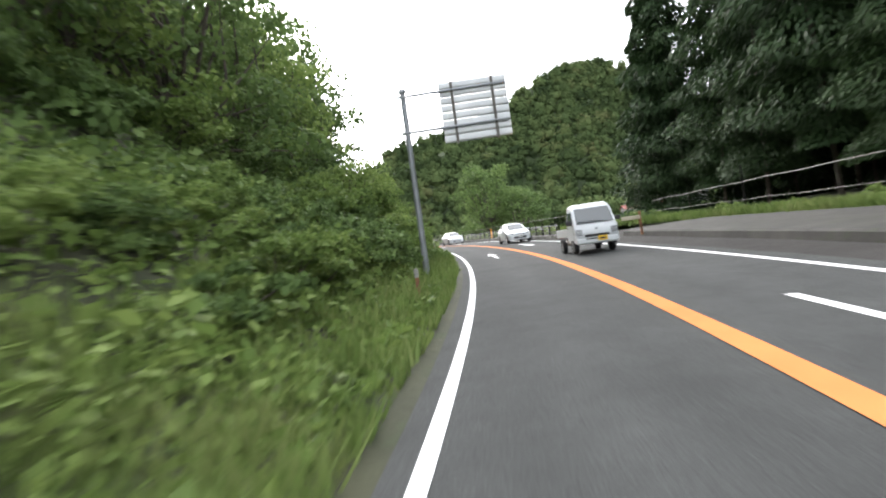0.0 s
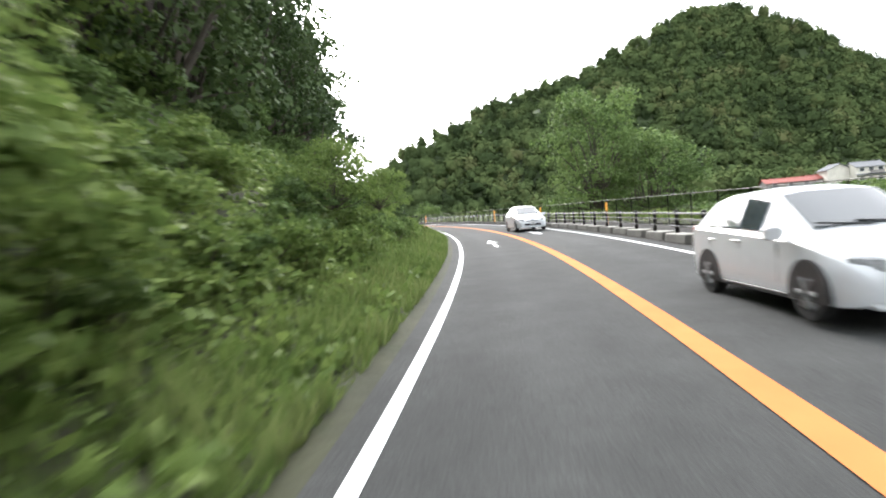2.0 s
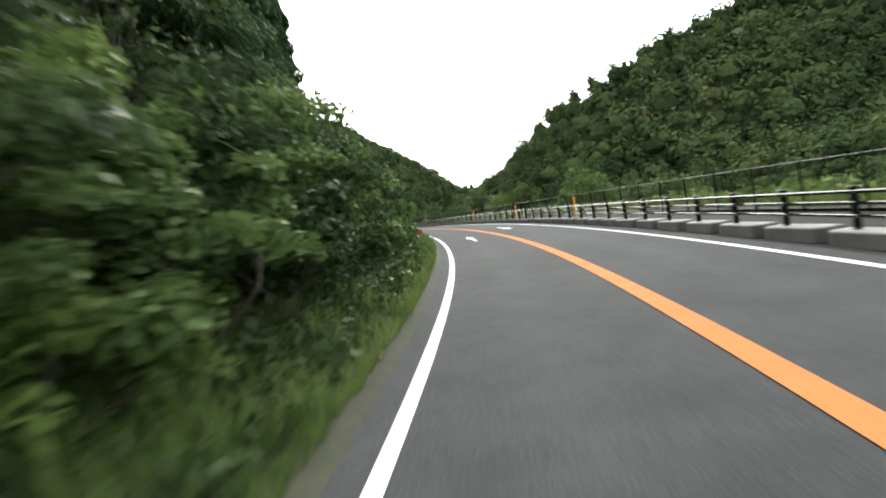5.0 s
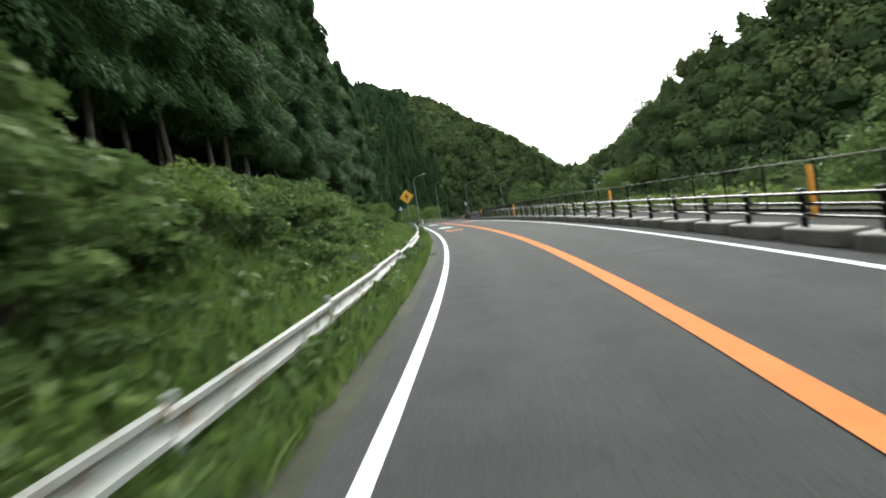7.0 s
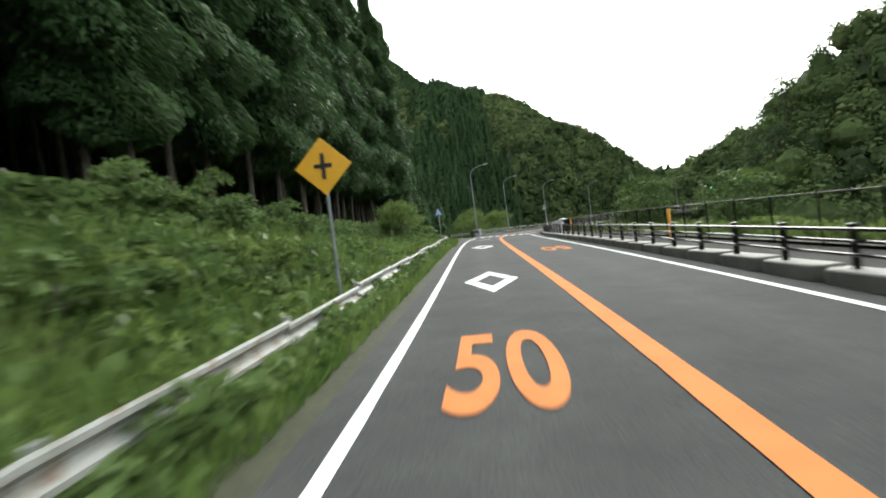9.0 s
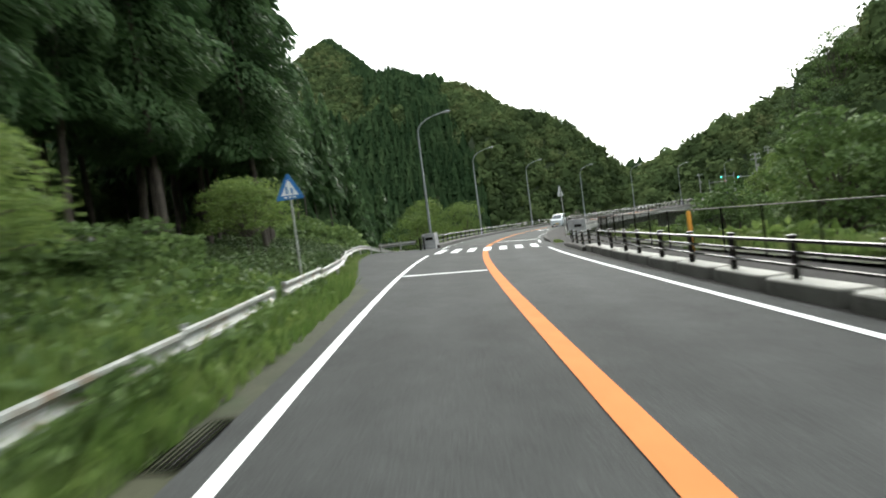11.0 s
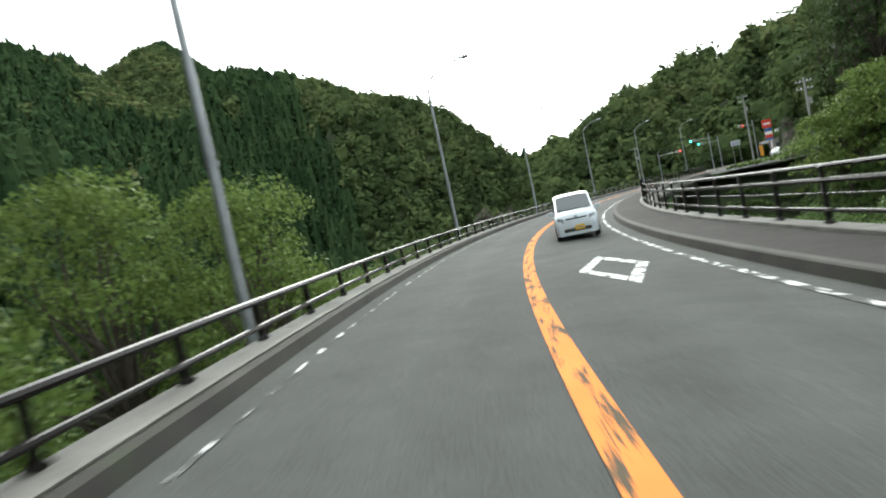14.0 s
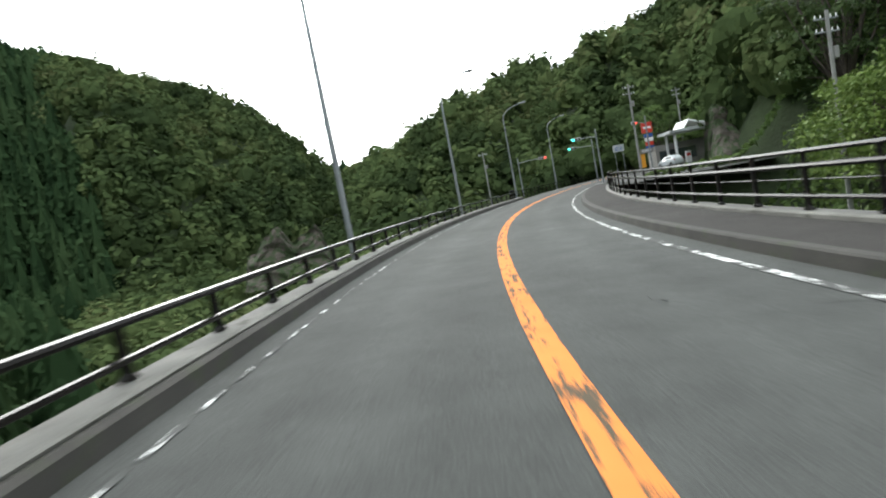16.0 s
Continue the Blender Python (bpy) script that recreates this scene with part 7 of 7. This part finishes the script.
# tall silver minivan on the bridge
VAN = [(-1.70, .66, .34, .68, .95, .56, 1.05), (-1.66, .71, .26, .73, 1.0, .60, 1.25), (-1.50, .73, .22, .738, 1.0, .61, 1.56), (-0.9, .735, .20, .74, 1.0, .63, 1.62), (-0.05, .735, .20, .74, .99, .63, 1.63), (0.62, .735, .20, .74, .98, .62, 1.57), (1.22, .73, .20, .738, .95, .66, 1.02), (1.50, .72, .20, .73, .88, .62, .95), (1.64, .69, .21, .70, .74, .56, .84), (1.71, .62, .25, .63, .58, .48, .68)]
shell_car(stand(274.5, 1.74, 0.0, 181), "minivan", "small pale silver minivan in the oncoming lane on the bridge", VAN, (6, 5), [(5, 4, 0.0), (4, 3, 0.0), (3, 2, 0.06)], (1, 2), M_CAR_SILVER,
          [(sx * 0.672, sy, 0.27) for sx in (-1, 1) for sy in (-1.16, 1.2)], front_details(1.71, 0.88, 0.735, M_PLATE_Y, M_CAR_SILVER, -0.08))

# small white flatbed truck
h = 0.735
truck = thing("flatbed_truck", stand(20.6, 1.45, 0.0, 180 + 1), "small white flatbed truck in the oncoming lane", "truck")
part("cab", Shape().loft([[(-h * k, yb, z), (h * k, yb, z), (h * k, yt, z), (-h * k, yt, z)] for k, yb, yt, z in ((0.97, 0.42, 1.62, 0.36), (1.0, 0.42, 1.70, 0.5), (1.0, 0.42, 1.69, 0.85), (0.99, 0.42, 1.62, 0.98), (0.92, 0.43, 1.27, 1.55), (0.86, 0.46, 1.08, 1.70), (0.78, 0.52, 0.98, 1.74))]).mesh("cab", 0.04, True, 2), M_CAR_WHITE, truck)
glass_on(truck, "windscreen", [(-0.64, 1.61, 1.03), (0.64, 1.61, 1.03), (0.60, 1.285, 1.56), (-0.60, 1.285, 1.56)], 0.02, "dark sloping windscreen")
for side in (-1, 1):
    part("side_window", Shape().loft([[(side * 0.70, 0.58, 1.02), (side * 0.70, 1.36, 1.02), (side * 0.64, 1.14, 1.48), (side * 0.64, 0.58, 1.48)], [(side * 0.742, 0.58, 1.02), (side * 0.742, 1.36, 1.02), (side * 0.695, 1.14, 1.48), (side * 0.695, 0.58, 1.48)]]).mesh("side_window", 0.006), M_CAR_GLASS, truck)
    mirror(truck, side * 0.72, 1.38, 1.12, M_TRIM)
    part("door_gap", slab(side * 0.735, 1.42, 0.45, 0.012, 0.012, 0.55, 0), M_TRIM, truck)
    part("door_handle", slab(side * 0.742, 0.62, 0.9, 0.03, 0.14, 0.03), M_TRIM, truck)
    part("step_guard", slab(side * 0.66, 0.3, 0.3, 0.05, 0.7, 0.16), M_TRIM, truck)
for name, me, mat in lamp_pair(0.605, 1.755, 0.74, 0.23, 0.12, 0.22, 0.05):
    part(name, me, mat, truck)
for name, me, mat in (("bumper", slab(0, 1.66, 0.32, 1.46, 0.14, 0.22, 0.05), M_CAR_WHITE), ("grille", slab(0, 1.705, 0.56, 0.84, 0.03, 0.085), M_TRIM), ("grille", slab(0.2, 1.725, 0.47, 0.4, 0.03, 0.045), M_TRIM), ("plate", slab(-0.17, 1.74, 0.40, 0.33, 0.016, 0.165, 0.004), M_PLATE_Y), ("plate_bar", slab(-0.17, 1.75, 0.45, 0.22, 0.006, 0.05, 0), M_TRIM),
                      ("badge", slab(0, 1.715, 0.80, 0.1, 0.012, 0.06, 0.01), M_STEEL), ("wiper", Shape().tube([(-0.4, 1.64, 1.04), (0.2, 1.60, 1.12)], 0.012, 5).tube([(0.1, 1.64, 1.04), (0.58, 1.60, 1.12)], 0.012, 5).mesh("wiper"), M_TRIM),
                      ("bed_floor", slab(0, -0.68, 0.62, 1.42, 2.06, 0.06), M_CAR_WHITE), ("frame_rail", slab(-0.3, -0.3, 0.4, 0.1, 2.6, 0.16), M_TRIM), ("frame_rail", slab(0.3, -0.3, 0.4, 0.1, 2.6, 0.16), M_TRIM), ("bed_side", slab(-0.70, -0.68, 0.66, 0.03, 2.06, 0.27), M_CAR_WHITE),
                      ("bed_side", slab(0.70, -0.68, 0.66, 0.03, 2.06, 0.27), M_CAR_WHITE), ("tailgate", slab(0, -1.70, 0.66, 1.42, 0.03, 0.27), M_CAR_WHITE), ("headboard", slab(0, 0.36, 0.66, 1.36, 0.03, 0.62), M_CAR_WHITE), ("roof_stub", slab(0.25, 0.9, 1.73, 0.05, 0.05, 0.05), M_TRIM)):
    part(name, me, mat, truck)
for sx in (-1, 1):
    for sy in (-0.86, 1.04):
        wheel(truck, sx * 0.645, sy, 0.265, 0.15)
        arch(truck, sx * 0.725, sy, 0.30)


# ---- houses across the river ----
M_TILE = surface("grey_roof_tiles", (0.16, 0.17, 0.18), (0.09, 0.095, 0.10), 2.0, 14, 0.6, relief=0.6, depth=0.03)
M_RED_ROOF = surface("rusty_red_roof", (0.30, 0.07, 0.05), (0.18, 0.05, 0.04), 0.7, 12, 0.6, relief=0.5, depth=0.03, stain=(0.22, 0.12, 0.09))
M_PLASTER = surface("cream_wall_plaster", (0.66, 0.64, 0.56), (0.52, 0.50, 0.44), 0.5, 20, 0.8)
M_WALL_GREY = surface("grey_wall_boards", (0.30, 0.29, 0.27), (0.19, 0.18, 0.17), 0.6, 20, 0.8)
M_PANE = M_CAR_GLASS


def house(x, y, w, d, h, roof, turn, wall_material, roof_material, label, storeys=2, name="house"):
    z = float(ground_height(np.array([x]), np.array([y]))[0]) - 0.3
    hs = thing(name, pose(x, y, z, 0, 0, turn), label, "house")
    wall = part("wall", Shape().loft([[(-w / 2, -d / 2, 0), (w / 2, -d / 2, 0), (w / 2, d / 2, 0), (-w / 2, d / 2, 0)], [(-w / 2, -d / 2, h), (w / 2, -d / 2, h), (w / 2, d / 2, h), (-w / 2, d / 2, h)], [(-w / 2, -0.02, h + roof), (w / 2, -0.02, h + roof), (w / 2, 0.02, h + roof), (-w / 2, 0.02, h + roof)]]).mesh("wall"), wall_material, hs)
    for side in (-1, 1):
        part("roof", Shape().loft([[(px, side * (d / 2 + 0.5), h - 0.4 * 2 * roof / d), (px, side * (d / 2 + 0.5), h - 0.4 * 2 * roof / d + 0.16), (px, 0, h + roof + 0.2), (px, 0, h + roof + 0.03)] for px in (-w / 2 - 0.5, w / 2 + 0.5)]).mesh("roof", 0.02), roof_material, hs)
    part("ridge", Shape().tube([(-w / 2 - 0.5, 0, h + roof + 0.18), (w / 2 + 0.5, 0, h + roof + 0.18)], 0.16, 8).mesh("ridge", smooth=True), roof_material, hs)
    for st in range(storeys):
        for px in np.linspace(-w * 0.32, w * 0.32, 3 if w > 7 else 2):
            win = part("window", slab(px, -d / 2 - 0.02, 1.0 + 2.8 * st, 1.5, 0.1, 1.25), M_SIGN_WHITE, hs, "pale window frame")
            part("pane", slab(px, -d / 2 - 0.06, 1.07 + 2.8 * st, 1.34, 0.06, 1.1, 0), M_PANE, win)
        win = part("window", slab(w / 2 + 0.02, 0, 1.0 + 2.8 * st, 0.1, 1.4, 1.2), M_SIGN_WHITE, hs, "pale window frame")
        part("pane", slab(w / 2 + 0.06, 0, 1.07 + 2.8 * st, 0.06, 1.24, 1.06, 0), M_PANE, win)
    if storeys > 1:
        part("eave", Shape().loft([[(px, -d / 2 - 0.9, 2.62), (px, -d / 2 - 0.9, 2.72), (px, -d / 2, 3.1), (px, -d / 2, 2.95)] for px in (-w / 2 - 0.3, w / 2 + 0.3)]).mesh("eave"), roof_material, hs)
        bal = part("balcony", slab(w * 0.15, -d / 2 - 0.5, 3.1, w * 0.5, 0.9, 0.12), M_WALL_GREY, hs)
        part("balcony_rail", slab(w * 0.15, -d / 2 - 0.93, 3.22, w * 0.5, 0.05, 0.8, 0), M_WALL_GREY, bal)
    return hs


house(65.6, 251.5, 6.5, 7.0, 5.2, 1.7, 100, M_PLASTER, M_TILE, "small two-storey cream house with a grey gable")
house(73.5, 249.0, 8.6, 6.6, 5.3, 1.6, 10, M_PLASTER, M_TILE, "cream two-storey house with a balcony across the river")
house(89.0, 250.0, 7.0, 6.4, 5.4, 1.5, 14, M_PLASTER, M_TILE, "pale yellow two-storey house by the woods")
house(51.5, 250.5, 15.0, 6.0, 2.4, 1.3, 6, M_WALL_GREY, M_RED_ROOF, "long low shed with a rusty red roof", 1, "shed")
house(60.5, 252.5, 6.5, 5.0, 2.8, 1.2, 20, M_WALL_GREY, M_RED_ROOF, "small low shed with a faded red roof", 1, "shed")

# ---- the junction beyond the bridge ----
M_GREEN_LIT, _n, _l, _b = shader("lit_green_lens", 0.3)
_b.inputs["Base Color"].default_value = (0.02, 0.4, 0.3, 1)
_b.inputs["Emission Color"].default_value, _b.inputs["Emission Strength"].default_value = (0.05, 1.0, 0.75, 1), 2.2
M_RED_LIT, _n, _l, _b = shader("lit_red_lens", 0.3)
_b.inputs["Base Color"].default_value = (0.5, 0.03, 0.02, 1)
_b.inputs["Emission Color"].default_value, _b.inputs["Emission Strength"].default_value = (1.0, 0.08, 0.03, 1), 1.2
M_LENS_DARK = surface("unlit_lens", (0.03, 0.025, 0.02), (0.02, 0.02, 0.016), 5, 50, 0.3)
M_POLE = surface("concrete_pole", (0.30, 0.30, 0.29), (0.21, 0.21, 0.20), 1.0, 30, 0.8)
M_SIGNAL = surface("pale_signal_housing", (0.45, 0.47, 0.47), (0.36, 0.38, 0.38), 3, 40, 0.5)
M_RED = surface("red_sign_panel", (0.60, 0.045, 0.02), (0.5, 0.035, 0.02), 1, 30, 0.5)
M_BLUE = surface("blue_sign_panel", (0.03, 0.10, 0.36), (0.025, 0.08, 0.28), 1, 30, 0.5)


def traffic_signal(base, height, arm, turn, lit, label):
    t = thing("traffic_signal", Matrix.Translation(base) @ pose(0, 0, 0, 0, 0, turn), label, "traffic signal", "signals at the junction")
    part("pole", Shape().tube([(0, 0, -0.3), (0, 0, height + 0.9)], [0.11, 0.085], 10).mesh("pole", smooth=True), M_STEEL, t)
    part("arm", Shape().tube([(0, 0, height), (arm * 0.5, 0, height + 0.12), (arm, 0, height + 0.1)], 0.05, 8).mesh("arm", smooth=True), M_STEEL, t)
    side = 1 if arm > 0 else -1
    box = part("housing", slab(arm + side * 0.1, 0, height - 0.1, 1.2, 0.2, 0.42, 0.08), M_SIGNAL, t)
    for k, mat in enumerate((M_GREEN_LIT if lit == "green" else M_LENS_DARK, M_LENS_DARK, M_RED_LIT if lit == "red" else M_LENS_DARK)):
        px = arm + side * 0.1 - 0.38 + 0.38 * k
        part("lens", Shape().tube([(px, -0.1, height + 0.11), (px, -0.13, height + 0.11)], 0.15, 16).mesh("lens", smooth=True), mat, box)
        part("visor", Shape().tube([(px + 0.165 * math.cos(a), -0.2, height + 0.11 + 0.165 * math.sin(a)) for a in np.linspace(0.2, 2.94, 9)], 0.02, 5).mesh("visor"), M_SIGNAL, box)
    return t


traffic_signal((-141.6, 311.9, 5.0), 5.2, -2.3, 14, "green", "pale traffic signal on an arm, showing green")
traffic_signal((-142.3, 326.8, 5.0), 4.9, -2.9, 14, "green", "traffic signal further on, showing green")
traffic_signal((-153.2, 326.4, 4.8), 4.7, 3.6, 14, "red", "traffic signal across the junction, showing red")
traffic_signal((-135.5, 317.5, 5.0), 5.9, -3.0, 60, "red", "traffic signal for the side road, showing red")


def utility_pole(x, y, top, label, arms=2):
    z = float(ground_height(np.array([x]), np.array([y]))[0])
    u = thing("utility_pole", pose(x, y, z, 0, 0, 25), label, "utility pole", "utility poles")
    h = top - z
    part("pole", Shape().tube([(0, 0, -0.5), (0, 0, h)], [0.17, 0.11], 10).mesh("pole", smooth=True), M_POLE, u)
    for k in range(arms):
        arm = part("crossarm", slab(0, 0.1, h - 0.5 - 0.8 * k, 1.7, 0.09, 0.09, 0), M_STEEL, u)
        for px in (-0.75, -0.35, 0.35, 0.75):
            part("insulator", Shape().tube([(px, 0.1, h - 0.42 - 0.8 * k), (px, 0.1, h - 0.22 - 0.8 * k)], [0.05, 0.03], 7).mesh("insulator", smooth=True), M_SIGN_WHITE, arm)
    part("transformer", Shape().tube([(0.3, 0, h - 2.9), (0.3, 0, h - 2.2)], 0.2, 10).mesh("transformer", smooth=True), M_POLE, u)
    return u


utility_pole(-136.6, 321.7, 16.6, "grey concrete utility pole with a transformer at the junction")
utility_pole(-127.0, 351.0, 18.0, "grey concrete utility pole behind the filling station")
utility_pole(-127.2, 282.7, 13.2, "grey utility pole against the wooded hill")
utility_pole(-160.5, 338.0, 13.0, "grey utility pole past the junction", 1)

# filling station
fs = thing("filling_station", pose(-131.2, 328.5, 4.9, 0, 0, 8), "small filling station with a flat canopy and a low gabled office", "filling station")
part("canopy", slab(2.6, -2.0, 4.3, 9.0, 6.5, 0.4, 0.04), M_SIGNAL, fs)
for px, py in ((-1.0, -4.2), (-1.0, 0.2), (6.2, -4.2), (6.2, 0.2)):
    part("canopy_post", Shape().box(px, py, -0.2, 0.28, 0.28, 4.6).mesh("canopy_post", 0.02), M_SIGN_WHITE, fs)
office = part("office", slab(1.5, 3.5, 0, 8.0, 5.0, 3.2, 0.03), M_WALL_GREY, fs)
part("office_window", slab(0.5, 0.98, 0.7, 5.0, 0.06, 1.6, 0), M_PANE, office)
part("office_roof", Shape().loft([[(-2.6 + 4.1, py, 4.9), (1.5 + 0.9, py, 6.1), (6.0, py, 4.9), (6.0, py, 4.72), (2.4, py, 5.85), (1.5, py, 4.72)] for py in (0.4, 6.6)]).mesh("office_roof"), M_SIGN_WHITE, fs)
for px in (1.0, 4.0):
    pump = part("pump", slab(px, -2.0, 0.1, 0.7, 0.5, 1.6, 0.05), M_SIGN_WHITE, fs)
    part("pump_panel", slab(px, -2.27, 1.0, 0.5, 0.03, 0.4, 0), M_RED, pump)
mast = thing("station_sign", pose(-134.4, 330.8, 4.7, 0, 0, 12), "tall red and blue filling station sign on a pole", "sign")
part("mast", Shape().box(0, 0.05, -0.2, 0.22, 0.16, 6.4).mesh("mast", 0.02), M_STEEL, mast)
part("top_panel", slab(0, -0.05, 5.6, 1.5, 0.25, 1.5, 0.03), M_RED, mast)
part("panel_band", slab(0, -0.19, 6.2, 1.1, 0.03, 0.32, 0), M_SIGN_WHITE, mast, "plain pale band")
for k, mat in enumerate((M_BLUE, M_SIGN_WHITE, M_RED, M_BLUE)):
    part("price_panel", slab(0.1, -0.05, 4.95 - 0.6 * k, 1.2, 0.2, 0.52, 0.02), mat, mast)
banner = thing("banner_sign", pose(-136.0, 328.0, 4.9, 0, 0, 10), "orange and white banner by the filling station", "sign")
part("pole", Shape().tube([(0, 0, -0.1), (0, 0, 2.6)], 0.03, 6).mesh("pole"), M_STEEL, banner)
part("cloth", slab(0.32, 0, 0.5, 0.6, 0.03, 1.9, 0), M_YELLOW, banner)
for x, y, w, hgt, z0, label in ((-139.0, 322.0, 1.5, 0.9, 3.2, "pale direction board by the junction"), (-135.0, 328.5, 1.9, 0.6, 2.4, "low brown board on two legs")):
    sg = thing("board_sign", pose(x, y, 5.0, 0, 0, 14), label, "sign")
    part("leg", Shape().tube([(-w * 0.35, 0.05, -0.2), (-w * 0.35, 0.05, z0 + hgt)], 0.04, 6).mesh("leg"), M_STEEL, sg)
    part("leg", Shape().tube([(w * 0.35, 0.05, -0.2), (w * 0.35, 0.05, z0 + hgt)], 0.04, 6).mesh("leg"), M_STEEL, sg)
    part("board", slab(0, 0, z0, w, 0.05, hgt, 0.01), M_SIGN_BACK if z0 > 3 else M_WALL_GREY, sg)
    for k in range(3):
        part("text_bar", slab(0, -0.03, z0 + 0.15 + 0.22 * k * hgt, w * 0.7, 0.012, 0.07, 0), M_SIGN_WHITE if z0 < 3 else M_BLUE, sg, "plain bar")
cabinet = thing("roadside_cabinet", stand(351, -5.3, 0.0), "small grey roadside cabinet beside the lamp", "cabinet")
part("body", slab(0, 0, -0.1, 0.7, 0.5, 1.2, 0.03), M_TRIM, cabinet)
part("door", slab(0, -0.26, 0.1, 0.6, 0.03, 0.9, 0.01), M_BROWN, cabinet)
# parked cars far off
shell_car(pose(-132.8, 322.5, 4.93, 0, 0, 30), "parked_car", "white car parked at the filling station", wedge(3.6, 0.80, 1.45), (7, 6), [(6, 5, 0.0), (5, 4, 0.0), (4, 3, 0.12)], (2, 3), M_CAR_WHITE,
          [(sx * 0.735, sy * 1.13, 0.29) for sx in (-1, 1) for sy in (-1, 1)], front_details(1.8, 0.68, 0.80, M_PLATE_W, M_CAR_WHITE))
